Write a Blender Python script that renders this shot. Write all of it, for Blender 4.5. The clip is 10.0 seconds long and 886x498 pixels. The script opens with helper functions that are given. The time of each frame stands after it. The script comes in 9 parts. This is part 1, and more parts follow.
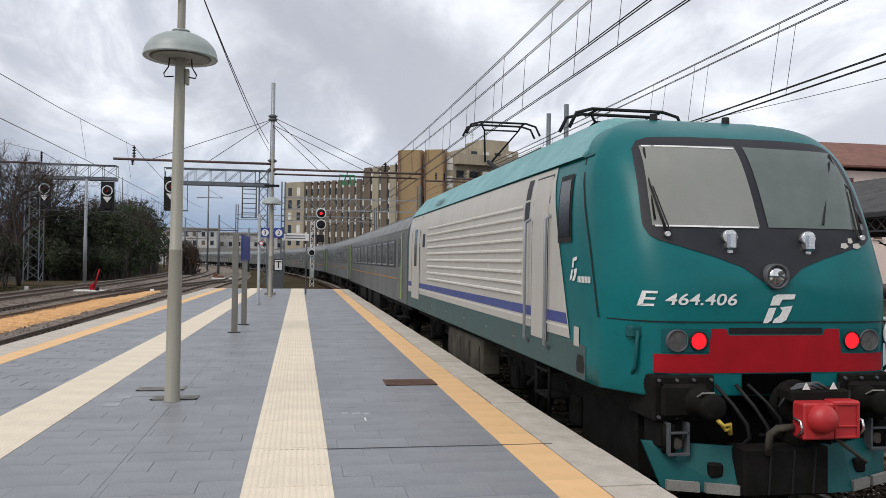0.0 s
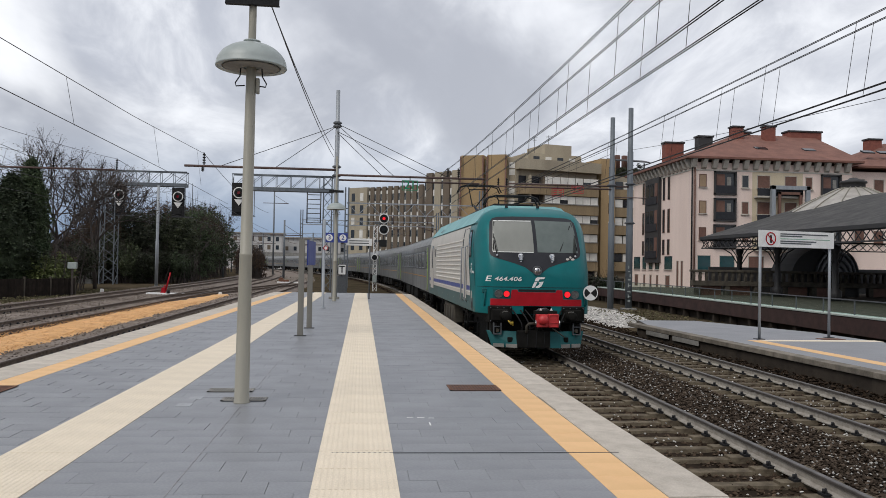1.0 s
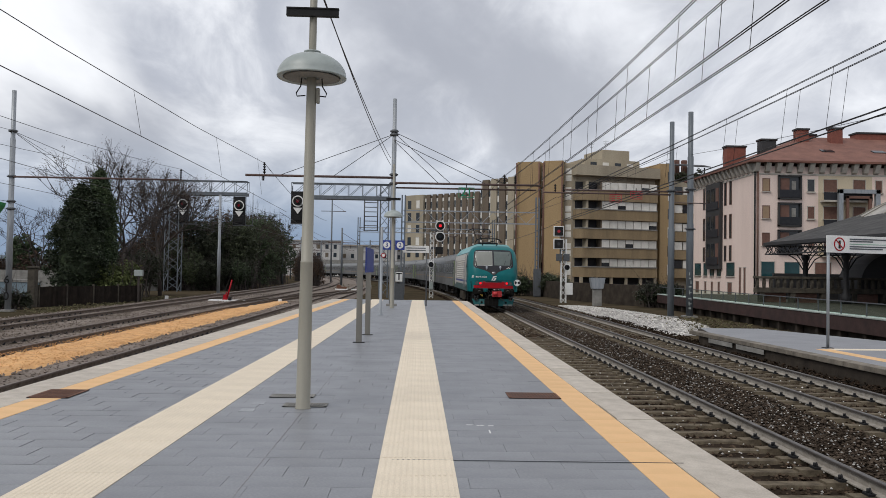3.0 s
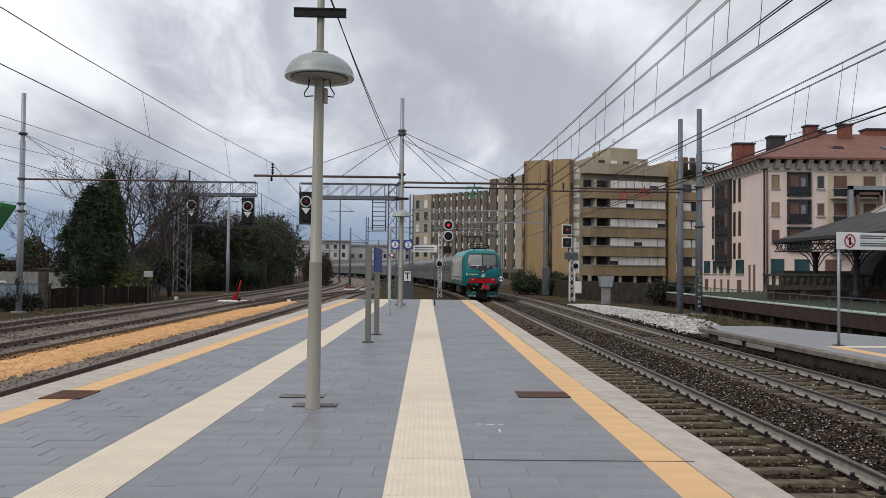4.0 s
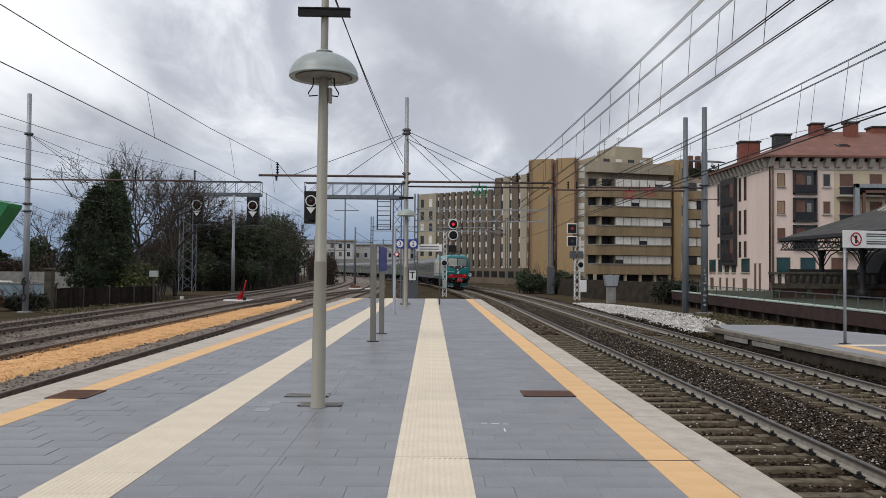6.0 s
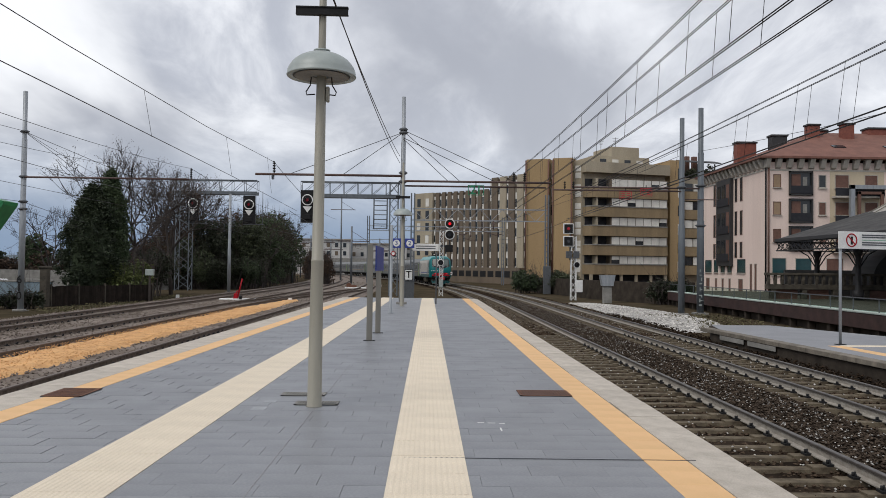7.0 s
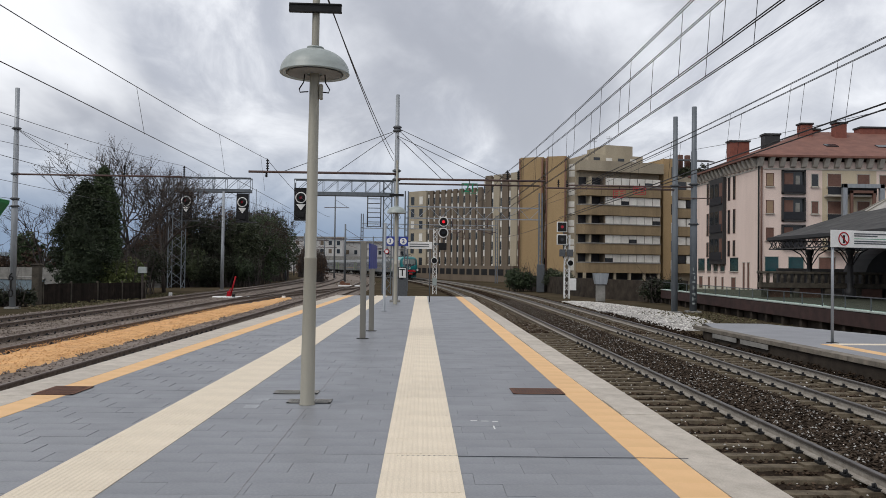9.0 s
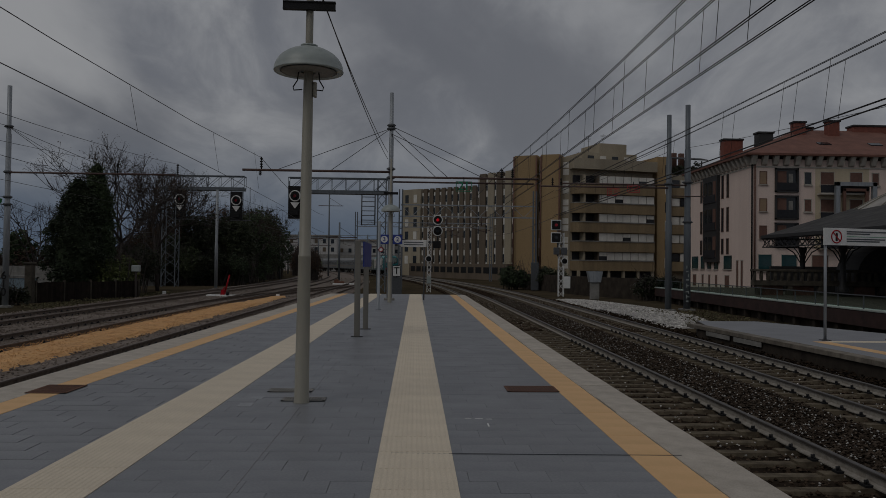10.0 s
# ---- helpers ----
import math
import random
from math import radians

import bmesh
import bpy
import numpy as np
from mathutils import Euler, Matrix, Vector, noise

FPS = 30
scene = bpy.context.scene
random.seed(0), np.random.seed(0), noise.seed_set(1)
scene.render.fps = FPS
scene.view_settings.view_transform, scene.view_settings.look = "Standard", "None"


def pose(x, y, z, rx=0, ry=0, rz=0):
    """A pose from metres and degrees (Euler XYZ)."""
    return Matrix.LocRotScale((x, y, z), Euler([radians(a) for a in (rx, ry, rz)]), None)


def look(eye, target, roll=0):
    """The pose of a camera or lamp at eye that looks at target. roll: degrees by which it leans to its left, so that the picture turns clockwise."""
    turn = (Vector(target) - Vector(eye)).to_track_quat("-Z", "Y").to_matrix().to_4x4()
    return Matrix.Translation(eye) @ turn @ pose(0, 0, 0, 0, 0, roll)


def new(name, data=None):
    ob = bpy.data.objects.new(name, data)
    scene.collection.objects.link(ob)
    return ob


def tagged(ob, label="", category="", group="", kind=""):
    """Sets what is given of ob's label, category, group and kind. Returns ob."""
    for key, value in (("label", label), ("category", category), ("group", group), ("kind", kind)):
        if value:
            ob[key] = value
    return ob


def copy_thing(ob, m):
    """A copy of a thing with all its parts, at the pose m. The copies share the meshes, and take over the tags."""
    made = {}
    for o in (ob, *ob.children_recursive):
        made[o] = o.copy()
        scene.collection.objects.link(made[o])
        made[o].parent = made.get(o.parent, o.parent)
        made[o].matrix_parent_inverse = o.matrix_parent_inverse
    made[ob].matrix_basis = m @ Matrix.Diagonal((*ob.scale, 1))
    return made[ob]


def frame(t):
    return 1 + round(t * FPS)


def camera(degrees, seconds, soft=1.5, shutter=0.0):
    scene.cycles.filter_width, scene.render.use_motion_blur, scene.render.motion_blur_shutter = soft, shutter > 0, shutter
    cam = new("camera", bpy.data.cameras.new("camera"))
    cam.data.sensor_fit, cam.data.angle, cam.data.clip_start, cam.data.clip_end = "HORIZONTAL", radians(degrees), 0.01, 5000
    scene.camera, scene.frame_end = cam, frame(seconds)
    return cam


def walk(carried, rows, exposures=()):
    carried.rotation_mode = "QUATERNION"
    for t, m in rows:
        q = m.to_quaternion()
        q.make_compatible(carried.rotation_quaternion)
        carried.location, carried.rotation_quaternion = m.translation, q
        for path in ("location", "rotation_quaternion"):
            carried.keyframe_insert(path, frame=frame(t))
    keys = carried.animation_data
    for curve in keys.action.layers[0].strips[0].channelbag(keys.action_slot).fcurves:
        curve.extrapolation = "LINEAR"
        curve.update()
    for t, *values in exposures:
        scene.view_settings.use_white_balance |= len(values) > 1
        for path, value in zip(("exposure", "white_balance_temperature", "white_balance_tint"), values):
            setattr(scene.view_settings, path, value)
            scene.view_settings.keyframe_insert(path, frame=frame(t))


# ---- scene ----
cam = camera(57.81, 10.0, soft=0.7)

PATH = [
    (0, pose(0.074, -0.013, 1.647, 90.811, -0.790, -10.171)),
    (0.5, pose(0.058, -0.015, 1.648, 90.992, -0.911, -7.998)),
    (1, pose(0.036, -0.022, 1.652, 91.106, -1.041, -5.786)),
    (1.5, pose(0.026, -0.001, 1.653, 91.385, -0.898, -4.111)),
    (2, pose(0.018, -0.017, 1.655, 91.561, -0.980, -2.981)),
    (2.5, pose(0.011, -0.012, 1.652, 91.566, -1.026, -2.253)),
    (4, pose(0.000, -0.009, 1.652, 91.479, -0.587, -1.188)),
    (4.5, pose(0.002, -0.007, 1.652, 91.582, -0.502, -0.945)),
    (5, pose(0.002, -0.004, 1.652, 91.583, -0.508, -0.887)),
    (5.5, pose(0.005, -0.003, 1.653, 91.450, -0.408, -0.768)),
    (7, pose(-0.005, -0.010, 1.651, 91.382, -0.683, -1.102)),
    (7.5, pose(-0.007, -0.004, 1.652, 91.287, -0.662, -1.222)),
    (8, pose(-0.003, 0.002, 1.650, 91.193, -0.680, -1.405)),
    (8.5, pose(-0.003, -0.006, 1.648, 91.225, -0.713, -1.517)),
    (9, pose(0.000, 0.000, 1.650, 91.250, -0.750, -1.550)),
    (9.5, pose(-0.001, -0.001, 1.649, 91.197, -0.749, -1.679)),
    (10, pose(0.001, -0.006, 1.647, 91.126, -0.704, -1.958)),
]
walk(cam, PATH, [(0.0, 0.22), (0.5, 0.15), (1.0, 0.07), (1.5, 0.03), (2.0, 0.0), (9.0, 0.0), (9.2, -0.10), (9.4, -0.52), (9.6, -0.98), (9.8, -1.45), (10.0, -1.95)])

# ---- world and sun ----
world = bpy.data.worlds.new("overcast_sky")
scene.world = world
world.use_nodes = True


def sky_nodes():
    nt = world.node_tree
    n, l = nt.nodes, nt.links
    n.clear()
    out = n.new("ShaderNodeOutputWorld")
    bg = n.new("ShaderNodeBackground")
    sky = n.new("ShaderNodeTexSky")
    sky.sky_type, sky.sun_disc = "NISHITA", False
    sky.sun_elevation, sky.sun_rotation = radians(49), radians(231)
    co = n.new("ShaderNodeTexCoord")
    sep = n.new("ShaderNodeSeparateXYZ")
    l.new(co.outputs["Generated"], sep.inputs[0])
    lift = n.new("ShaderNodeMath")
    lift.operation = "MAXIMUM"
    l.new(sep.outputs["Z"], lift.inputs[0])
    lift.inputs[1].default_value = 0.0
    add = n.new("ShaderNodeMath")
    add.operation = "ADD"
    l.new(lift.outputs[0], add.inputs[0])
    add.inputs[1].default_value = 0.34
    comb = n.new("ShaderNodeCombineXYZ")
    for k in ("X", "Y"):
        d = n.new("ShaderNodeMath")
        d.operation = "DIVIDE"
        l.new(sep.outputs[k], d.inputs[0])
        l.new(add.outputs[0], d.inputs[1])
        l.new(d.outputs[0], comb.inputs[k])

    def clouds(scale, detail, rough, dist, shift, lo, hi):
        mp = n.new("ShaderNodeMapping")
        mp.inputs["Location"].default_value = shift
        mp.inputs["Scale"].default_value = (1.0, 0.62, 1)
        l.new(comb.outputs[0], mp.inputs[0])
        t = n.new("ShaderNodeTexNoise")
        t.inputs["Scale"].default_value, t.inputs["Detail"].default_value = scale, detail
        t.inputs["Roughness"].default_value, t.inputs["Distortion"].default_value = rough, dist
        l.new(mp.outputs[0], t.inputs["Vector"])
        r = n.new("ShaderNodeMapRange")
        r.interpolation_type = "SMOOTHSTEP"
        r.inputs["From Min"].default_value, r.inputs["From Max"].default_value = lo, hi
        l.new(t.outputs["Fac"], r.inputs["Value"])
        return r.outputs["Result"]

    def mix(fac, a, b):
        m = n.new("ShaderNodeMix")
        m.data_type = "RGBA"
        for sock, v in ((m.inputs[0], fac), (m.inputs[6], a), (m.inputs[7], b)):
            if isinstance(v, (tuple, float)):
                sock.default_value = v
            else:
                l.new(v, sock)
        return m.outputs[2]

    big = clouds(1.5, 6.0, 0.52, 0.3, (1.3, 0.57, 0.0), 0.38, 0.62)
    fine = clouds(4.6, 9.0, 0.60, 0.5, (4.1, 2.2, 0.0), 0.30, 0.72)
    hole = clouds(1.25, 6.0, 0.5, 0.25, (8.3, 5.1, 0.0), 0.52, 0.70)
    cloud = mix(fine, (0.40, 0.42, 0.475, 1), (0.76, 0.775, 0.81, 1))
    cloud = mix(big, (0.34, 0.355, 0.40, 1), cloud)
    scaled = n.new("ShaderNodeVectorMath")
    scaled.operation = "SCALE"
    scaled.inputs["Scale"].default_value = 0.09
    l.new(sky.outputs[0], scaled.inputs[0])
    cloud = mix(hole, cloud, (0.80, 0.81, 0.835, 1))
    cloud = mix(0.06, cloud, scaled.outputs[0])
    # the cover thins towards the east
    east = n.new("ShaderNodeMapRange")
    east.interpolation_type = "SMOOTHSTEP"
    east.inputs["From Min"].default_value, east.inputs["From Max"].default_value = -0.05, 0.6
    east.inputs["To Min"].default_value, east.inputs["To Max"].default_value = 0.0, 0.18
    l.new(sep.outputs["X"], east.inputs["Value"])
    cloud = mix(east.outputs[0], cloud, (0.80, 0.81, 0.84, 1))
    # a slate-blue rain bank low over the horizon
    low = n.new("ShaderNodeMapRange")
    low.interpolation_type = "SMOOTHSTEP"
    low.inputs["From Min"].default_value, low.inputs["From Max"].default_value = 0.02, 0.17
    low.inputs["To Min"].default_value, low.inputs["To Max"].default_value = 1.0, 0.0
    l.new(sep.outputs["Z"], low.inputs["Value"])
    west = n.new("ShaderNodeMapRange")
    west.interpolation_type = "SMOOTHSTEP"
    west.inputs["From Min"].default_value, west.inputs["From Max"].default_value = -0.04, 0.26
    west.inputs["To Min"].default_value, west.inputs["To Max"].default_value = 1.0, 0.25
    l.new(sep.outputs["X"], west.inputs["Value"])
    both = n.new("ShaderNodeMath")
    both.operation = "MULTIPLY"
    l.new(low.outputs[0], both.inputs[0])
    l.new(west.outputs[0], both.inputs[1])
    cloud = mix(both.outputs[0], cloud, (0.20, 0.265, 0.37, 1))
    l.new(cloud, bg.inputs["Color"])
    bg.inputs["Strength"].default_value = 1.31
    l.new(bg.outputs[0], out.inputs[0])


sky_nodes()
sun = new("sun", bpy.data.lights.new("sun", "SUN"))
sun.data.energy, sun.data.angle, sun.data.color = 1.5, radians(30), (1.0, 0.96, 0.90)
sun.matrix_world = look((-42, -34, 62), (0, 0, 0))

# ---- materials ----


def mat(name, c1, c2=None, rough=0.7, metal=0.0, scale=8.0, fine=60.0, bump=0.15, emit=None, strength=0.0, per_piece=0.0, streak=False, spec=0.5, grain=0.12):
    """Two colours mixed by noise at two scales, with relief and uneven gloss."""
    m = bpy.data.materials.new(name)
    m.use_nodes = True
    nt = m.node_tree
    n, l = nt.nodes, nt.links
    b = n["Principled BSDF"]
    c2 = c2 or tuple(v * 0.75 for v in c1)
    co = n.new("ShaderNodeTexCoord")
    src = co.outputs["Object"]
    if streak:
        mp = n.new("ShaderNodeMapping")
        mp.inputs["Scale"].default_value = (1, 1, 0.18)
        l.new(src, mp.inputs[0])
        src = mp.outputs[0]
    a = n.new("ShaderNodeTexNoise")
    a.inputs["Scale"].default_value, a.inputs["Detail"].default_value, a.inputs["Roughness"].default_value = scale, 5.0, 0.62
    l.new(src, a.inputs["Vector"])
    g = n.new("ShaderNodeTexNoise")
    g.inputs["Scale"].default_value, g.inputs["Detail"].default_value = fine, 3.0
    l.new(co.outputs["Object"], g.inputs["Vector"])
    r = n.new("ShaderNodeMapRange")
    r.inputs["From Min"].default_value, r.inputs["From Max"].default_value = 0.32, 0.68
    l.new(a.outputs["Fac"], r.inputs["Value"])
    mx = n.new("ShaderNodeMix")
    mx.data_type = "RGBA"
    mx.inputs[6].default_value, mx.inputs[7].default_value = (*c1, 1), (*c2, 1)
    l.new(r.outputs[0], mx.inputs[0])
    hs = n.new("ShaderNodeHueSaturation")
    l.new(mx.outputs[2], hs.inputs["Color"])
    vr = n.new("ShaderNodeMapRange")
    vr.inputs["From Min"].default_value, vr.inputs["From Max"].default_value = 0.25, 0.75
    vr.inputs["To Min"].default_value, vr.inputs["To Max"].default_value = 1 - grain, 1 + grain
    l.new(g.outputs["Fac"], vr.inputs["Value"])
    value = vr.outputs[0]
    if per_piece:
        oi = n.new("ShaderNodeObjectInfo")
        pr = n.new("ShaderNodeMapRange")
        pr.inputs["To Min"].default_value, pr.inputs["To Max"].default_value = 1 - per_piece, 1 + per_piece
        l.new(oi.outputs["Random"], pr.inputs["Value"])
        geo = n.new("ShaderNodeNewGeometry")
        pi = n.new("ShaderNodeMapRange")
        pi.inputs["To Min"].default_value, pi.inputs["To Max"].default_value = 1 - per_piece, 1 + per_piece
        l.new(geo.outputs["Random Per Island"], pi.inputs["Value"])
        for extra in (pr, pi):
            mu = n.new("ShaderNodeMath")
            mu.operation = "MULTIPLY"
            l.new(value, mu.inputs[0])
            l.new(extra.outputs[0], mu.inputs[1])
            value = mu.outputs[0]
    l.new(value, hs.inputs["Value"])
    l.new(hs.outputs[0], b.inputs["Base Color"])
    rr = n.new("ShaderNodeMapRange")
    rr.inputs["To Min"].default_value, rr.inputs["To Max"].default_value = max(0.02, rough - 0.10), min(1.0, rough + 0.10)
    l.new(a.outputs["Fac"], rr.inputs["Value"])
    l.new(rr.outputs[0], b.inputs["Roughness"])
    b.inputs["Metallic"].default_value = metal
    b.inputs["Specular IOR Level"].default_value = spec
    if bump:
        bp = n.new("ShaderNodeBump")
        bp.inputs["Strength"].default_value, bp.inputs["Distance"].default_value = bump, 0.01
        l.new(g.outputs["Fac"], bp.inputs["Height"])
        l.new(bp.outputs[0], b.inputs["Normal"])
    if emit:
        b.inputs["Emission Color"].default_value = (*emit, 1)
        b.inputs["Emission Strength"].default_value = strength
    return m


def glass_mat(name, tint, rough=0.03):
    m = bpy.data.materials.new(name)
    m.use_nodes = True
    b = m.node_tree.nodes["Principled BSDF"]
    b.inputs["Base Color"].default_value = (*tint, 1)
    b.inputs["Roughness"].default_value = rough
    b.inputs["Transmission Weight"].default_value = 1.0
    b.inputs["IOR"].default_value = 1.02
    return m


M_TILE = mat("slate_grey_tile", (0.232, 0.238, 0.254), (0.190, 0.197, 0.212), 0.43, scale=1.3, fine=45, bump=0.12, per_piece=0.05)
M_GROUT = mat("dark_grout", (0.10, 0.10, 0.108), rough=0.9)
M_CREAM = mat("cream_tactile_stone", (0.76, 0.66, 0.515), (0.68, 0.59, 0.46), 0.75, scale=2.2, fine=70, bump=0.2, per_piece=0.02)
M_YELLOW = mat("ochre_yellow_tile", (0.78, 0.485, 0.235), (0.70, 0.435, 0.205), 0.7, scale=2.0, fine=60, bump=0.06, per_piece=0.03, grain=0.03)
M_COPING = mat("pale_coping_stone", (0.56, 0.505, 0.435), (0.40, 0.355, 0.30), 0.85, scale=3.4, fine=60, bump=0.6, per_piece=0.07)
M_COPING_D = mat("stained_coping_stone", (0.23, 0.20, 0.16), (0.10, 0.087, 0.070), 0.9, scale=2.6, fine=50, bump=0.6, per_piece=0.15)
M_CONC = mat("grey_concrete", (0.28, 0.27, 0.25), (0.17, 0.165, 0.15), 0.9, scale=2.0, fine=40, bump=0.4)
M_CONC_D = mat("stained_concrete", (0.105, 0.092, 0.072), (0.045, 0.040, 0.034), 0.9, scale=2.0, fine=30, bump=0.5, spec=0.15)
M_RUST = mat("rusty_iron", (0.17, 0.075, 0.04), (0.10, 0.045, 0.03), 0.85, scale=12, fine=80, bump=0.4)
M_RAILTOP = mat("worn_steel", (0.115, 0.104, 0.098), (0.070, 0.062, 0.056), 0.45, 0.25, scale=6, bump=0.05)
M_RAILSIDE = mat("rusted_rail", (0.36, 0.335, 0.295), (0.24, 0.215, 0.185), 0.7, scale=9, bump=0.3, spec=0.3)
M_RAIL_L = mat("brown_rusted_rail", (0.185, 0.145, 0.118), (0.080, 0.060, 0.048), 0.8, scale=9, bump=0.3, spec=0.2)
M_RAILTOP_L = mat("dull_rail_head", (0.20, 0.16, 0.135), (0.13, 0.10, 0.085), 0.55, 0.4, scale=9, bump=0.1)
M_STONE_D = mat("brown_ballast_stone", (0.066, 0.047, 0.034), (0.021, 0.0155, 0.011), 0.95, scale=6.0, fine=40, bump=0.6, per_piece=0.60, spec=0.0)
M_STONE_H = mat("grey_brown_ballast_stone", (0.140, 0.106, 0.080), (0.040, 0.031, 0.024), 0.95, scale=6.0, fine=40, bump=0.6, per_piece=0.60, spec=0.04)
M_SLEEPER = mat("weathered_concrete_sleeper", (0.185, 0.152, 0.106), (0.066, 0.052, 0.037), 0.9, scale=5, fine=50, bump=0.5, per_piece=0.10, spec=0.15)
M_BALLAST = mat("brown_ballast", (0.046, 0.034, 0.026), (0.018, 0.014, 0.011), 0.95, scale=1.0, fine=22, bump=1.0, spec=0.0)
M_BALLAST_L = mat("pale_ballast", (0.285, 0.240, 0.208), (0.160, 0.130, 0.108), 0.95, scale=0.7, fine=22, bump=1.0, per_piece=0.35, spec=0.1)
M_WHITE_GRAVEL = mat("white_gravel", (0.52, 0.50, 0.47), (0.34, 0.325, 0.305), 0.9, scale=1.0, fine=25, bump=1.0, per_piece=0.3, spec=0.15)
M_ORANGE = mat("ochre_walkway", (0.70, 0.40, 0.165), (0.50, 0.275, 0.115), 0.9, scale=2.4, fine=16, bump=0.8, per_piece=0.07)
M_EARTH = mat("dry_earth", (0.088, 0.068, 0.046), (0.044, 0.038, 0.024), 0.95, scale=0.4, fine=6, bump=0.8, spec=0.0)
M_BEIGE = mat("beige_painted_steel", (0.315, 0.298, 0.245), (0.255, 0.243, 0.20), 0.5, scale=5, bump=0.05, streak=True, grain=0.03)
M_POST = mat("grey_brown_steel", (0.19, 0.18, 0.155), (0.14, 0.135, 0.12), 0.55, scale=5, bump=0.06, streak=True, grain=0.03)
M_COVER = mat("bright_red_plastic", (0.50, 0.028, 0.03), (0.42, 0.022, 0.025), 0.45, scale=3, bump=0.03, grain=0.03)
M_HAT = mat("grey_green_enamel", (0.35, 0.385, 0.37), (0.28, 0.315, 0.30), 0.4, scale=4, bump=0.04, grain=0.03)
M_DARK = mat("dark_steel", (0.020, 0.020, 0.022), (0.012, 0.012, 0.012), 0.65, scale=6, bump=0.2, spec=0.2)
M_BLACK = mat("black_paint", (0.012, 0.012, 0.013), (0.02, 0.02, 0.02), 0.6, scale=5, bump=0.05, spec=0.2, grain=0.03)
M_GALV = mat("galvanised_steel", (0.34, 0.36, 0.38), (0.24, 0.26, 0.28), 0.5, 0.35, scale=7, bump=0.08, streak=True, grain=0.03)
M_GALV_D = mat("dull_grey_steel", (0.105, 0.112, 0.12), (0.07, 0.075, 0.082), 0.6, 0.2, scale=7, bump=0.1)
M_MAST = mat("blue_grey_steel", (0.150, 0.168, 0.185), (0.105, 0.120, 0.135), 0.55, 0.2, scale=5, bump=0.08, streak=True, grain=0.03)
M_PIPE = mat("rust_brown_pipe", (0.11, 0.065, 0.055), (0.07, 0.045, 0.04), 0.7, scale=6, bump=0.1)
M_WIRE = mat("dark_copper_wire", (0.045, 0.042, 0.042), (0.03, 0.03, 0.03), 0.6, 0.4, bump=0)
M_WHITE = mat("white_paint", (0.78, 0.78, 0.76), (0.68, 0.68, 0.66), 0.5, scale=3, bump=0.03)
M_BLUE = mat("sign_blue", (0.025, 0.045, 0.26), (0.02, 0.04, 0.22), 0.4, scale=3, bump=0.0, grain=0.03)
M_RED = mat("red_paint", (0.38, 0.006, 0.014), (0.30, 0.005, 0.011), 0.5, scale=3, bump=0.02, spec=0.2, grain=0.03)
M_RED_GLOW = mat("red_lamp", (0.5, 0.01, 0.01), rough=0.2, emit=(1.0, 0.015, 0.03), strength=0.75, bump=0)
M_RED_DIM = mat("red_signal_lens", (0.28, 0.015, 0.025), rough=0.2, emit=(1.0, 0.03, 0.06), strength=0.06, bump=0)
# near-black without gloss: the shade of the coupler opening, put into colour
M_VOID = mat("recess_shade_black", (0.003, 0.003, 0.003), (0.002, 0.002, 0.002), 0.9, bump=0, spec=0.0)
M_LENS = mat("smoked_lens", (0.05, 0.05, 0.055), rough=0.08, bump=0)
M_LENS_C = mat("clear_lamp_lens", (0.13, 0.13, 0.125), (0.06, 0.06, 0.06), rough=0.12, scale=14, bump=0)
M_CHROME = mat("chrome", (0.75, 0.75, 0.75), (0.6, 0.6, 0.6), 0.2, 0.9, bump=0.02)
M_GLASS = glass_mat("balustrade_glass", (0.72, 0.86, 0.80))


# ---- mesh helpers ----


def part(name, bm, material, parent=None, label="", smooth=False):
    me = bpy.data.meshes.new(name)
    bm.normal_update()
    bm.to_mesh(me)
    bm.free()
    if smooth:
        for p in me.polygons:
            p.use_smooth = True
    for m in material if isinstance(material, (list, tuple)) else (material,):
        me.materials.append(m)
    ob = new(name, me)
    if parent:
        ob.parent = parent
    return tagged(ob, label)


def thing(name, m, label, category, group="", kind=""):
    ob = new(name)
    ob.empty_display_size = 0.1
    ob.matrix_basis = m
    return tagged(ob, label, category, group, kind)


def box(bm, x0, x1, y0, y1, z0, z1, bevel=0.0, m=None):
    if bevel:
        tmp = bmesh.new()
        box(tmp, x0, x1, y0, y1, z0, z1)
        bmesh.ops.bevel(tmp, geom=list(tmp.edges), offset=bevel, segments=1, affect="EDGES")
        join(bm, tmp, m)
        return bm
    vs = [Vector((x, y, z)) for z in (z0, z1) for y in (y0, y1) for x in (x0, x1)]
    vs = [bm.verts.new(m @ v if m else v) for v in vs]
    for f in ((0, 2, 3, 1), (4, 5, 7, 6), (0, 1, 5, 4), (2, 6, 7, 3), (0, 4, 6, 2), (1, 3, 7, 5)):
        bm.faces.new([vs[i] for i in f])
    return bm


def join(bm, other, m=None):
    vs = {v: bm.verts.new(m @ v.co if m else v.co) for v in other.verts}
    for f in other.faces:
        nf = bm.faces.new([vs[v] for v in f.verts])
        nf.material_index, nf.smooth = f.material_index, f.smooth
    other.free()


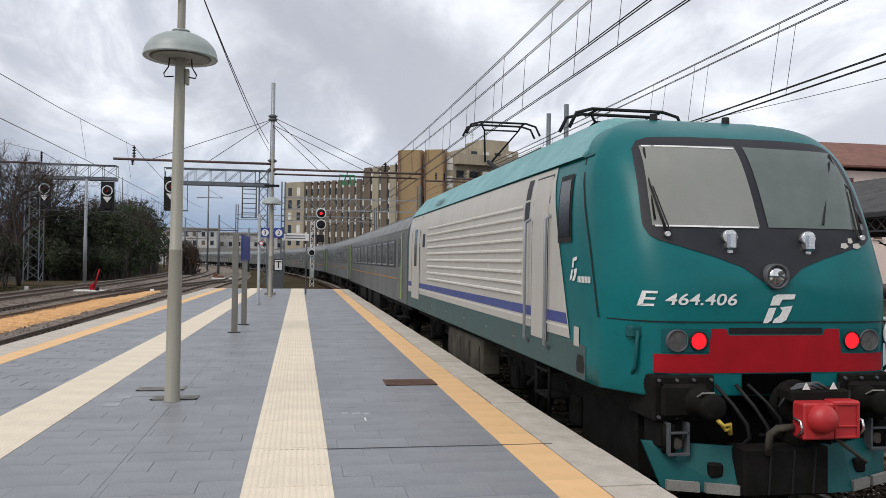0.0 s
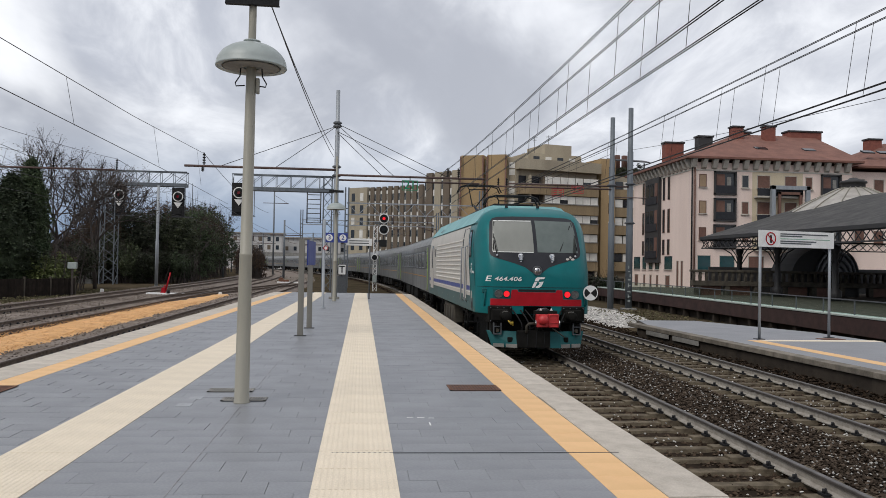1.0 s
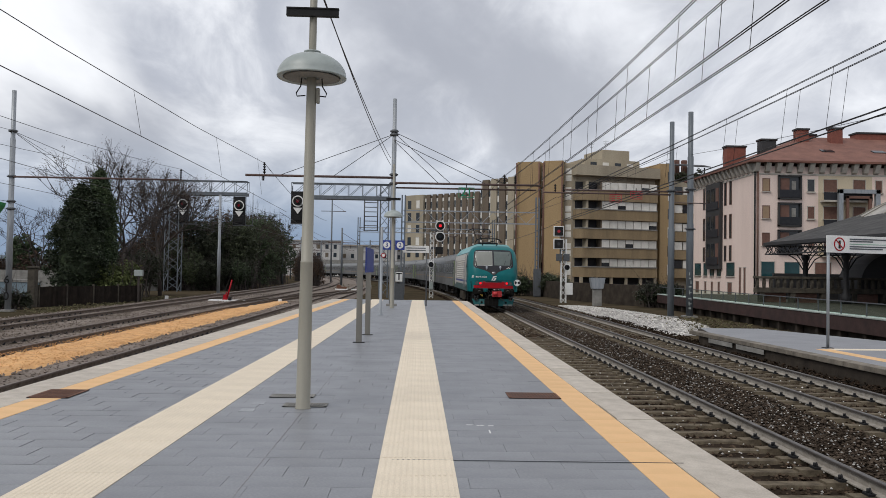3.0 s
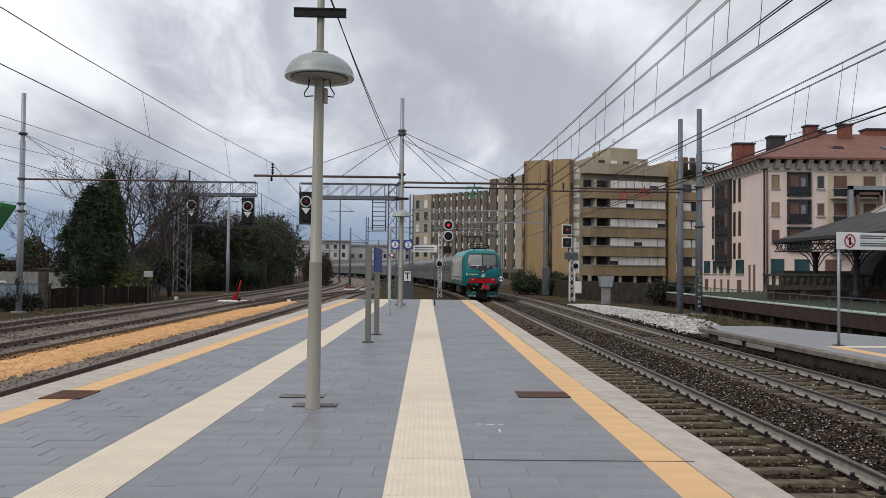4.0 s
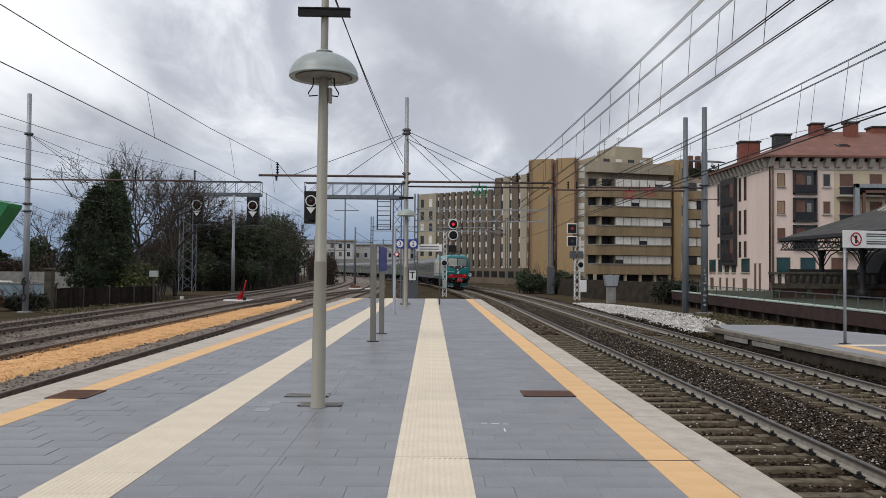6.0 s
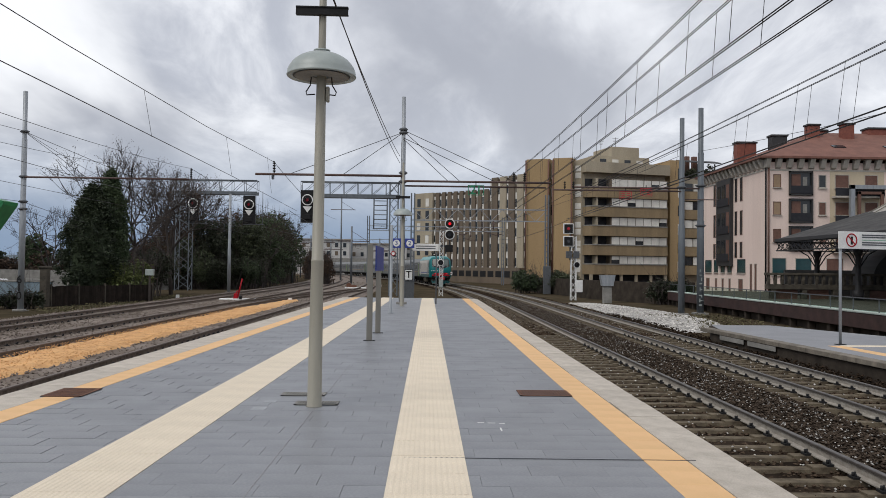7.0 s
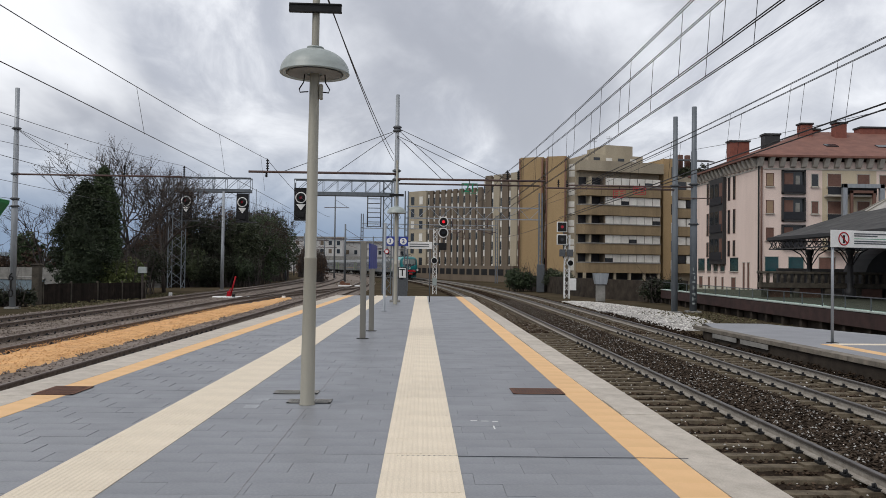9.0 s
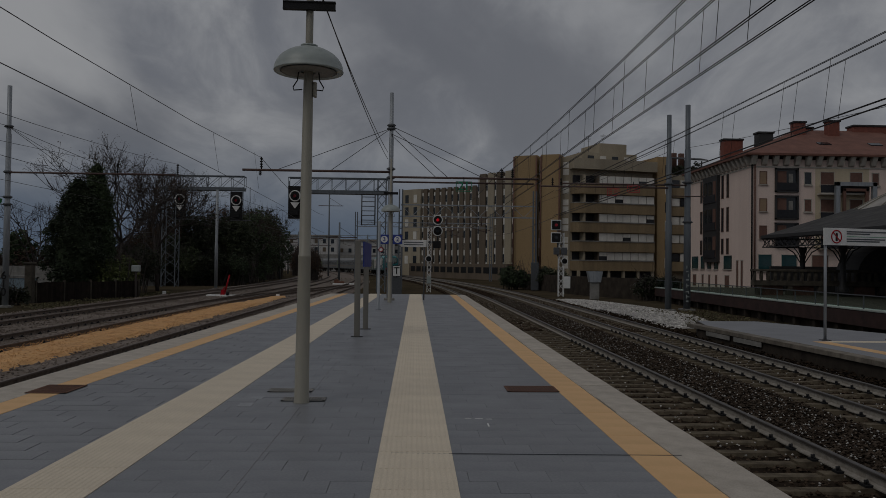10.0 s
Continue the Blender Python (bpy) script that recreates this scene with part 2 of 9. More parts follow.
def tube(bm, p, q, r0, r1=None, n=8, caps=True):
    r1 = r0 if r1 is None else r1
    p, q = Vector(p), Vector(q)
    d = (q - p).normalized()
    a = d.orthogonal().normalized()
    b = d.cross(a)
    rings = []
    for c, r in ((p, r0), (q, r1)):
        rings.append([bm.verts.new(c + r * (a * math.cos(2 * math.pi * i / n) + b * math.sin(2 * math.pi * i / n))) for i in range(n)])
    for i in range(n):
        j = (i + 1) % n
        bm.faces.new((rings[0][i], rings[0][j], rings[1][j], rings[1][i])).smooth = n > 5
    if caps:
        bm.faces.new(rings[0][::-1])
        bm.faces.new(rings[1])
    return bm


def pipe(bm, pts, r, n=6):
    """One round bar along a bent line."""
    pts = [Vector(p) for p in pts]
    prev, a = None, None
    for i, p in enumerate(pts):
        d = (pts[min(i + 1, len(pts) - 1)] - pts[max(i - 1, 0)]).normalized()
        a = d.orthogonal().normalized() if a is None else (a - d * a.dot(d)).normalized()
        b = d.cross(a)
        cur = [bm.verts.new(p + r * (a * math.cos(2 * math.pi * k / n) + b * math.sin(2 * math.pi * k / n))) for k in range(n)]
        if prev:
            for k in range(n):
                j = (k + 1) % n
                bm.faces.new((prev[k], prev[j], cur[j], cur[k])).smooth = True
        else:
            bm.faces.new(cur[::-1])
        prev = cur
    bm.faces.new(prev)
    return bm


def lathe(bm, prof, n=24, m=None):
    """prof: (radius, z) from bottom to top, turned about z."""
    rings = []
    for r, z in prof:
        ring = []
        for i in range(n):
            v = Vector((r * math.cos(2 * math.pi * i / n), r * math.sin(2 * math.pi * i / n), z))
            ring.append(bm.verts.new(m @ v if m else v))
        rings.append(ring)
    for u, v in zip(rings, rings[1:]):
        for i in range(n):
            j = (i + 1) % n
            bm.faces.new((u[i], u[j], v[j], v[i])).smooth = True
    return bm


def ngon(bm, pts, flip=False):
    vs = [bm.verts.new(p) for p in pts]
    return bm.faces.new(vs[::-1] if flip else vs)


def prism(bm, poly, a, b, axis="y"):
    """A polygon of two coordinates, extruded along the third from a to b."""
    def at(p, t):
        return {"y": (p[0], t, p[1]), "x": (t, p[0], p[1]), "z": (p[0], p[1], t)}[axis]
    u = [bm.verts.new(at(p, a)) for p in poly]
    v = [bm.verts.new(at(p, b)) for p in poly]
    k = len(poly)
    for i in range(k):
        bm.faces.new((u[i], u[(i + 1) % k], v[(i + 1) % k], v[i]))
    bm.faces.new(u[::-1])
    bm.faces.new(v)
    bmesh.ops.recalc_face_normals(bm, faces=list(bm.faces))
    return bm


def sheet(name, verts, faces, material, kind="", label="", category="", parent=None, smooth=False):
    me = bpy.data.meshes.new(name)
    me.from_pydata(verts, [], faces)
    me.materials.append(material)
    if smooth:
        for p in me.polygons:
            p.use_smooth = True
    ob = new(name, me)
    if parent:
        ob.parent = parent
    return tagged(ob, label, category, "", kind)


def letters(text, size, m, material, parent, name="lettering", depth=0.004, shear=0.0):
    """Raised lettering in the built-in font, as a mesh; it faces -y."""
    cu = bpy.data.curves.new(name, "FONT")
    cu.body, cu.size, cu.extrude, cu.align_x, cu.align_y = text, size, depth, "CENTER", "CENTER"
    cu.shear, cu.offset = shear, size * 0.012
    tmp = bpy.data.objects.new(name, cu)
    scene.collection.objects.link(tmp)
    me = bpy.data.meshes.new_from_object(tmp.evaluated_get(bpy.context.evaluated_depsgraph_get()))
    bpy.data.objects.remove(tmp)
    me.materials.clear()
    me.materials.append(material)
    me.transform(m @ pose(0, 0, 0, 90, 0, 0))
    ob = new(name, me)
    ob.parent = parent
    return ob


# ---- the lines of the tracks ----
RAIL = -0.60
MAIN_X, CURVE_Y, CURVE_R, SIDE_R = 4.40, 48.2, 621.0, 780.0


def on_track(s, d=0.0, x0=MAIN_X, y0=CURVE_Y):
    """Place and heading (degrees) s metres along a track that runs straight to y0, then bends left; d: metres to its right."""
    if s <= y0:
        return x0 + d, s, 0.0
    r = CURVE_R if y0 == CURVE_Y else SIDE_R
    a = (s - y0) / r
    return x0 - r + (r + d) * math.cos(a), y0 + (r + d) * math.sin(a), math.degrees(a)


RIGHT = [(4.40, CURVE_Y), (8.22, CURVE_Y)]
LEFT = [(-6.85, 75.0), (-11.55, 75.0), (-15.80, 75.0)]

# ---- ground ----
def ground_sheet():
    xs = [-2500, -600, -200, -90, -50, -30, -24, -18.2, -5.9, 2.9, 10.1, 17, 25, 45, 90, 250, 700, 2500]
    ys = [-400, -60, -10, 0, 15, 30, 45, 60, 80, 110, 150, 220, 400, 900, 3500]
    verts = [(x, y, -0.92 - (0.0 if abs(x) < 60 else 0.3)) for y in ys for x in xs]
    k = len(xs)
    faces = [(j * k + i, j * k + i + 1, (j + 1) * k + i + 1, (j + 1) * k + i) for j in range(len(ys) - 1) for i in range(k - 1)]
    sheet("ground", verts, faces, M_EARTH, "structure", "dry earth and sparse grass round the tracks", "ground")


ground_sheet()


def ballast_bed(name, lines, d0, d1, material, top, label):
    """A stony bed along the given track, from d0 to d1 metres beside it."""
    x0, y0 = lines
    stations = [i * 0.5 - 8 for i in range(130)] + [57 + i * 6.0 for i in range(1, 60)]
    cols = 30
    verts, faces = [], []
    for s in stations:
        for c in range(cols):
            u = c / (cols - 1)
            x, y, _ = on_track(s, d0 + (d1 - d0) * u, x0, y0)
            edge = min(u, 1 - u) * (d1 - d0)
            z = top - max(0.0, 0.35 - edge) * 0.5 + 0.035 * noise.noise((x * 2.3, y * 2.3, 0)) + 0.02 * noise.noise((x * 7, y * 7, 3))
            verts.append((x, y, z))
    for j in range(len(stations) - 1):
        for c in range(cols - 1):
            a = j * cols + c
            faces.append((a, a + 1, a + cols + 1, a + cols))
    return sheet(name, verts, faces, material, "structure", label, "ballast", smooth=True)


ballast_bed("ballast_right", RIGHT[0], -1.72, 6.0, M_BALLAST, -0.838, "dark brown stone ballast under the main tracks")
ballast_bed("ballast_left", LEFT[0], -11.8, 1.4, M_BALLAST_L, -0.765, "pale grey stone ballast under the side tracks")


def stones(name, count, spot, size, material, label, seed, parent=None):
    """Loose stones: small six-cornered blocks, in one mesh."""
    rng = np.random.default_rng(seed)
    base = np.array([(1, 0, 0), (-1, 0, 0), (0, 1, 0), (0, -1, 0), (0, 0, 1), (0, 0, -1)], float)
    tri = np.array([(0, 2, 4), (2, 1, 4), (1, 3, 4), (3, 0, 4), (2, 0, 5), (1, 2, 5), (3, 1, 5), (0, 3, 5)])
    verts, faces = [], []
    for i in range(count):
        x, y, z = spot(rng)
        s = size * rng.uniform(0.55, 1.35)
        v = base * s * rng.uniform(0.55, 1.0, (6, 1)) * np.array((1, 1, 0.7))
        a = rng.uniform(0, 6.28)
        c, n = math.cos(a), math.sin(a)
        v = np.stack([v[:, 0] * c - v[:, 1] * n + x, v[:, 0] * n + v[:, 1] * c + y, v[:, 2] + v[:, 0] * rng.uniform(-0.4, 0.4) + z], 1)
        verts.append(v)
        faces.append(tri + 6 * i)
    return sheet(name, np.concatenate(verts).tolist(), np.concatenate(faces).tolist(), material, "stuff", label, "stones", parent)


def near_y(rng, lo, hi):
    return lo + (hi - lo) * rng.random() ** 2.0


def along(rng, lo, hi, d0, d1, z0, z1):
    """A spot between two offsets from the main track, which bends further on."""
    x, y, _ = on_track(near_y(rng, lo, hi), rng.uniform(d0, d1))
    return x, y, rng.uniform(z0, z1)


stones("ballast_stone", 40000, lambda g: (g.uniform(2.85, 10.0), near_y(g, 3.5, 56), g.uniform(-0.848, -0.806)), 0.038, M_STONE_D, "loose dark brown ballast stones between the rails", 1)
stones("ballast_stone", 32000, lambda g: along(g, 3.5, 62, 1.20, 2.60, -0.80, -0.752), 0.033, M_STONE_H, "heaped dark ballast stones between the tracks", 4)
stones("ballast_stone", 12000, lambda g: along(g, 30, 120, -1.6, 5.9, -0.83, -0.79), 0.075, M_STONE_D, "dark ballast stones further along the main tracks", 6)
stones("ballast_stone", 7000, lambda g: (g.uniform(9.12, 10.4), near_y(g, 3.5, 44), g.uniform(-0.80, -0.70)), 0.047, M_STONE_D, "dark ballast stones heaped against the far platform", 5)
stones("pale_ballast_stone", 3000, lambda g: along(g, 3.5, 60, -1.45, 5.6, -0.80, -0.755), 0.023, M_WHITE_GRAVEL, "scattered white chips among the dark ballast", 2)
stones("pale_ballast_stone", 2400, lambda g: along(g, 3.5, 60, 1.2, 2.6, -0.775, -0.735), 0.023, M_WHITE_GRAVEL, "white chips on the heaped ballast", 8)
stones("ballast_stone", 26000, lambda g: (g.uniform(-18.4, -7.0), near_y(g, 10, 76), g.uniform(-0.765, -0.735)), 0.045, M_BALLAST_L, "loose grey ballast stones of the side tracks", 3)

# ---- tracks ----
RAIL_PROFILE = [(-0.075, 0.0), (-0.075, 0.015), (-0.012, 0.035), (-0.012, 0.115), (-0.036, 0.122), (-0.036, 0.150), (-0.028, 0.158),
                (0.028, 0.158), (0.036, 0.150), (0.036, 0.122), (0.012, 0.115), (0.012, 0.035), (0.075, 0.015), (0.075, 0.0)]


def rail(parent, x0, y0, d, end, side, head):
    stations = [-9.0, 0.0, 20.0, y0] + [y0 + 5.0 * i for i in range(1, int((end - y0) / 5))]
    verts, faces, k = [], [], len(RAIL_PROFILE)
    for s in stations:
        for u, z in RAIL_PROFILE:
            x, y, _ = on_track(s, d + u, x0, y0)
            verts.append((x, y, RAIL - 0.158 + z))
    top = []
    for j in range(len(stations) - 1):
        for i in range(k):
            a, b = j * k + i, j * k + (i + 1) % k
            if 4 <= i <= 8:
                top.append(len(faces))
            faces.append((a, b, b + k, a + k))
    ob = sheet("rail", verts, faces, side, parent=parent)
    ob.data.materials.append(head)
    for i in top:
        ob.data.polygons[i].material_index = 1
    return ob


def sleeper_mesh():
    bm = bmesh.new()
    poly = [(-0.112, -0.12), (0.112, -0.12), (0.092, 0.0), (-0.092, 0.0)]
    for a, b, dz in ((-1.18, -0.42, 0.0), (-0.42, 0.42, -0.03), (0.42, 1.18, 0.0)):
        prism(bm, [(p[0], p[1] + dz) for p in poly], a, b, "x")
    me = bpy.data.meshes.new("sleeper")
    bm.to_mesh(me)
    bm.free()
    me.materials.append(M_SLEEPER)
    return me


def clip_mesh():
    bm = bmesh.new()
    for sx in (-1, 1):
        box(bm, sx * 0.06, sx * 0.15, -0.07, 0.07, 0.0, 0.028)
        tube(bm, (sx * 0.11, -0.05, 0.03), (sx * 0.07, 0.05, 0.06), 0.013, n=5)
        tube(bm, (sx * 0.12, 0.0, 0.02), (sx * 0.12, 0.0, 0.075), 0.018, n=6)
    me = bpy.data.meshes.new("rail_clip")
    bm.to_mesh(me)
    bm.free()
    me.materials.append(M_DARK)
    return me


SLEEPER, CLIP = sleeper_mesh(), clip_mesh()


def railway_track(x0, y0, end, first, last, clips):
    t = thing("railway_track", pose(0, 0, 0), "steel rails on weathered concrete sleepers in stone ballast", "track", "tracks of the station", "structure")
    for d in (-0.752, 0.752):
        rail(t, x0, y0, d, end, M_RAIL_L if x0 < 0 else M_RAILSIDE, M_RAILTOP_L if x0 < 0 else M_RAILTOP)
    s, i = first, 0
    while s < last:
        x, y, a = on_track(s, 0, x0, y0)
        ob = new("sleeper", SLEEPER)
        ob.parent = t
        ob.matrix_basis = pose(x + random.uniform(-0.02, 0.02), y, RAIL - 0.162, 0, 0, a + random.uniform(-0.5, 0.5))
        if s < clips:
            for d in (-0.752, 0.752):
                c = new("rail_clip", CLIP)
                c.parent = t
                c.matrix_basis = pose(x + d, y, RAIL - 0.162)
        s += 0.6
        i += 1


railway_track(*RIGHT[0], 330, -2.0, 110, 26)
railway_track(*RIGHT[1], 330, -2.0, 110, 30)
railway_track(*LEFT[0], 300, 8.0, 50, 30)
railway_track(*LEFT[1], 300, 8.0, 62, 40)
railway_track(*LEFT[2], 300, 14.0, 62, 40)


def crossover():
    t = thing("railway_track", pose(0, 0, 0), "curved crossover rails joining the side tracks", "track", "tracks of the station", "structure")
    for d in (-0.75, 0.75):
        verts, faces = [], []
        k = len(RAIL_PROFILE)
        for j in range(21):
            u = j / 20
            w = u * u * (3 - 2 * u)
            x, y = -11.55 + 4.7 * w + d, 46 + 46 * u
            for a, z in RAIL_PROFILE:
                verts.append((x + a, y, RAIL - 0.16 + z))
        for j in range(20):
            for i in range(k):
                a, b = j * k + i, j * k + (i + 1) % k
                faces.append((a, b, b + k, a + k))
        sheet("rail", verts, faces, M_RAIL_L, parent=t)


crossover()


def orange_walkway():
    stations = [8 + i * 0.25 for i in range(197)]
    verts, faces = [], []
    for s in stations:
        taper = min(1.0, (57.5 - s) / 12)
        for c in range(9):
            u = c / 8
            lo, hi = -8.80 - 0.3 * (1 - taper), -10.62 + 0.7 * (1 - taper)
            x = lo + (hi - lo) * u + (0.22 * noise.noise((c * 3.1, s * 0.9, 1)) + 0.10 * noise.noise((c * 3.1, s * 3.1, 7))) * (c in (0, 1, 7, 8))
            verts.append((x, s, -0.68 + 0.02 * noise.noise((x * 2, s * 2, 5)) - (0.09 if c in (0, 8) else 0)))
    for j in range(len(stations) - 1):
        for c in range(8):
            a = j * 9 + c
            faces.append((a, a + 1, a + 10, a + 9))
    sheet("service_walkway", verts, faces, M_ORANGE, "structure", "ochre gravel walkway between two tracks", "walkway", smooth=True)


orange_walkway()
stones("walkway_stone", 9000, lambda g: (g.uniform(-10.75, -8.70), near_y(g, 10, 46), g.uniform(-0.69, -0.66)), 0.022, M_ORANGE, "loose ochre-painted stones on the walkway", 11)

# ---- the platform ----
P_END, P_START = 44.2, -9.0
EDGE_X = 2.72


def left_edge(y):
    return -5.50 + 0.020 * y


def platform_body():
    bm = bmesh.new()
    prism(bm, [(left_edge(P_START) + 0.06, P_START), (EDGE_X - 0.06, P_START), (EDGE_X - 0.06, P_END), (left_edge(P_END) + 0.06, P_END)], -1.0, -0.02, "z")
    p = part("platform", bm, M_CONC_D)
    tagged(p, "long grey-tiled island platform with concrete sides", "platform", "", "structure")
    # the ramp down to track level at its end
    bm = bmesh.new()
    prism(bm, [(P_END, -0.95), (P_END, -0.02), (P_END + 1.2, -0.05), (P_END + 9, -0.74), (P_END + 9, -0.95)], left_edge(P_END) + 0.4, EDGE_X - 0.3, "x")
    tagged(part("ramp", bm, M_EARTH), "earth-brown gravelled ramp at the platform's end", "ramp", "", "structure")
    return p


PLATFORM = platform_body()
TILE_MESH = {}


def tile_mesh(w, d, h, material, chamfer=0.004):
    key = (round(w, 3), round(d, 3), round(h, 3), material.name)
    if key not in TILE_MESH:
        bm = bmesh.new()
        a, b = w / 2, d / 2
        c = chamfer
        rings = [[(-a, -b, -h), (a, -b, -h), (a, b, -h), (-a, b, -h)], [(-a, -b, -c), (a, -b, -c), (a, b, -c), (-a, b, -c)],
                 [(-a + c, -b + c, 0), (a - c, -b + c, 0), (a - c, b - c, 0), (-a + c, b - c, 0)]]
        vs = [[bm.verts.new(p) for p in r] for r in rings]
        for u, v in zip(vs, vs[1:]):
            for i in range(4):
                bm.faces.new((u[i], u[(i + 1) % 4], v[(i + 1) % 4], v[i]))
        bm.faces.new(vs[2])
        me = bpy.data.meshes.new("tile")
        bm.to_mesh(me)
        bm.free()
        me.materials.append(material)
        TILE_MESH[key] = me
    return TILE_MESH[key]


def quads_of(me, m, verts, faces):
    o = len(verts)
    verts.extend((m @ v.co)[:] for v in me.vertices)
    faces.extend(tuple(o + i for i in p.vertices) for p in me.polygons)


def lay(name, cells, h, material, limit, label):
    """cells: centre x, y, top z, turn, width, depth. The nearest become pieces of their own, the rest one mesh."""
    near = [c for c in cells if 4.6 < c[1] < limit][:300]
    keep = set(id(c) for c in near)
    verts, faces = [], []
    for c in cells:
        x, y, z, a, w, d = c
        me = tile_mesh(w, d, h, material, 0.0015 if material is M_TILE else 0.0012)
        jig = random.uniform(-0.0015, 0.0015)
        tip = 0.08 if material is M_TILE else 0.01
        m = pose(x, y, z + jig, random.uniform(-tip, tip), random.uniform(-tip, tip), a)
        if id(c) in keep:
            ob = new(name, me)
            ob.parent = PLATFORM
            ob.matrix_basis = m
        else:
            quads_of(me, m, verts, faces)
    if verts:
        tagged(sheet(name + "_field", verts, faces, material, parent=PLATFORM), label, "", "", "stuff")


def grey_tiles():
    cells, row, y = [], 0, P_START
    W, D, G = 0.63, 0.315, 0.004
    holes = [(1.20, 1.93, 10.42, 10.92)]
    while y + D <= P_END + 0.1:
        xl = left_edge(y) + 0.60
        x = 1.90
        first = W * (0.33, 0.67, 1.0)[row % 3]
        while x > xl:
            w = min(first, x - xl)
            first = W
            if w > 0.08:
                gap = G * (0.35 if x > 0 else (0.6 if x > -2.6 else 2.3))
                cells.append((x - w / 2, y + D / 2, 0.0, 0.0, w - gap, D - gap))
            x -= w
        y += D
        row += 1
    lay("paving_tile", cells, 0.03, M_TILE, 8.4, "slate-grey platform tiles in running bond")


grey_tiles()


def bands():
    cells = []
    y = P_START
    while y < P_END - 0.3:
        cells.append((2.082, y + 0.2, 0.004, 0, 0.374, 0.3988))
        y += 0.40
    lay("yellow_tile", cells, 0.03, M_YELLOW, 16, "ochre-yellow warning tiles along the edge")
    cells, y = [], P_START
    while y < P_END - 0.3:
        cells.append((left_edge(y + 0.2) + 0.76, y + 0.2, 0.004, -1.15, 0.36, 0.397))
        y += 0.40
    lay("yellow_tile", cells, 0.03, M_YELLOW, 16, "ochre-yellow warning tiles along the edge")
    cells, y = [], P_START
    while y < P_END - 0.5:
        d = random.choice((0.72, 0.9, 1.0, 1.0, 1.15))
        w = random.choice((0.425, 0.438, 0.446))
        cells.append((2.50 + (0.446 - w) / 2, y + d / 2, random.choice((0.001, 0.004, 0.006)), random.uniform(-0.25, 0.25), w, d - 0.011))
        y += d
    lay("coping_stone", cells, 0.14, M_COPING, 40, "pale rough coping stones of the platform edge")
    cells, y = [], P_START
    while y < P_END - 0.5:
        cells.append((left_edge(y + 0.5) + 0.285, y + 0.5, 0.003, -1.15, 0.57, 0.992))
        y += 1.0
    lay("coping_stone", cells, 0.14, M_COPING, 40, "pale rough coping stones of the platform edge")


bands()


def ribbed_slab(w, d, ribs):
    bm = bmesh.new()
    box(bm, -w / 2, w / 2, -d / 2, d / 2, -0.03, 0.0)
    p = (w - 0.04) / ribs
    for i in range(ribs):
        c = -w / 2 + 0.02 + (i + 0.5) * p
        prism(bm, [(c - p * 0.36, 0.0005), (c + p * 0.36, 0.0005), (c + p * 0.2, 0.0024), (c - p * 0.2, 0.0024)], -d / 2 + 0.004, d / 2 - 0.004, "y")
    me = bpy.data.meshes.new("tactile_slab")
    bm.to_mesh(me)
    bm.free()
    me.materials.append(M_CREAM)
    return me


def tactile_paths():
    slab = ribbed_slab(0.64, 0.598, 13)
    y = 7.07 - 0.6 * 26
    i = 0
    while y < P_END - 0.4:
        ob = new("tactile_slab", slab)
        ob.parent = PLATFORM
        ob.matrix_basis = pose(0.02, y + 0.3 + (0.004 if y > 7 else -0.003), 0.006)
        x = -2.66 + 0.0113 * (y + 0.3)
        ob = new("tactile_slab", slab)
        ob.parent = PLATFORM
        ob.matrix_basis = pose(x, y + 0.3, 0.006, 0, 0, -0.65)
        y += 0.6


tactile_paths()


def drain_grating(x0, x1, y0, y1, material, label, lift=0.004, bars=16):
    t = thing("drain_grating", pose((x0 + x1) / 2, (y0 + y1) / 2, lift), label, "grating", "gratings in the platform")
    a, b = (x1 - x0) / 2, (y1 - y0) / 2
    bm = bmesh.new()
    box(bm, -a, a, -b, b, 0.0, 0.004)
    part("pit", bm, M_BLACK, t)
    bm = bmesh.new()
    for u in ((-a, a, -b, -b + 0.03), (-a, a, b - 0.03, b), (-a, -a + 0.03, -b, b), (a - 0.03, a, -b, b)):
        box(bm, *u, 0.004, 0.008)
    part("frame", bm, material, t)
    for i in range(bars):
        c = -a + 0.03 + (i + 0.5) * (2 * a - 0.06) / bars
        bm = bmesh.new()
        w = (2 * a - 0.06) / bars * 0.27
        box(bm, c - w, c + w, -b + 0.03, b - 0.03, 0.005, 0.0075)
        part("bar", bm, material, t)
    for k in (-0.33, 0.33):
        bm = bmesh.new()
        box(bm, -a + 0.03, a - 0.03, k * b - 0.01, k * b + 0.01, 0.0055, 0.0077)
        part("crossbar", bm, material, t)


drain_grating(1.22, 1.90, 10.44, 10.92, M_RUST, "rusty iron drain grating in the grey paving")
drain_grating(-4.78, -4.28, 10.05, 10.72, M_RUST, "rusty iron drain grating across the yellow band", 0.006)
drain_grating(-1.86, -1.30, 10.30, 10.56, M_CONC, "worn steel grating behind the lamp post", 0.004, 14)
drain_grating(-1.58, -1.06, 9.62, 9.88, M_CONC, "worn steel grating at the lamp post's foot", 0.004, 14)


def paint_marks():
    for x0, x1, y0, y1 in ((0.55, 0.62, 8.62, 8.64), (0.66, 0.74, 8.60, 8.62), (0.765, 0.78, 8.2, 8.36), (0.78, 0.84, 8.58, 8.60)):
        bm = bmesh.new()
        box(bm, x0, x1, y0, y1, -0.002, 0.0035)
        tagged(part("paint_mark", bm, M_WHITE), "worn white paint mark on the grey tiles", "paint mark", "paint marks", "structure")


paint_marks()


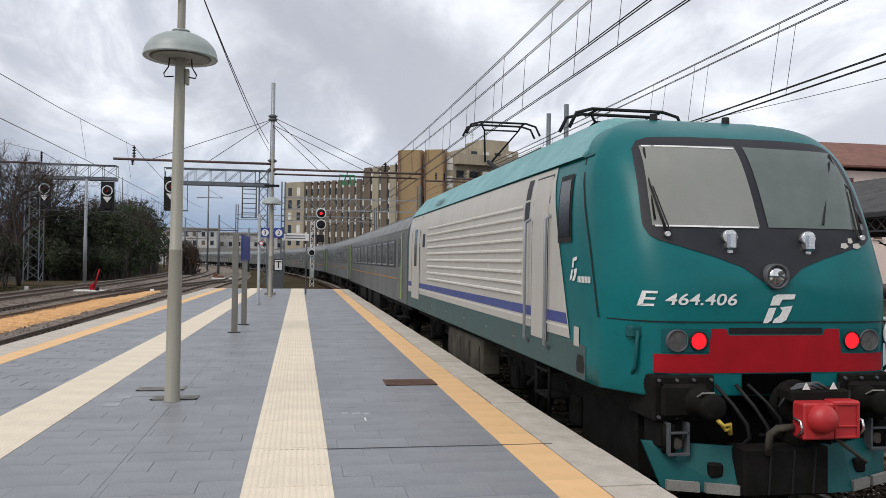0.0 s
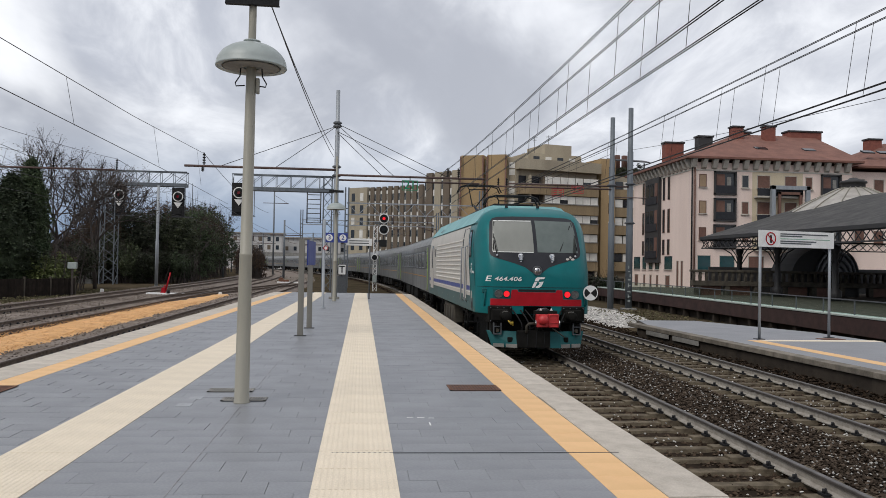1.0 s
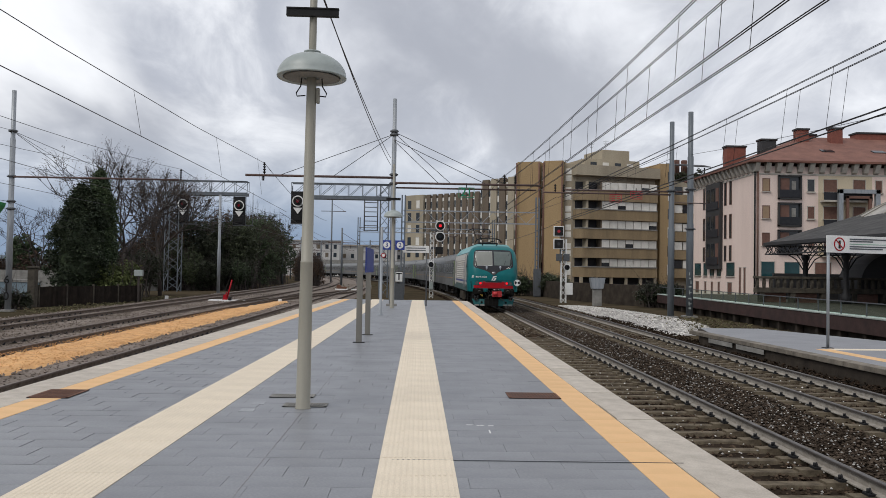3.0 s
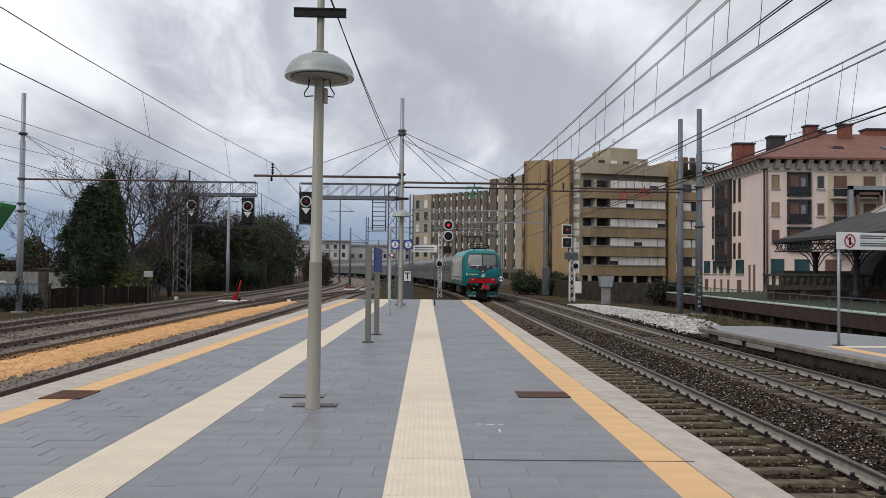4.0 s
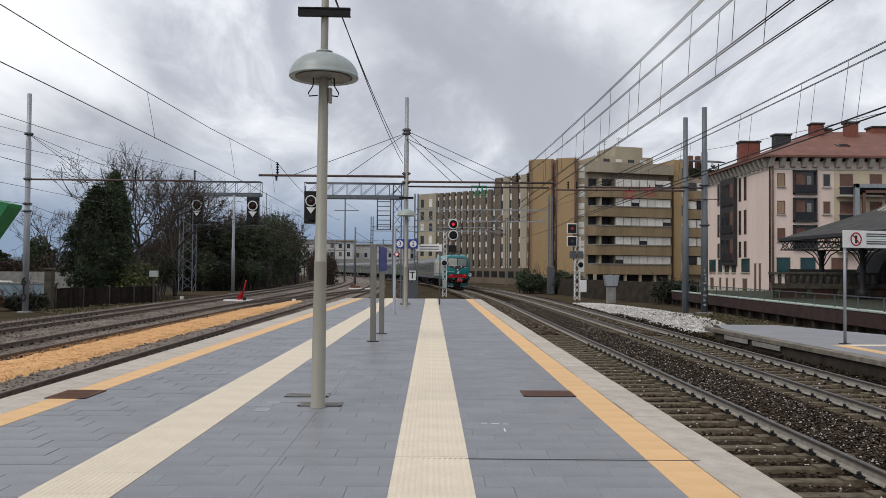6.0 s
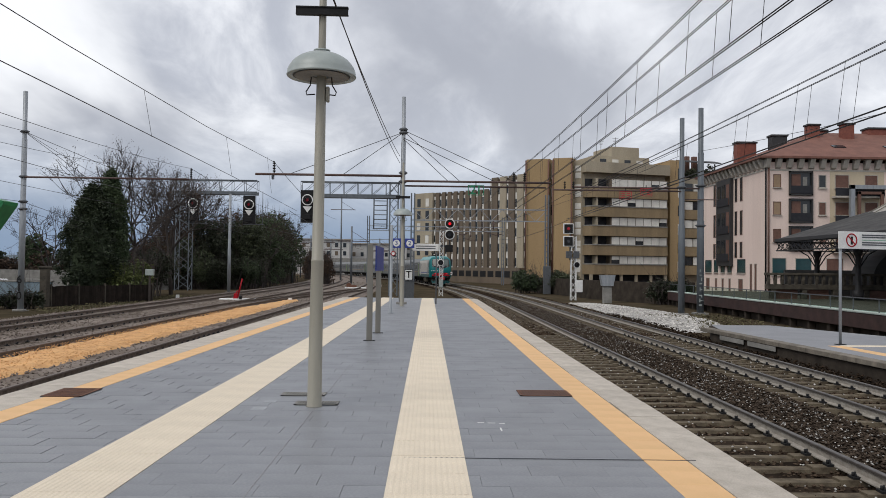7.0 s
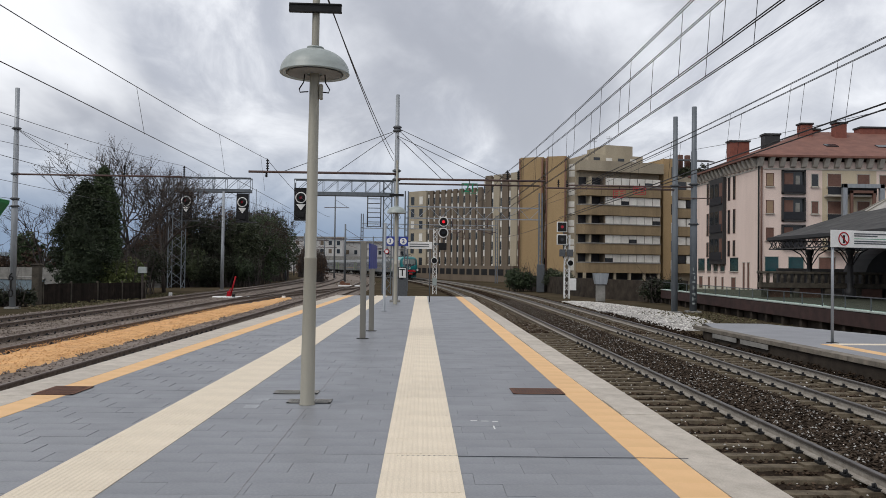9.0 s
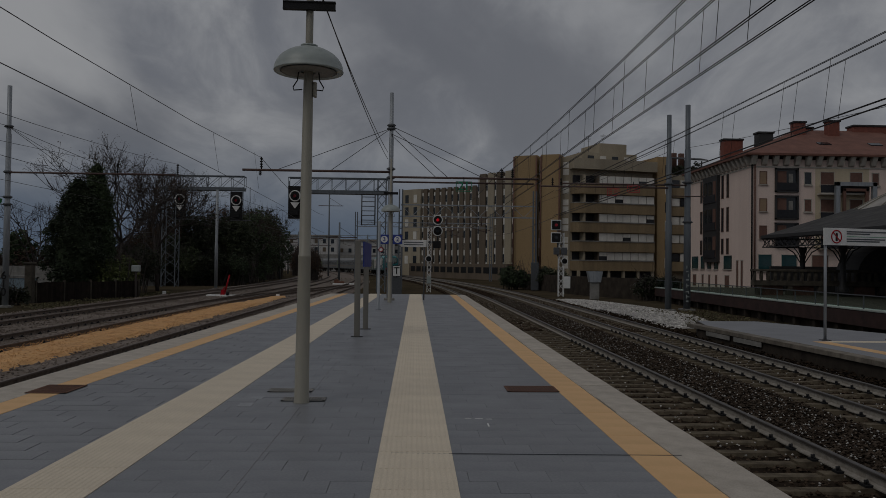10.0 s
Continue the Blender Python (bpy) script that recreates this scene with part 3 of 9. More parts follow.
M_JOINT = mat("pale_joint_filler", (0.33, 0.33, 0.33), (0.20, 0.20, 0.205), 0.8, scale=4, bump=0.1)
M_PATCH = mat("pale_tile_patch", (0.36, 0.37, 0.39), (0.29, 0.30, 0.315), 0.6, scale=6, bump=0.1)


def tile_patches():
    for x0, x1, y0, y1 in ((-1.98, -1.83, 9.78, 9.98), (-2.02, -1.86, 9.28, 9.48)):
        bm = bmesh.new()
        box(bm, x0, x1, y0, y1, -0.002, 0.0035)
        tagged(part("repair_patch", bm, M_PATCH), "pale mortar patch in the grey tiles", "patch", "patches in the paving", "structure")


tile_patches()


def sealed_joint():
    """A long filled joint that runs up to the lamp post, and one across the stripe."""
    bm = bmesh.new()
    box(bm, -0.30, 2.24, 7.005, 7.0070, 0.001, 0.0090, 0, pose(0, 0, 0, 0, 0, -0.9))
    tagged(part("sealed_joint", bm, M_GALV_D), "thin dark filled joint in the grey paving", "joint", "", "structure")
    bm = bmesh.new()
    for a, b in ((-4.0, 9.46), (9.9, 13.6)):
        box(bm, -1.302, -1.294, a, b, 0.001, 0.0035)
    tagged(part("sealed_joint", bm, M_JOINT), "thin pale filled joint running past the lamp post", "joint", "", "structure")


sealed_joint()

# ---- the train ----
M_TEAL = mat("teal_locomotive_paint", (0.002, 0.138, 0.146), (0.002, 0.112, 0.119), 0.36, scale=1.6, fine=30, bump=0.0, spec=0.24, grain=0.03)
M_TEAL_D = mat("dirty_teal_paint", (0.006, 0.100, 0.104), (0.008, 0.074, 0.078), 0.5, scale=3.0, fine=30, bump=0.05, streak=True, spec=0.2, grain=0.03)
M_ROOF_T = mat("faded_teal_roof", (0.20, 0.40, 0.41), (0.14, 0.31, 0.32), 0.6, scale=2.0, fine=20, bump=0.1)
M_SIDE = mat("beige_grey_panel", (0.50, 0.475, 0.43), (0.43, 0.41, 0.37), 0.5, scale=1.5, fine=30, bump=0.05, streak=True, grain=0.03)
# paler than the panel: paints the ribs' highlights; also the real white line
M_RIB = mat("pale_line_and_rib_highlight", (0.68, 0.66, 0.61), (0.60, 0.58, 0.53), 0.45, scale=2, bump=0.02)
M_SKIRT = mat("dusty_teal_skirt", (0.036, 0.098, 0.096), (0.052, 0.080, 0.077), 0.6, scale=1.6, fine=24, bump=0.08, streak=True)
M_STRIPE = mat("blue_stripe", (0.05, 0.07, 0.25), (0.04, 0.06, 0.21), 0.5, scale=3, bump=0.03)
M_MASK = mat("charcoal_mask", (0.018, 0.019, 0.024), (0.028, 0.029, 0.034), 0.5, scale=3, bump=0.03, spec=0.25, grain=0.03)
M_SCREEN = mat("windscreen_glass", (0.125, 0.148, 0.14), (0.09, 0.112, 0.104), 0.12, scale=1.5, bump=0, grain=0.03)
M_BLIND = mat("drawn_sun_blind", (0.25, 0.255, 0.23), (0.20, 0.206, 0.185), 0.2, scale=1.2, bump=0, streak=True, grain=0.03)
M_WINDOW = mat("dark_window_glass", (0.018, 0.022, 0.026), (0.03, 0.035, 0.04), 0.12, scale=2, bump=0, grain=0.03)
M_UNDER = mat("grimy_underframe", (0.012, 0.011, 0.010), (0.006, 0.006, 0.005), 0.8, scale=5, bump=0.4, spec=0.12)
M_COACH = mat("silver_grey_coach_paint", (0.158, 0.163, 0.162), (0.110, 0.114, 0.115), 0.42, scale=1.2, fine=30, bump=0.03, spec=0.3, streak=True, grain=0.03)
M_COACH_ROOF = mat("grey_coach_roof", (0.20, 0.205, 0.205), (0.13, 0.135, 0.135), 0.55, scale=1.5, fine=20, bump=0.1)
M_COACH_BAND = mat("dark_grey_window_band", (0.038, 0.042, 0.047), (0.028, 0.031, 0.035), 0.35, spec=0.3, scale=2, bump=0.02)
M_LIME = mat("lime_green_door", (0.30, 0.52, 0.03), (0.26, 0.46, 0.03), 0.45, scale=3, bump=0.02)
M_ORANGE_LINE = mat("orange_line", (0.40, 0.22, 0.06), rough=0.5, bump=0)
M_YEL_HANDLE = mat("yellow_coupling_handle", (0.55, 0.38, 0.05), rough=0.6, bump=0.1)


def drape(name, poly, fn, material, parent, label="", step=0.14, smooth=True):
    """A flat outline cut into small faces and laid on a curved surface."""
    bm = bmesh.new()
    ngon(bm, [(p[0], p[1], 0) for p in poly])
    for k in (0, 1):
        lo, hi = min(p[k] for p in poly), max(p[k] for p in poly)
        for i in range(1, int((hi - lo) / step) + 1):
            co, no = [0, 0, 0], [0, 0, 0]
            co[k], no[k] = lo + i * (hi - lo) / (int((hi - lo) / step) + 1), 1
            bmesh.ops.bisect_plane(bm, geom=list(bm.verts) + list(bm.edges) + list(bm.faces), plane_co=co, plane_no=no)
    for v in bm.verts:
        v.co = Vector(fn(v.co.x, v.co.y))
    bmesh.ops.recalc_face_normals(bm, faces=list(bm.faces))
    return part(name, bm, material, parent, label, smooth)


HALF, ZC, RISE, POW = 1.475, 2.10, 1.70, 4.2


def half_width(z):
    return HALF if z <= ZC else HALF * max(0.0, 1 - ((z - ZC) / RISE) ** POW) ** (1 / POW)


def nose(x, z):
    """How far the rounded end face lies behind its foremost plane."""
    up = max(0.0, (z - ZC) / RISE)
    rho = (abs(x / HALF) ** 6 + up ** 6) ** (1 / 6)
    return 0.42 * max(0.0, z - 2.05) ** 1.15 + 0.62 * min(1.0, rho) ** 8


def loco_outline(n=44, bottom=1.05):
    pts = [(-HALF, bottom + (ZC - bottom) * i / 5) for i in range(6)]
    for i in range(1, n):
        a = math.pi * i / n
        c, s = math.cos(a), math.sin(a)
        pts.append((-HALF * math.copysign(abs(c) ** (2 / POW), c), ZC + RISE * abs(s) ** (2 / POW)))
    pts += [(HALF, ZC - (ZC - bottom) * i / 5) for i in range(6)]
    return pts + [(HALF - 2 * HALF * i / 12, bottom) for i in range(1, 12)]


def wheelset(parent, y, r=0.52):
    """An axle with two wheels, about its own centre, so that it can roll."""
    t = part("wheelset", tube(bmesh.new(), (-0.8, 0, 0), (0.8, 0, 0), 0.09, n=8), M_UNDER, parent)
    t.matrix_basis = pose(0, y, r)
    for sx in (-1, 1):
        bm = bmesh.new()
        turn = pose(sx * 0.752, 0, 0, 0, 90, 0)
        lathe(bm, [(0.02, -0.06), (r * 0.9, -0.05), (r, -0.07), (r, 0.065), (r * 0.88, 0.06), (r * 0.8, 0.02), (0.16, 0.03), (0.14, 0.10), (0.02, 0.10)], 24, turn)
        for k in range(6):
            a = math.pi * k / 3
            tube(bm, (sx * 0.76, r * 0.5 * math.cos(a), r * 0.5 * math.sin(a)), (sx * 0.80, r * 0.5 * math.cos(a), r * 0.5 * math.sin(a)), 0.03, n=6)
        part("wheel", bm, M_UNDER, t)
    return t


def bogie(parent, yc, base, r=0.52):
    bm = bmesh.new()
    for sx in (-1, 1):
        box(bm, sx * 1.04 - 0.07, sx * 1.04 + 0.07, yc - base / 2 - 0.55, yc + base / 2 + 0.55, 0.62, 0.84, 0.02)
        for s in (-1, 1):
            box(bm, sx * 1.04 - 0.13, sx * 1.04 + 0.13, yc + s * base / 2 - 0.17, yc + s * base / 2 + 0.17, 0.36, 0.70, 0.03)
            for k in (-0.32, 0.32):
                tube(bm, (sx * 1.06, yc + s * base / 2 + k, 0.45), (sx * 1.06, yc + s * base / 2 + k, 0.80), 0.085, n=10)
        tube(bm, (sx * 1.16, yc - 0.5, 0.95), (sx * 1.16, yc + 0.5, 0.55), 0.05, n=8)
        tube(bm, (sx * 1.10, yc, 0.55), (sx * 1.10, yc, 1.05), 0.14, n=12)
    box(bm, -1.0, 1.0, yc - 0.3, yc + 0.3, 0.55, 0.90)
    part("bogie_frame", bm, M_UNDER, parent)
    for s in (-1, 1):
        wheelset(parent, yc + s * base / 2, r)


def pantograph(parent, y, height, fold):
    """Frame, arms and bow; y runs to the knee."""
    base = part("pantograph", bmesh.new(), M_DARK, parent, "dark steel pantograph")
    bm = bmesh.new()
    z0 = 4.02
    for sx in (-1, 1):
        tube(bm, (sx * 0.55, y - 0.9, z0), (sx * 0.55, y + 1.0, z0), 0.035, n=6)
        for s in (-0.8, 0.9):
            tube(bm, (sx * 0.55, y + s, 3.80), (sx * 0.55, y + s, z0), 0.07, 0.04, n=8)
    for s in (-0.9, 0.0, 1.0):
        tube(bm, (-0.55, y + s, z0), (0.55, y + s, z0), 0.03, n=6)
    part("base_frame", bm, M_DARK, base)
    knee = Vector((0, y + (1.35 if not fold else 1.25), z0 + (0.55 if not fold else 0.10)))
    top = Vector((0, y + (0.15 if not fold else -0.55), height))
    bm = bmesh.new()
    tube(bm, (0, y - 0.5, z0), knee, 0.06, 0.045, n=8)
    tube(bm, (0.25, y - 0.2, z0), knee + Vector((0.1, 0, -0.1)), 0.02, n=6)
    part("lower_arm", bm, M_DARK, base)
    bm = bmesh.new()
    for sx in (-1, 1):
        tube(bm, knee + Vector((sx * 0.08, 0, 0)), top + Vector((sx * 0.38, 0, -0.14)), 0.026, 0.018, n=6)
    tube(bm, top + Vector((-0.38, 0, -0.14)), top + Vector((0.38, 0, -0.14)), 0.018, n=6)
    part("upper_arm", bm, M_DARK, base)
    bm = bmesh.new()
    for s in (-0.2, 0.2):
        pts = [top + Vector((x, s, dz)) for x, dz in ((-0.82, -0.26), (-0.72, -0.06), (-0.5, 0.0), (0.5, 0.0), (0.72, -0.06), (0.82, -0.26))]
        pipe(bm, pts, 0.024, 6)
    for x in (-0.45, 0.45):
        tube(bm, top + Vector((x, -0.2, -0.02)), top + Vector((x, 0.2, -0.02)), 0.018, n=6)
        tube(bm, top + Vector((x, 0, -0.02)), top + Vector((x * 0.85, 0, -0.14)), 0.018, n=6)
    part("collector_head", bm, M_DARK, base)


def ring(bm, c, r, w, y0, y1, n=24):
    """A flat ring facing -y round c = (x, z)."""
    m = Matrix.Translation((c[0], 0, c[1])) @ pose(0, 0, 0, 90, 0, 0)
    lathe(bm, [(r - w, -y1), (r - w, -y0), (r, -y0), (r, -y1)], n, m)


def disc(bm, c, r, y0, y1, n=20):
    tube(bm, (c[0], y0, c[1]), (c[0], y1, c[1]), r, r, n)


def end_face(loco):
    """All that sits on the rounded end face."""
    def face(lift):
        return lambda x, z: (x, nose(x, z) - lift, z)
    half = [(0.0, 2.05), (0.13, 2.09), (0.30, 2.22), (0.55, 2.31), (0.82, 2.39), (1.06, 2.46), (1.14, 2.51), (1.175, 2.60), (1.175, 2.70),
            (1.135, 3.22), (1.11, 3.38), (1.04, 3.47), (0.92, 3.51), (0.5, 3.53)]
    mask = half + [(-x, z) for x, z in reversed(half[1:])]
    m = drape("windscreen_surround", mask, face(0.006), M_MASK, loco, "charcoal black windscreen surround", 0.1)
    drape("windscreen", [(-1.04, 3.41), (-0.045, 3.43), (-0.045, 2.60), (-1.10, 2.60), (-1.085, 2.9)], face(0.014), M_BLIND, m, "windscreen pane with a pale blind drawn behind it", 0.1)
    drape("windscreen", [(0.045, 3.43), (1.04, 3.41), (1.085, 2.9), (1.10, 2.60), (0.045, 2.60)], face(0.014), M_SCREEN, m, "grey-green windscreen pane", 0.1)
    for z in (3.40, 2.59):
        drape("blind_rail", [(-1.02 - (0.06 if z < 3 else 0.0), z), (-0.06, z), (-0.06, z + 0.016), (-1.02 - (0.06 if z < 3 else 0.0), z + 0.016)], face(0.018), M_WHITE, m, "", 0.2)
    for s in (-1, 1):
        bm = bmesh.new()
        foot = Vector((s * 1.0, nose(1.0, 2.52) - 0.05, 2.52))
        tip = Vector((s * 1.06, nose(1.06, 3.0) - 0.04, 3.0))
        tube(bm, foot, tip, 0.014, 0.010, n=6)
        tube(bm, foot + Vector((-s * 0.04, 0, 0)), tip + Vector((-s * 0.03, 0, -0.02)), 0.006, n=5)
        top = Vector((s * 1.01, nose(1.01, 3.38) - 0.03, 3.38))
        low = Vector((s * 1.075, nose(1.075, 2.66) - 0.03, 2.66))
        tube(bm, low, top, 0.011, n=6)
        tube(bm, tip, low.lerp(top, 0.6), 0.008, n=5)
        if s > 0:
            tube(bm, (0.62, nose(0.62, 2.64) - 0.03, 2.64), (0.96, nose(0.96, 3.30) - 0.03, 3.30), 0.010, n=5)
        part("wiper", bm, M_BLACK, m)
        bm = bmesh.new()
        disc(bm, (s * 1.0, 2.52), 0.024, nose(1.0, 2.52) - 0.07, nose(1.0, 2.52))
        part("wiper_pivot", bm, M_CHROME, m)
        bm = bmesh.new()
        yy = nose(0.40, 2.46)
        box(bm, s * 0.40 - 0.05, s * 0.40 + 0.05, yy - 0.10, yy + 0.02, 2.38, 2.55, 0.022)
        disc(bm, (s * 0.40 - 0.01, 2.50), 0.066, yy - 0.075, yy + 0.02, 18)
        box(bm, s * 0.40 - 0.03, s * 0.40 + 0.03, yy - 0.06, yy + 0.02, 2.34, 2.39, 0.012)
        part("lamp_housing", bm, M_CHROME, m, "small chrome lamp housing")
    for x, z, w in ((0.80, 2.44, 0.045), (0.88, 2.49, 0.03), (0.94, 2.44, 0.05)):
        drape("worn_patch", [(x - w, z - 0.02), (x, z - 0.03), (x + w, z - 0.01), (x + w * 0.6, z + 0.025), (x - w * 0.7, z + 0.02)], face(0.012), M_SIDE, m, "pale worn patch")
    lamp = part("headlamp", bmesh.new(), M_CHROME, loco, "round chrome-rimmed headlamp")
    y = nose(0, 2.14)
    bm = bmesh.new()
    ring(bm, (0, 2.14), 0.118, 0.022, y - 0.06, y + 0.03)
    part("rim", bm, M_GALV_D, lamp)
    bm = bmesh.new()
    lathe(bm, [(0.098, 0.0), (0.085, 0.028), (0.055, 0.045), (0.0, 0.052)], 24, pose(0, y - 0.02, 2.14, 90, 0, 0))
    lens = part("lens", bm, M_CHROME, lamp, "", True)
    bm = bmesh.new()
    box(bm, -0.085, 0.085, y - 0.078, y - 0.05, 2.135, 2.147)
    disc(bm, (0.02, 2.17), 0.022, y - 0.085, y - 0.05, 12)
    part("bulb_bar", bm, M_GALV_D, lens)
    # red band, its lamps and the dark slot over it
    drape("red_band", [(-1.16, 1.26), (1.16, 1.26), (1.16, 1.43), (0.67, 1.43), (0.64, 1.66), (0.50, 1.66), (0.47, 1.60), (-0.47, 1.60), (-0.50, 1.66), (-0.64, 1.66), (-0.67, 1.43), (-1.16, 1.43)],
          face(0.008), M_RED, loco, "dull red painted band")
    drape("slot", [(-0.47, 1.615), (0.47, 1.615), (0.47, 1.67), (-0.47, 1.67)], face(0.007), M_BLACK, loco)
    drape("joint", [(-1.44, 1.715), (1.44, 1.715), (1.44, 1.727), (-1.44, 1.727)], face(0.008), M_BLACK, loco, "", 0.08)
    for s in (-1, 1):
        unit = part("lamp_unit", bmesh.new(), M_TEAL_D, loco)
        drape("lamp_plate", [(s * 0.66, 1.45), (s * 1.10, 1.45), (s * 1.10, 1.66), (s * 0.68, 1.66)], face(0.010), M_TEAL_D, unit)
        for x, r, mt, nm, lb in ((0.77, 0.078, M_RED_GLOW, "tail_lamp", "glowing red tail lamp"), (0.965, 0.092, M_LENS_C, "white_lamp", "unlit clear lamp")):
            yy = nose(x, 1.55)
            bm = bmesh.new()
            ring(bm, (s * x, 1.552), r + 0.010, 0.012, yy - 0.03, yy + 0.02)
            part("bezel", bm, M_GALV_D if nm == "white_lamp" else M_DARK, unit)
            bm = bmesh.new()
            disc(bm, (s * x, 1.552), r, yy - 0.02, yy + 0.02)
            part(nm, bm, mt, unit, lb)
        # handrails at the corners
        bm = bmesh.new()
        yy = nose(1.3, 1.5) - 0.05
        pipe(bm, [(s * 1.26, yy + 0.06, 1.66), (s * 1.28, yy - 0.02, 1.62), (s * 1.30, yy - 0.02, 1.30), (s * 1.29, yy + 0.08, 1.22)], 0.02)
        box(bm, s * 1.26 - 0.09, s * 1.26 + 0.09, yy - 0.02, yy + 0.12, 1.56, 1.68, 0.02)
        part("corner_handrail", bm, M_TEAL_D, loco)
        # retracted buffer on its bolted plate
        bm = bmesh.new()
        box(bm, s * 0.92 - 0.29, s * 0.92 + 0.29, -0.05, 0.5, 0.84, 1.245, 0.015)
        box(bm, s * 0.92 - 0.24, s * 0.92 + 0.20, -0.12, -0.05, 0.88, 1.18, 0.03)
        plate = part("buffer_plate", bm, M_UNDER, loco, "black bolted buffer plate")
        for bx in (-0.25, -0.08, 0.08, 0.25):
            for bz in (0.885, 1.21):
                bm = bmesh.new()
                tube(bm, (s * 0.92 + bx, -0.075, bz), (s * 0.92 + bx, -0.05, bz), 0.016, n=6)
                part("bolt", bm, M_GALV_D, plate)
        bm = bmesh.new()
        lathe(bm, [(0.14, 0.0), (0.14, 0.08), (0.105, 0.11), (0.105, 0.26), (0.115, 0.28), (0.115, 0.33), (0.08, 0.36), (0.0, 0.365)], 18, pose(s * 0.82, -0.06, 1.02, 90, 0, 0))
        buf = part("buffer", bm, M_UNDER, loco, "retracted black buffer")
        bm = bmesh.new()
        box(bm, -0.06, 0.06, -0.012, 0.0, -0.05, 0.05, 0, pose(s * 0.82 - 0.03, -0.30, 1.122, 62, 0, 0))
        part("data_label", bm, M_CONC, buf, "small pale data label")
        # guard iron with its open steel bracket
        bm = bmesh.new()
        box(bm, s * 0.99 - 0.16, s * 0.99 + 0.12, -0.02, 0.3, 0.60, 0.84, 0.02)
        tube(bm, (s * 1.06, -0.03, 0.56), (s * 1.06, -0.03, 0.82), 0.06, n=10)
        part("guard_block", bm, M_UNDER, loco)
        bm = bmesh.new()
        for k in (-0.09, 0.09):
            box(bm, s * 1.0 + k - 0.012, s * 1.0 + k + 0.012, -0.12, 0.0, 0.56, 0.84, 0.004)
        box(bm, s * 1.0 - 0.10, s * 1.0 + 0.10, -0.13, -0.09, 0.55, 0.575, 0.004)
        box(bm, s * 1.0 - 0.10, s * 1.0 + 0.10, -0.12, -0.08, 0.74, 0.76, 0.004)
        part("bracket", bm, M_GALV_D, loco, "scuffed grey steel bracket")
        bm = bmesh.new()
        disc(bm, (s * 1.0, 0.65), 0.05, -0.08, 0.0, 12)
        part("guard_bolt", bm, M_CONC_D, loco)
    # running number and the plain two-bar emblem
    number = [("E", -1.225, 0.195)] + [(c, -0.705 + d, 0.145) for c, d in zip("464.406", (-0.32, -0.213, -0.107, -0.033, 0.042, 0.15, 0.258))]
    for txt, x, size in number:
        ob = letters(txt, size, pose(x, 0, 1.92), M_WHITE, loco, "running_number", 0.002, 0.18)
        for v in ob.data.vertices:
            v.co.x = x + (v.co.x - x) * 1.42
            v.co.y = nose(v.co.x, v.co.z) - 0.008 + v.co.y * 0.5
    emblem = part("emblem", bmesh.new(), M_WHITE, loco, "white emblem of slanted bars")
    for poly in ([(-0.165, -0.14), (-0.105, 0.005), (-0.03, 0.010), (-0.08, -0.115), (-0.12, -0.14)],
                 [(-0.095, 0.03), (-0.065, 0.115), (-0.02, 0.138), (0.165, 0.140), (0.150, 0.092), (0.03, 0.088), (0.0, 0.032)],
                 [(0.005, 0.012), (0.135, 0.030), (0.115, -0.02), (0.07, -0.11), (0.02, -0.136), (-0.07, -0.140), (-0.05, -0.10), (0.0, -0.07), (0.03, -0.02)]):
        drape("emblem_bar", [(0.03 + p[0], 1.845 + p[1] * 0.95) for p in poly], face(0.009), M_WHITE, emblem)
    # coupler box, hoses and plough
    # black patch on the closed shell in place of a shaded opening
    drape("recess_shade_patch", [(-0.34, 1.06), (0.36, 1.06), (0.36, 1.25), (-0.34, 1.25)], face(0.006), M_VOID, loco, "black patch painted as the shaded coupler recess")
    bm = bmesh.new()
    tube(bm, (0.13, 0.4, 0.97), (0.13, -0.42, 0.95), 0.19, 0.16, 16)
    lathe(bm, [(0.235, 0.0), (0.235, 0.05), (0.19, 0.06)], 18, pose(0.13, -0.06, 0.97, 90, 0, 0))
    box(bm, -0.14, 0.42, -0.46, -0.22, 1.06, 1.17, 0.02)
    box(bm, -0.05, 0.05, -0.40, -0.06, 0.66, 0.82, 0.02)
    coupler = part("coupler", bm, M_UNDER, loco, "black coupler gear with a red cover")
    bm = bmesh.new()
    box(bm, -0.13, 0.16, -0.62, -0.45, 0.775, 1.085, 0.015)
    lathe(bm, [(0.13, 0.0), (0.125, 0.05), (0.10, 0.10), (0.05, 0.125), (0.0, 0.13)], 18, pose(0.03, -0.61, 0.955, 90, 0, 0))
    box(bm, 0.165, 0.42, -0.59, -0.45, 0.77, 1.095, 0.012)
    cover = part("coupler_cover", bm, M_COVER, coupler, "red plastic coupler cover")
    for a in ((0.175, 0.41, 1.06, 1.085), (0.175, 0.41, 0.78, 0.80), (0.175, 0.20, 0.80, 1.06), (0.385, 0.41, 0.80, 1.06), (0.20, 0.385, 0.875, 0.89)):
        bm = bmesh.new()
        box(bm, a[0], a[1], -0.605, -0.588, a[2], a[3], 0.004)
        part("rim", bm, M_COVER, cover)
    for x in (-0.145, 0.435):
        bm = bmesh.new()
        pipe(bm, [(x, -0.50, 0.94), (x, -0.60, 0.93), (x, -0.62, 0.86), (x, -0.56, 0.80)], 0.012, 6)
        part("clasp", bm, M_CHROME, cover, "steel clasp")
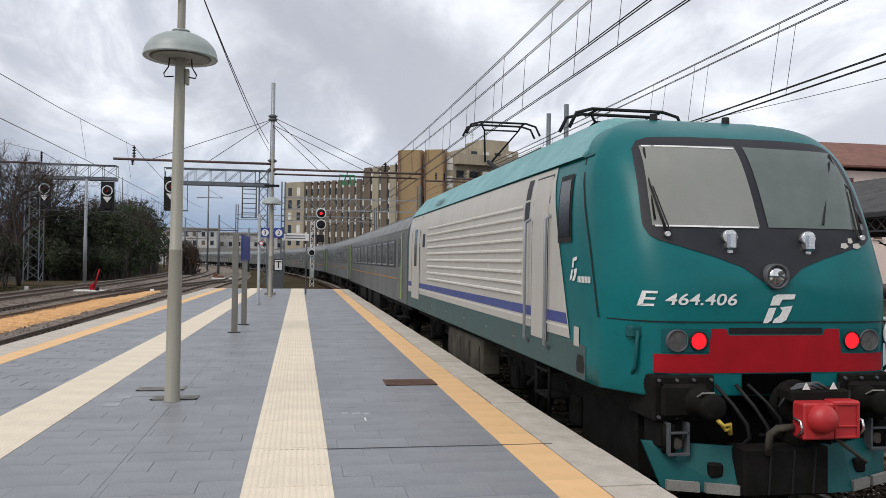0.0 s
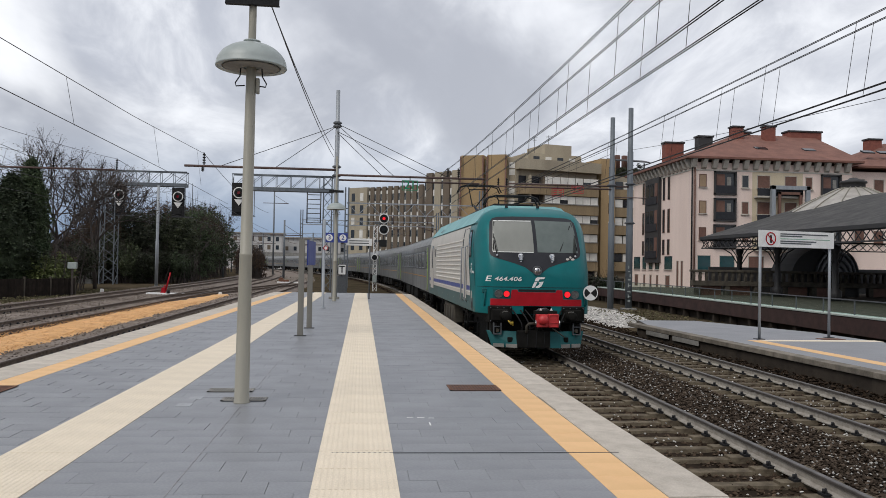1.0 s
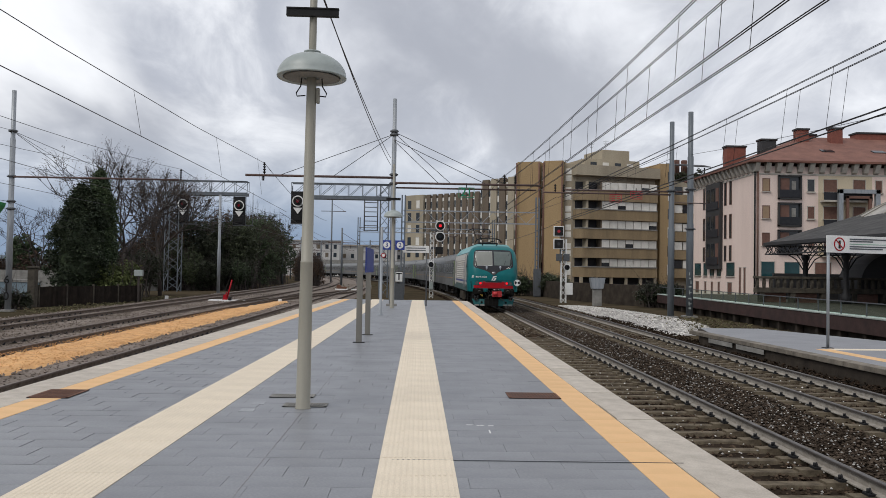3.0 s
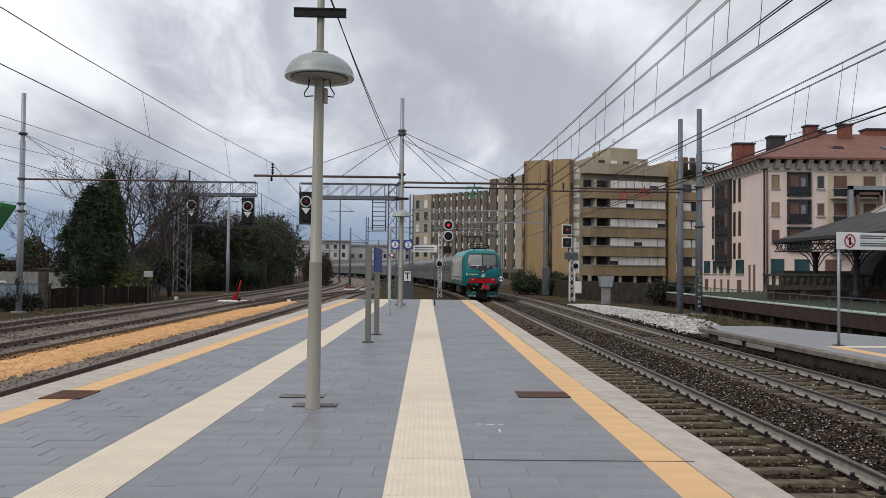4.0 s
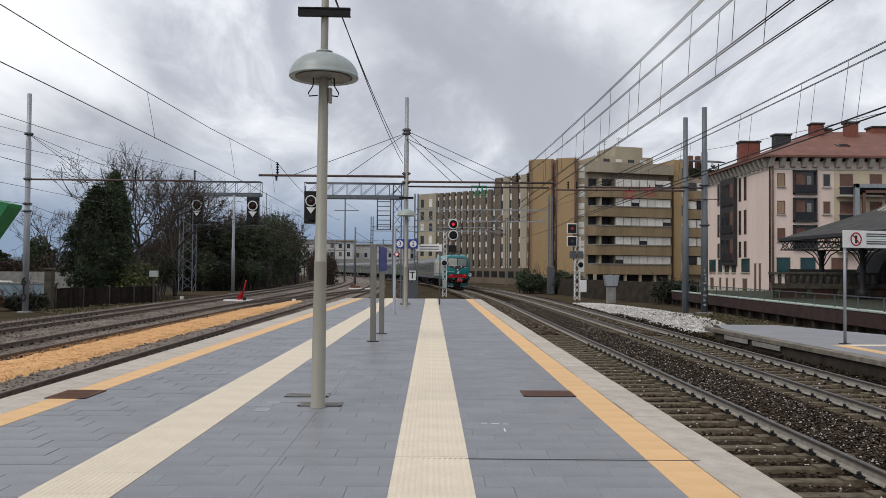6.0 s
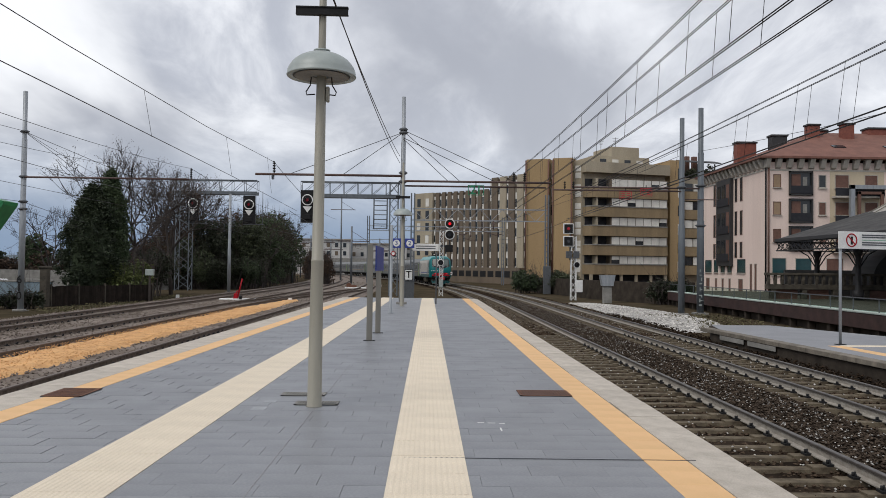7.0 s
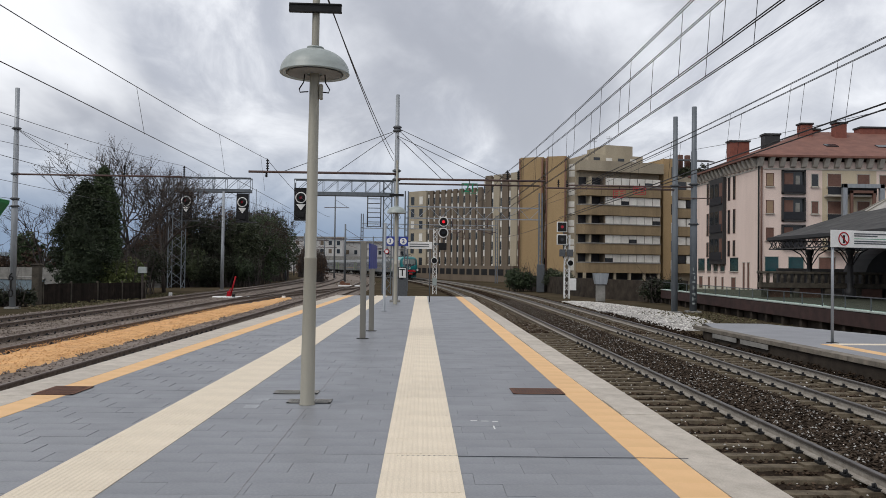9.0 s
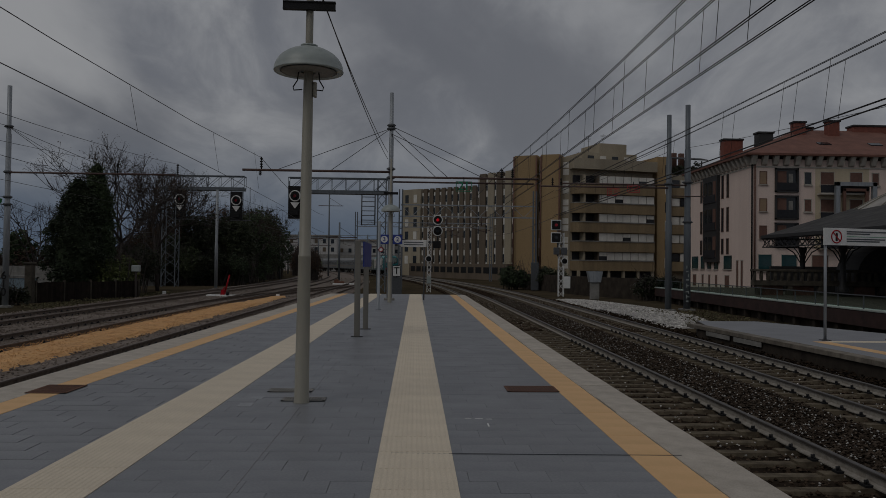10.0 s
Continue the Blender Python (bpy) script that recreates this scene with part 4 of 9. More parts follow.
    for x, a, r in ((-0.62, 0.62, 0.018), (-0.42, 0.58, 0.018), (-0.30, 0.70, 0.015), (0.62, 0.60, 0.018), (0.74, 0.64, 0.016), (0.30, 0.64, 0.016)):
        pts = [(x + 0.22 * math.sin(u * 2.6) * (1 if x < 0 else -1), -0.04 - 0.22 * math.sin(u * 3.1), 1.16 - (1.16 - a) * math.sin(u * 1.57)) for u in (0, 0.2, 0.4, 0.6, 0.8, 1.0)]
        part("hose", pipe(bmesh.new(), pts, r, 6), M_BLACK, coupler, "black brake hose")
    for k in range(3):
        pts = [(-0.16 + 0.03 * k, -0.30, 1.00 + 0.06 * k), (-0.10 + 0.03 * k, -0.40, 1.17 + 0.02 * k), (0.02 + 0.05 * k, -0.44, 1.20 + 0.015 * k), (0.12 + 0.06 * k, -0.42, 1.17)]
        part("cable", pipe(bmesh.new(), pts, 0.013, 5), M_GALV_D, coupler, "thin grey cable")
    bm = bmesh.new()
    pipe(bm, [(-0.34, -0.42, 0.62), (-0.34, -0.46, 0.80), (-0.29, -0.48, 0.85), (-0.14, -0.48, 0.86)], 0.032, 8)
    part("air_cock", bm, M_CONC_D, coupler, "grimy pipe elbow")
    bm = bmesh.new()
    tube(bm, (0.30, -0.45, 0.74), (0.62, -0.42, 0.52), 0.018, 0.014, 6)
    part("release_lever", bm, M_CONC_D, coupler, "rusty release lever")
    for x in (0.0, 0.26):
        bm = bmesh.new()
        prism(bm, [(x - 0.035, 1.175), (x + 0.035, 1.175), (x, 1.235)], -0.465, -0.455, "y")
        part("warning_plate", bm, M_WHITE, coupler, "small white warning triangle")
    bm = bmesh.new()
    pipe(bm, [(-0.80, -0.38, 0.93), (-0.75, -0.42, 0.87), (-0.68, -0.40, 0.88), (-0.67, -0.39, 0.79)], 0.020)
    pipe(bm, [(-0.76, -0.39, 0.89), (-0.72, -0.41, 0.83), (-0.69, -0.40, 0.84)], 0.017)
    part("yellow_handle", bm, M_YEL_HANDLE, coupler, "yellow coupling handles")
    bm = bmesh.new()
    for s in (-1, 1):
        u = [(0.0, -0.36), (s * 0.55, -0.30), (s * 1.24, 0.02)]
        lo = [bm.verts.new((x * (0.90 if k == 2 else 1), y - 0.04, 0.25)) for k, (x, y) in enumerate(u)]
        hi = [bm.verts.new((x, y + 0.12, 0.64)) for x, y in u]
        lob = [bm.verts.new((v.co.x, v.co.y + 0.03, 0.25)) for v in lo]
        hib = [bm.verts.new((v.co.x, v.co.y + 0.03, 0.64)) for v in hi]
        for i in range(2):
            for q in ((lo[i], lo[i + 1], hi[i + 1], hi[i]), (lob[i + 1], lob[i], hib[i], hib[i + 1]), (hi[i], hi[i + 1], hib[i + 1], hib[i]), (lo[i + 1], lo[i], lob[i], lob[i + 1])):
                bm.faces.new(q)
        bm.faces.new((lo[2], lob[2], hib[2], hi[2]))
    plough = part("plough", bm, M_TEAL_D, loco, "teal snow plough with dirty lower edge")
    bm = bmesh.new()
    box(bm, -0.55, 0.26, -0.415, -0.2, 0.25, 0.67, 0.02)
    part("rubber_flap", bm, M_UNDER, plough, "black rubber flap")
    for x in (-0.32, -0.10, 0.10):
        part("flap_seam", tube(bmesh.new(), (x, -0.42, 0.27), (x + 0.02, -0.42, 0.65), 0.010, n=5), M_BLACK, plough)
    for s in (-1, 1):
        bm = bmesh.new()
        for x0, x1 in ((0.55, 0.80), (0.85, 1.10)):
            f0, f1 = [-0.34 + 0.46 * max(0.0, x - 0.55) for x in (x0, x1)]
            prism(bm, [(s * x0, f0 - 0.012), (s * x1, f1 - 0.012), (s * x1, f1 + 0.03), (s * x0, f0 + 0.03)], 0.25, 0.335, "z")
        part("edge_plate", bm, M_CONC, plough, "scuffed pale edge plate")
        bm = bmesh.new()
        box(bm, s * 0.70 - 0.06, s * 0.70 + 0.06, -0.24, -0.15, 0.38, 0.50, 0.015)
        part("tow_eye", bm, M_UNDER, plough, "grimy towing eye")
    # tail disc
    sign = part("tail_disc", bmesh.new(), M_WHITE, loco, "round white tail disc with black wedges")
    bm = bmesh.new()
    disc(bm, (1.40, 1.60), 0.19, 0.10, 0.125, 28)
    part("plate", bm, M_WHITE, sign)
    for a in (0, 180):
        bm = bmesh.new()
        c = Vector((1.40, 0.095, 1.60))
        pts = [c] + [c + 0.165 * Vector((math.cos(radians(a + k)), 0, math.sin(radians(a + k)))) for k in (-42, -21, 0, 21, 42)]
        ngon(bm, pts)
        part("wedge", bm, M_BLACK, sign)


def locomotive():
    loco = thing("electric_locomotive", pose(0, 0, 0), "teal and beige-grey electric locomotive with red tail lamps, on rails", "locomotive")
    out = loco_outline()
    bm = bmesh.new()
    prev = None
    for rho in (0.0, 0.25, 0.45, 0.6, 0.7, 0.78, 0.84, 0.89, 0.93, 0.96, 0.985, 1.0):
        cur = [bm.verts.new((rho * x, nose(rho * x, 2.1 + rho * (z - 2.1)), 2.1 + rho * (z - 2.1))) for x, z in out] if rho else [bm.verts.new((0, 0.01, 2.1))] * len(out)
        if prev:
            for i in range(len(out)):
                j = (i + 1) % len(out)
                vs = [prev[i], prev[j], cur[j], cur[i]]
                bm.faces.new(vs if rho > 0.3 else vs[1:])
        prev = cur
    for y in (1.55, 1.95, 5, 10, 14.4):
        cur = [bm.verts.new((x, y, z)) for x, z in out]
        for i in range(len(out)):
            j = (i + 1) % len(out)
            bm.faces.new((prev[i], prev[j], cur[j], cur[i]))
        prev = cur
    bm.faces.new(prev)
    bmesh.ops.recalc_face_normals(bm, faces=list(bm.faces))
    part("body", bm, M_TEAL, loco, "teal rounded cab and body shell", True)
    # roof skin
    bm = bmesh.new()
    top = [(-1.405, 3.36, 1.34), (-1.36, 3.42, 1.34), (-1.02, 3.83, 1.74), (-0.85, 3.88, 1.82), (0.85, 3.88, 1.82), (1.02, 3.83, 1.74), (1.36, 3.42, 1.34), (1.405, 3.36, 1.34)]
    u = [bm.verts.new((x, y, z)) for x, z, y in top]
    v = [bm.verts.new((x, 14.3, z)) for x, z, y in top]
    for i in range(len(top) - 1):
        bm.faces.new((u[i], u[i + 1], v[i + 1], v[i]))
    bm.faces.new(u[::-1])
    bm.faces.new(v)
    bmesh.ops.recalc_face_normals(bm, faces=list(bm.faces))
    part("roof", bm, M_ROOF_T, loco, "pale faded teal roof")
    end_face(loco)
    for s in (-1, 1):
        def side(lift, s=s):
            return lambda y, z: (s * (half_width(z) + lift), y, z)
        p = drape("side_panel", [(2.17, 3.34), (1.42, 1.44), (14.2, 1.44), (14.2, 3.34)], side(0.010), M_SIDE, loco, "beige-grey side panel", 0.16)
        drape("blue_stripe", [(1.50, 1.58), (14.2, 1.58), (14.2, 1.70), (1.55, 1.70)], side(0.012), M_STRIPE, p, "", 1.0)
        drape("skirt", [(0.95, 1.06), (14.3, 1.06), (14.3, 1.43), (1.42, 1.43), (0.95, 1.40)], side(0.006), M_SKIRT, loco, "dusty teal lower skirt", 0.3)
        drape("white_line", [(1.47, 1.535), (14.2, 1.535), (14.2, 1.560), (1.48, 1.560)], side(0.013), M_RIB, p, "", 1.0)
        for y in (3.6, 5.2, 6.9, 8.6, 10.4):
            drape("stencil_bar", [(y, 1.24), (y + 0.16, 1.24), (y + 0.16, 1.26), (y, 1.26)], side(0.008), M_CONC, loco, "", 0.3)
        drape("socket", [(1.00, 1.12), (1.20, 1.12), (1.22, 1.20), (1.18, 1.30), (1.02, 1.30), (0.98, 1.20)], side(0.009), M_BLACK, loco, "", 0.3)
        drape("edge_line", [(1.05, 3.345), (14.3, 3.345), (14.3, 3.375), (1.05, 3.375)], side(0.014), M_TEAL_D, loco, "", 1.0)
        for k in range(9):
            z = 1.83 + k * 0.14
            bm = bmesh.new()
            w = half_width(z)
            prism(bm, [(s * (w + 0.005), z - 0.025), (s * (w + 0.035), z - 0.012), (s * (w + 0.035), z + 0.012), (s * (w + 0.005), z + 0.025)], 3.3, 11.1, "y")
            # lighter beige paints in the light that the rib catches
            part("rib", bm, M_RIB, p)
        door = drape("cab_door", [(2.24, 1.34), (2.86, 1.34), (2.86, 3.25), (2.24, 3.25)], side(0.014), M_SIDE, loco, "beige-grey cab door", 0.25)
        for a, b, c, d in ((2.215, 2.24, 1.32, 3.27), (2.86, 2.885, 1.32, 3.27), (2.215, 2.885, 3.25, 3.272)):
            drape("door_joint", [(a, c), (b, c), (b, d), (a, d)], side(0.011), M_MASK, door, "", 0.3)
        for y in (2.14, 2.97):
            bm = bmesh.new()
            w = HALF + 0.07
            pipe(bm, [(s * HALF, y, 2.78), (s * w, y, 2.74), (s * w, y, 1.30), (s * HALF, y, 1.25)], 0.02)
            part("handrail", bm, M_GALV, door, "grey steel handrail")
        bm = bmesh.new()
        for k in range(3):
            box(bm, s * 1.30 - 0.15, s * 1.30 + 0.15, 2.3, 2.8, 0.35 + 0.3 * k, 0.38 + 0.3 * k)
        for y in (2.3, 2.8):
            tube(bm, (s * 1.42, y, 0.35), (s * 1.42, y, 1.2), 0.02, n=6)
        part("step", bm, M_UNDER, loco)
        w = drape("cab_window", [(1.40, 2.46), (1.86, 2.46), (1.90, 3.2), (1.48, 3.2)], side(0.012), M_BLACK, loco, "dark cab side window", 0.2)
        drape("window_pane", [(1.45, 2.52), (1.81, 2.52), (1.85, 3.14), (1.53, 3.14)], side(0.018), M_WINDOW, w, "", 0.2)
        for z0, z1 in ((2.74, 3.0), (3.03, 3.28)):
            drape("vent", [(3.03, z0), (3.24, z0), (3.24, z1), (3.03, z1)], side(0.014), M_MASK, p, "", 0.2)
        d2 = drape("luggage_door", [(12.3, 1.30), (13.6, 1.30), (13.6, 3.28), (12.3, 3.28)], side(0.014), M_SIDE, loco, "beige-grey rear door with dark window", 0.4)
        drape("window_pane", [(12.75, 2.1), (13.15, 2.1), (13.15, 3.0), (12.75, 3.0)], side(0.019), M_WINDOW, d2, "", 0.3)
        for a in (12.26, 13.6):
            drape("door_joint", [(a, 1.3), (a + 0.04, 1.3), (a + 0.04, 3.3), (a, 3.3)], side(0.018), M_BLACK, d2, "", 0.4)
        drape("side_vent", [(11.5, 2.55), (11.85, 2.55), (11.85, 2.85), (11.5, 2.85)], side(0.014), M_MASK, p, "", 0.2)
        for k in range(9):
            drape("roof_slot", [(10.1 + k * 0.09, 3.44), (10.15 + k * 0.09, 3.44), (10.15 + k * 0.09, 3.58), (10.1 + k * 0.09, 3.58)], side(0.06), M_MASK, loco, "", 0.2)
        # plain bars in place of the small lettering, and the side emblem
        for k in range(9):
            a = 1.20 - k * 0.042
            drape("marking", [(a, 2.04), (a - 0.030, 2.04), (a - 0.036, 2.105), (a - 0.006, 2.105)], side(0.010), M_WHITE, loco, "small white marking bar", 0.2)
        for q in ([(1.42, 2.03), (1.36, 2.15), (1.315, 2.15), (1.35, 2.05)], [(1.35, 2.17), (1.325, 2.27), (1.19, 2.29), (1.20, 2.25), (1.285, 2.235), (1.30, 2.17)],
                  [(1.29, 2.15), (1.19, 2.165), (1.21, 2.10), (1.26, 2.035), (1.34, 2.03), (1.31, 2.07), (1.275, 2.09)]):
            drape("side_emblem", [(y + 0.03, z + 0.02) for y, z in q], side(0.010), M_WHITE, loco, "white slanted emblem bar", 0.2)
        drape("data_plate", [(1.14, 1.38), (1.30, 1.38), (1.30, 1.58), (1.14, 1.58)], side(0.010), M_SIDE, loco, "pale data plate", 0.2)
        # cover seam of the cab
        drape("cab_seam", [(0.60, 1.72), (0.64, 1.72), (0.88, 2.40), (1.29, 3.35), (1.245, 3.35), (0.84, 2.40)], side(0.007), M_BLACK, loco, "", 0.3)
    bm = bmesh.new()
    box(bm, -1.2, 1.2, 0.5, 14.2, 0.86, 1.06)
    # added dark block: stands for the deep shade behind the plough
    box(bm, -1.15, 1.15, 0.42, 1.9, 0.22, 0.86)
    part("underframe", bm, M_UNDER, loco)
    for s in (-1, 1):
        bm = bmesh.new()
        box(bm, s * 1.22 - 0.16, s * 1.22 + 0.16, 6.0, 8.9, 0.38, 0.95, 0.03)
        for y in (6.2, 7.0, 7.8, 8.6):
            box(bm, s * 1.39 - 0.01, s * 1.39 + 0.01, y - 0.05, y + 0.25, 0.45, 0.85, 0.005)
        part("battery_box", bm, M_CONC_D, loco, "grimy equipment box")
    bogie(loco, 3.5, 2.65, 0.55)
    bogie(loco, 11.0, 2.65, 0.55)
    # roof gear
    pantograph(loco, 10.2, 5.25, False)
    pantograph(loco, 4.2, 4.30, True)
    bm = bmesh.new()
    for y in (6.2, 7.0, 7.8, 8.4):
        for k in range(3):
            tube(bm, (0.3, y, 3.86 + k * 0.09), (0.3, y, 3.92 + k * 0.09), 0.10, 0.07, 10)
    tube(bm, (0.3, 4.0, 4.14), (0.3, 9.4, 4.14), 0.025, n=6)
    box(bm, -0.7, -0.1, 5.2, 7.8, 3.86, 4.02, 0.03)
    part("roof_equipment", bm, M_DARK, loco)
    for x in (-0.55, 0.3):
        part("horn", tube(bmesh.new(), (x, 1.45, 3.70), (x, 1.45, 3.87), 0.05, 0.04, 10), M_DARK, loco)
    return loco


def coach():
    c = thing("passenger_coach", pose(0, 0, 0), "silver-grey passenger coach with dark windows and lime-green doors", "coach", "coaches of the train")
    hw, zc, rise, pw, L = 1.41, 2.70, 1.02, 2.7, 26.0
    out = [(-hw, 1.02), (-hw, 1.8), (-hw, zc)]
    for i in range(1, 22):
        a = math.pi * i / 22
        q = math.cos(a)
        out.append((-hw * math.copysign(abs(q) ** (2 / pw), q), zc + rise * math.sin(a) ** (2 / pw)))
    out += [(hw, zc), (hw, 1.8), (hw, 1.02)]

    def shell(pts, y0, y1, grow, name, material, label, cap):
        bm = bmesh.new()
        u = [bm.verts.new((x * (1 + grow), y0, z + grow)) for x, z in pts]
        v = [bm.verts.new((x * (1 + grow), y1, z + grow)) for x, z in pts]
        for i in range(len(pts) - 1):
            bm.faces.new((u[i], u[i + 1], v[i + 1], v[i])).smooth = True
        if cap:
            bm.faces.new(u)
            bm.faces.new(v)
        bmesh.ops.recalc_face_normals(bm, faces=list(bm.faces))
        return part(name, bm, material, c, label)
    shell(out, 0, L, 0, "body", M_COACH, "", True)
    roof = shell([p for p in out if p[1] > 3.05], 0.02, L - 0.02, 0.006, "roof", M_COACH_ROOF, "ribbed grey roof", False)
    for k in range(7):
        x = -1.05 + k * 0.35
        z = zc + rise * (1 - abs(x / hw) ** pw) ** (1 / pw)
        bm = bmesh.new()
        box(bm, x - 0.02, x + 0.02, 0.1, L - 0.1, z - 0.02, z + 0.035)
        part("roof_rib", bm, M_COACH_ROOF, roof)
    for s in (-1, 1):
        bm = bmesh.new()
        box(bm, s * hw - 0.008, s * hw + 0.008, 2.6, L - 2.6, 2.02, 2.86)
        band = part("window_band", bm, M_COACH_BAND, c, "dark grey band round the windows")
        for k in range(10):
            y = 3.0 + k * 2.02
            bm = bmesh.new()
            box(bm, s * hw - 0.016, s * hw + 0.016, y, y + 1.35, 2.06, 2.82, 0.006)
            w = part("window", bm, M_GALV, band, "dark window in an aluminium frame")
            bm = bmesh.new()
            box(bm, s * hw - 0.020, s * hw + 0.020, y + 0.05, y + 1.30, 2.11, 2.77)
            part("pane", bm, M_WINDOW, w)
        for y in (0.9, L - 1.9):
            bm = bmesh.new()
            box(bm, s * hw - 0.03, s * hw + 0.03, y, y + 1.0, 1.10, 3.02, 0.01)
            d = part("door", bm, M_COACH, c, "silver-grey folding door with a lime-green edge")
            bm = bmesh.new()
            box(bm, s * hw - 0.037, s * hw + 0.037, y + 0.03, y + 0.16, 1.12, 3.0)
            part("lime_edge", bm, M_LIME, d)
            bm = bmesh.new()
            box(bm, s * hw - 0.035, s * hw + 0.035, y + 0.3, y + 0.85, 2.05, 2.85)
            part("pane", bm, M_WINDOW, d)
        bm = bmesh.new()
        box(bm, s * hw - 0.006, s * hw + 0.006, 2.1, L - 2.1, 1.66, 1.70)
        part("orange_line", bm, M_ORANGE_LINE, c)
        bm = bmesh.new()
        for y0, y1 in ((8, 10.5), (11.5, 13), (14.2, 17.5)):
            box(bm, s * 1.2 - 0.15, s * 1.2 + 0.15, y0, y1, 0.45, 0.98, 0.02)
        part("equipment_box", bm, M_UNDER, c)
        for y in (1.4, L - 1.4):
            bm = bmesh.new()
            box(bm, s * 1.3 - 0.15, s * 1.3 + 0.15, y - 0.45, y + 0.45, 0.55, 0.60)
            part("step", bm, M_UNDER, c)
    bm = bmesh.new()
    box(bm, -1.25, 1.25, 0.1, L - 0.1, 0.85, 1.03)
    part("underframe", bm, M_UNDER, c)
    for y in (-0.33, L - 0.02):
        bm = bmesh.new()
        box(bm, -0.75, 0.75, y, y + 0.35, 1.15, 3.3, 0.05)
        part("gangway_bellows", bm, M_BLACK, c)
    bogie(c, 3.6, 2.5, 0.46)
    bogie(c, L - 3.6, 2.5, 0.46)
    return c


LOCO = locomotive()
COACHES = [coach()]
for _ in range(8):
    COACHES.append(copy_thing(COACHES[0], pose(0, 0, 0)))


def run(t):
    """Metres that the locomotive's end face has reached."""
    return 6.72 + 12.75 * t + 0.2 * t * t


def on_rails(s, a, b):
    """Pose of a vehicle whose near end is at s and whose bogies stand a and b metres further on."""
    p, q = Vector((*on_track(s + a)[:2], RAIL)), Vector((*on_track(s + b)[:2], RAIL))
    d = (q - p).normalized()
    o = p - a * d
    return pose(o.x, o.y, o.z, 0, 0, math.degrees(math.atan2(-d.x, d.y)))


def motions():
    times = [i * 0.5 for i in range(21)]
    walk(LOCO, [(t, on_rails(run(t), 3.5, 11.0)) for t in times])
    for k, c in enumerate(COACHES):
        walk(c, [(t, on_rails(run(t) + 15.1 + 26.4 * k, 3.6, 22.4)) for t in times])
    # the wheels roll on the rails
    ticks = [i / FPS for i in range(10 * FPS + 1)]
    for vehicle in (LOCO, COACHES[0], COACHES[1]):
        for w in vehicle.children:
            if w.name.startswith("wheelset"):
                y, r = w.matrix_basis.translation.y, w.matrix_basis.translation.z
                walk(w, [(t, pose(0, y, r, -math.degrees((run(t) - run(0)) / r))) for t in ticks])

# ---- lamps, posts and signs on the platform ----


def platform_lamp(x, y, tall=6.2):
    t = thing("platform_lamp", pose(x, y, 0, 0, 0.36, 0), "beige steel lamp post with a domed grey-green shade", "lamp post", "lamp posts on the platform")
    bm = bmesh.new()
    lathe(bm, [(0.0, 0.0), (0.098, 0.0), (0.092, 0.012), (0.086, 0.02), (0.074, 1.715), (0.076, 1.72), (0.076, 1.735), (0.070, 1.74), (0.057, 4.0), (0.045, 4.26), (0.041, tall), (0.0, tall)], 16)
    part("post", bm, M_BEIGE, t)
    bm = bmesh.new()
    outer = [(0.41 * math.cos(a), 3.935 + 0.285 * math.sin(a)) for a in [math.pi / 2 * i / 9 for i in range(9)]]
    lathe(bm, [(0.05, 3.93), (0.36, 3.93), (0.405, 3.915), (0.415, 3.93)] + outer + [(0.10, 4.225), (0.10, 4.24), (0.05, 4.245)], 28)
    shade = part("shade", bm, M_HAT, t, "domed grey-green shade")
    bm = bmesh.new()
    lathe(bm, [(0.09, 3.925), (0.30, 3.925), (0.34, 3.922), (0.30, 3.918), (0.09, 3.915)], 24)
    part("reflector", bm, M_CONC, shade, "dull reflector underside")
    for s in (-1, 1):
        bm = bmesh.new()
        pipe(bm, [(s * 0.12, 0, 3.93), (s * 0.13, 0, 3.82), (s * 0.18, 0, 3.74), (s * 0.17, 0, 3.70), (s * 0.07, 0, 3.71)], 0.008, 5)
        part("cable", bm, M_DARK, t)
    bm = bmesh.new()
    box(bm, 0.06, 0.10, -0.04, 0.04, 3.62, 3.80, 0.008)
    part("junction_box", bm, M_BEIGE, t)
    bm = bmesh.new()
    box(bm, -0.31, 0.31, -0.08, -0.06, 4.66, 4.73)
    box(bm, -0.31, 0.31, -0.09, -0.02, 4.645, 4.66)
    box(bm, -0.31, 0.31, -0.09, -0.02, 4.73, 4.745)
    part("cross_bar", bm, M_DARK, t, "dark steel cross bar")
    return t


lamp_a = platform_lamp(-1.325, 9.55)
copy_thing(lamp_a, pose(-1.10, 34.6, 0))


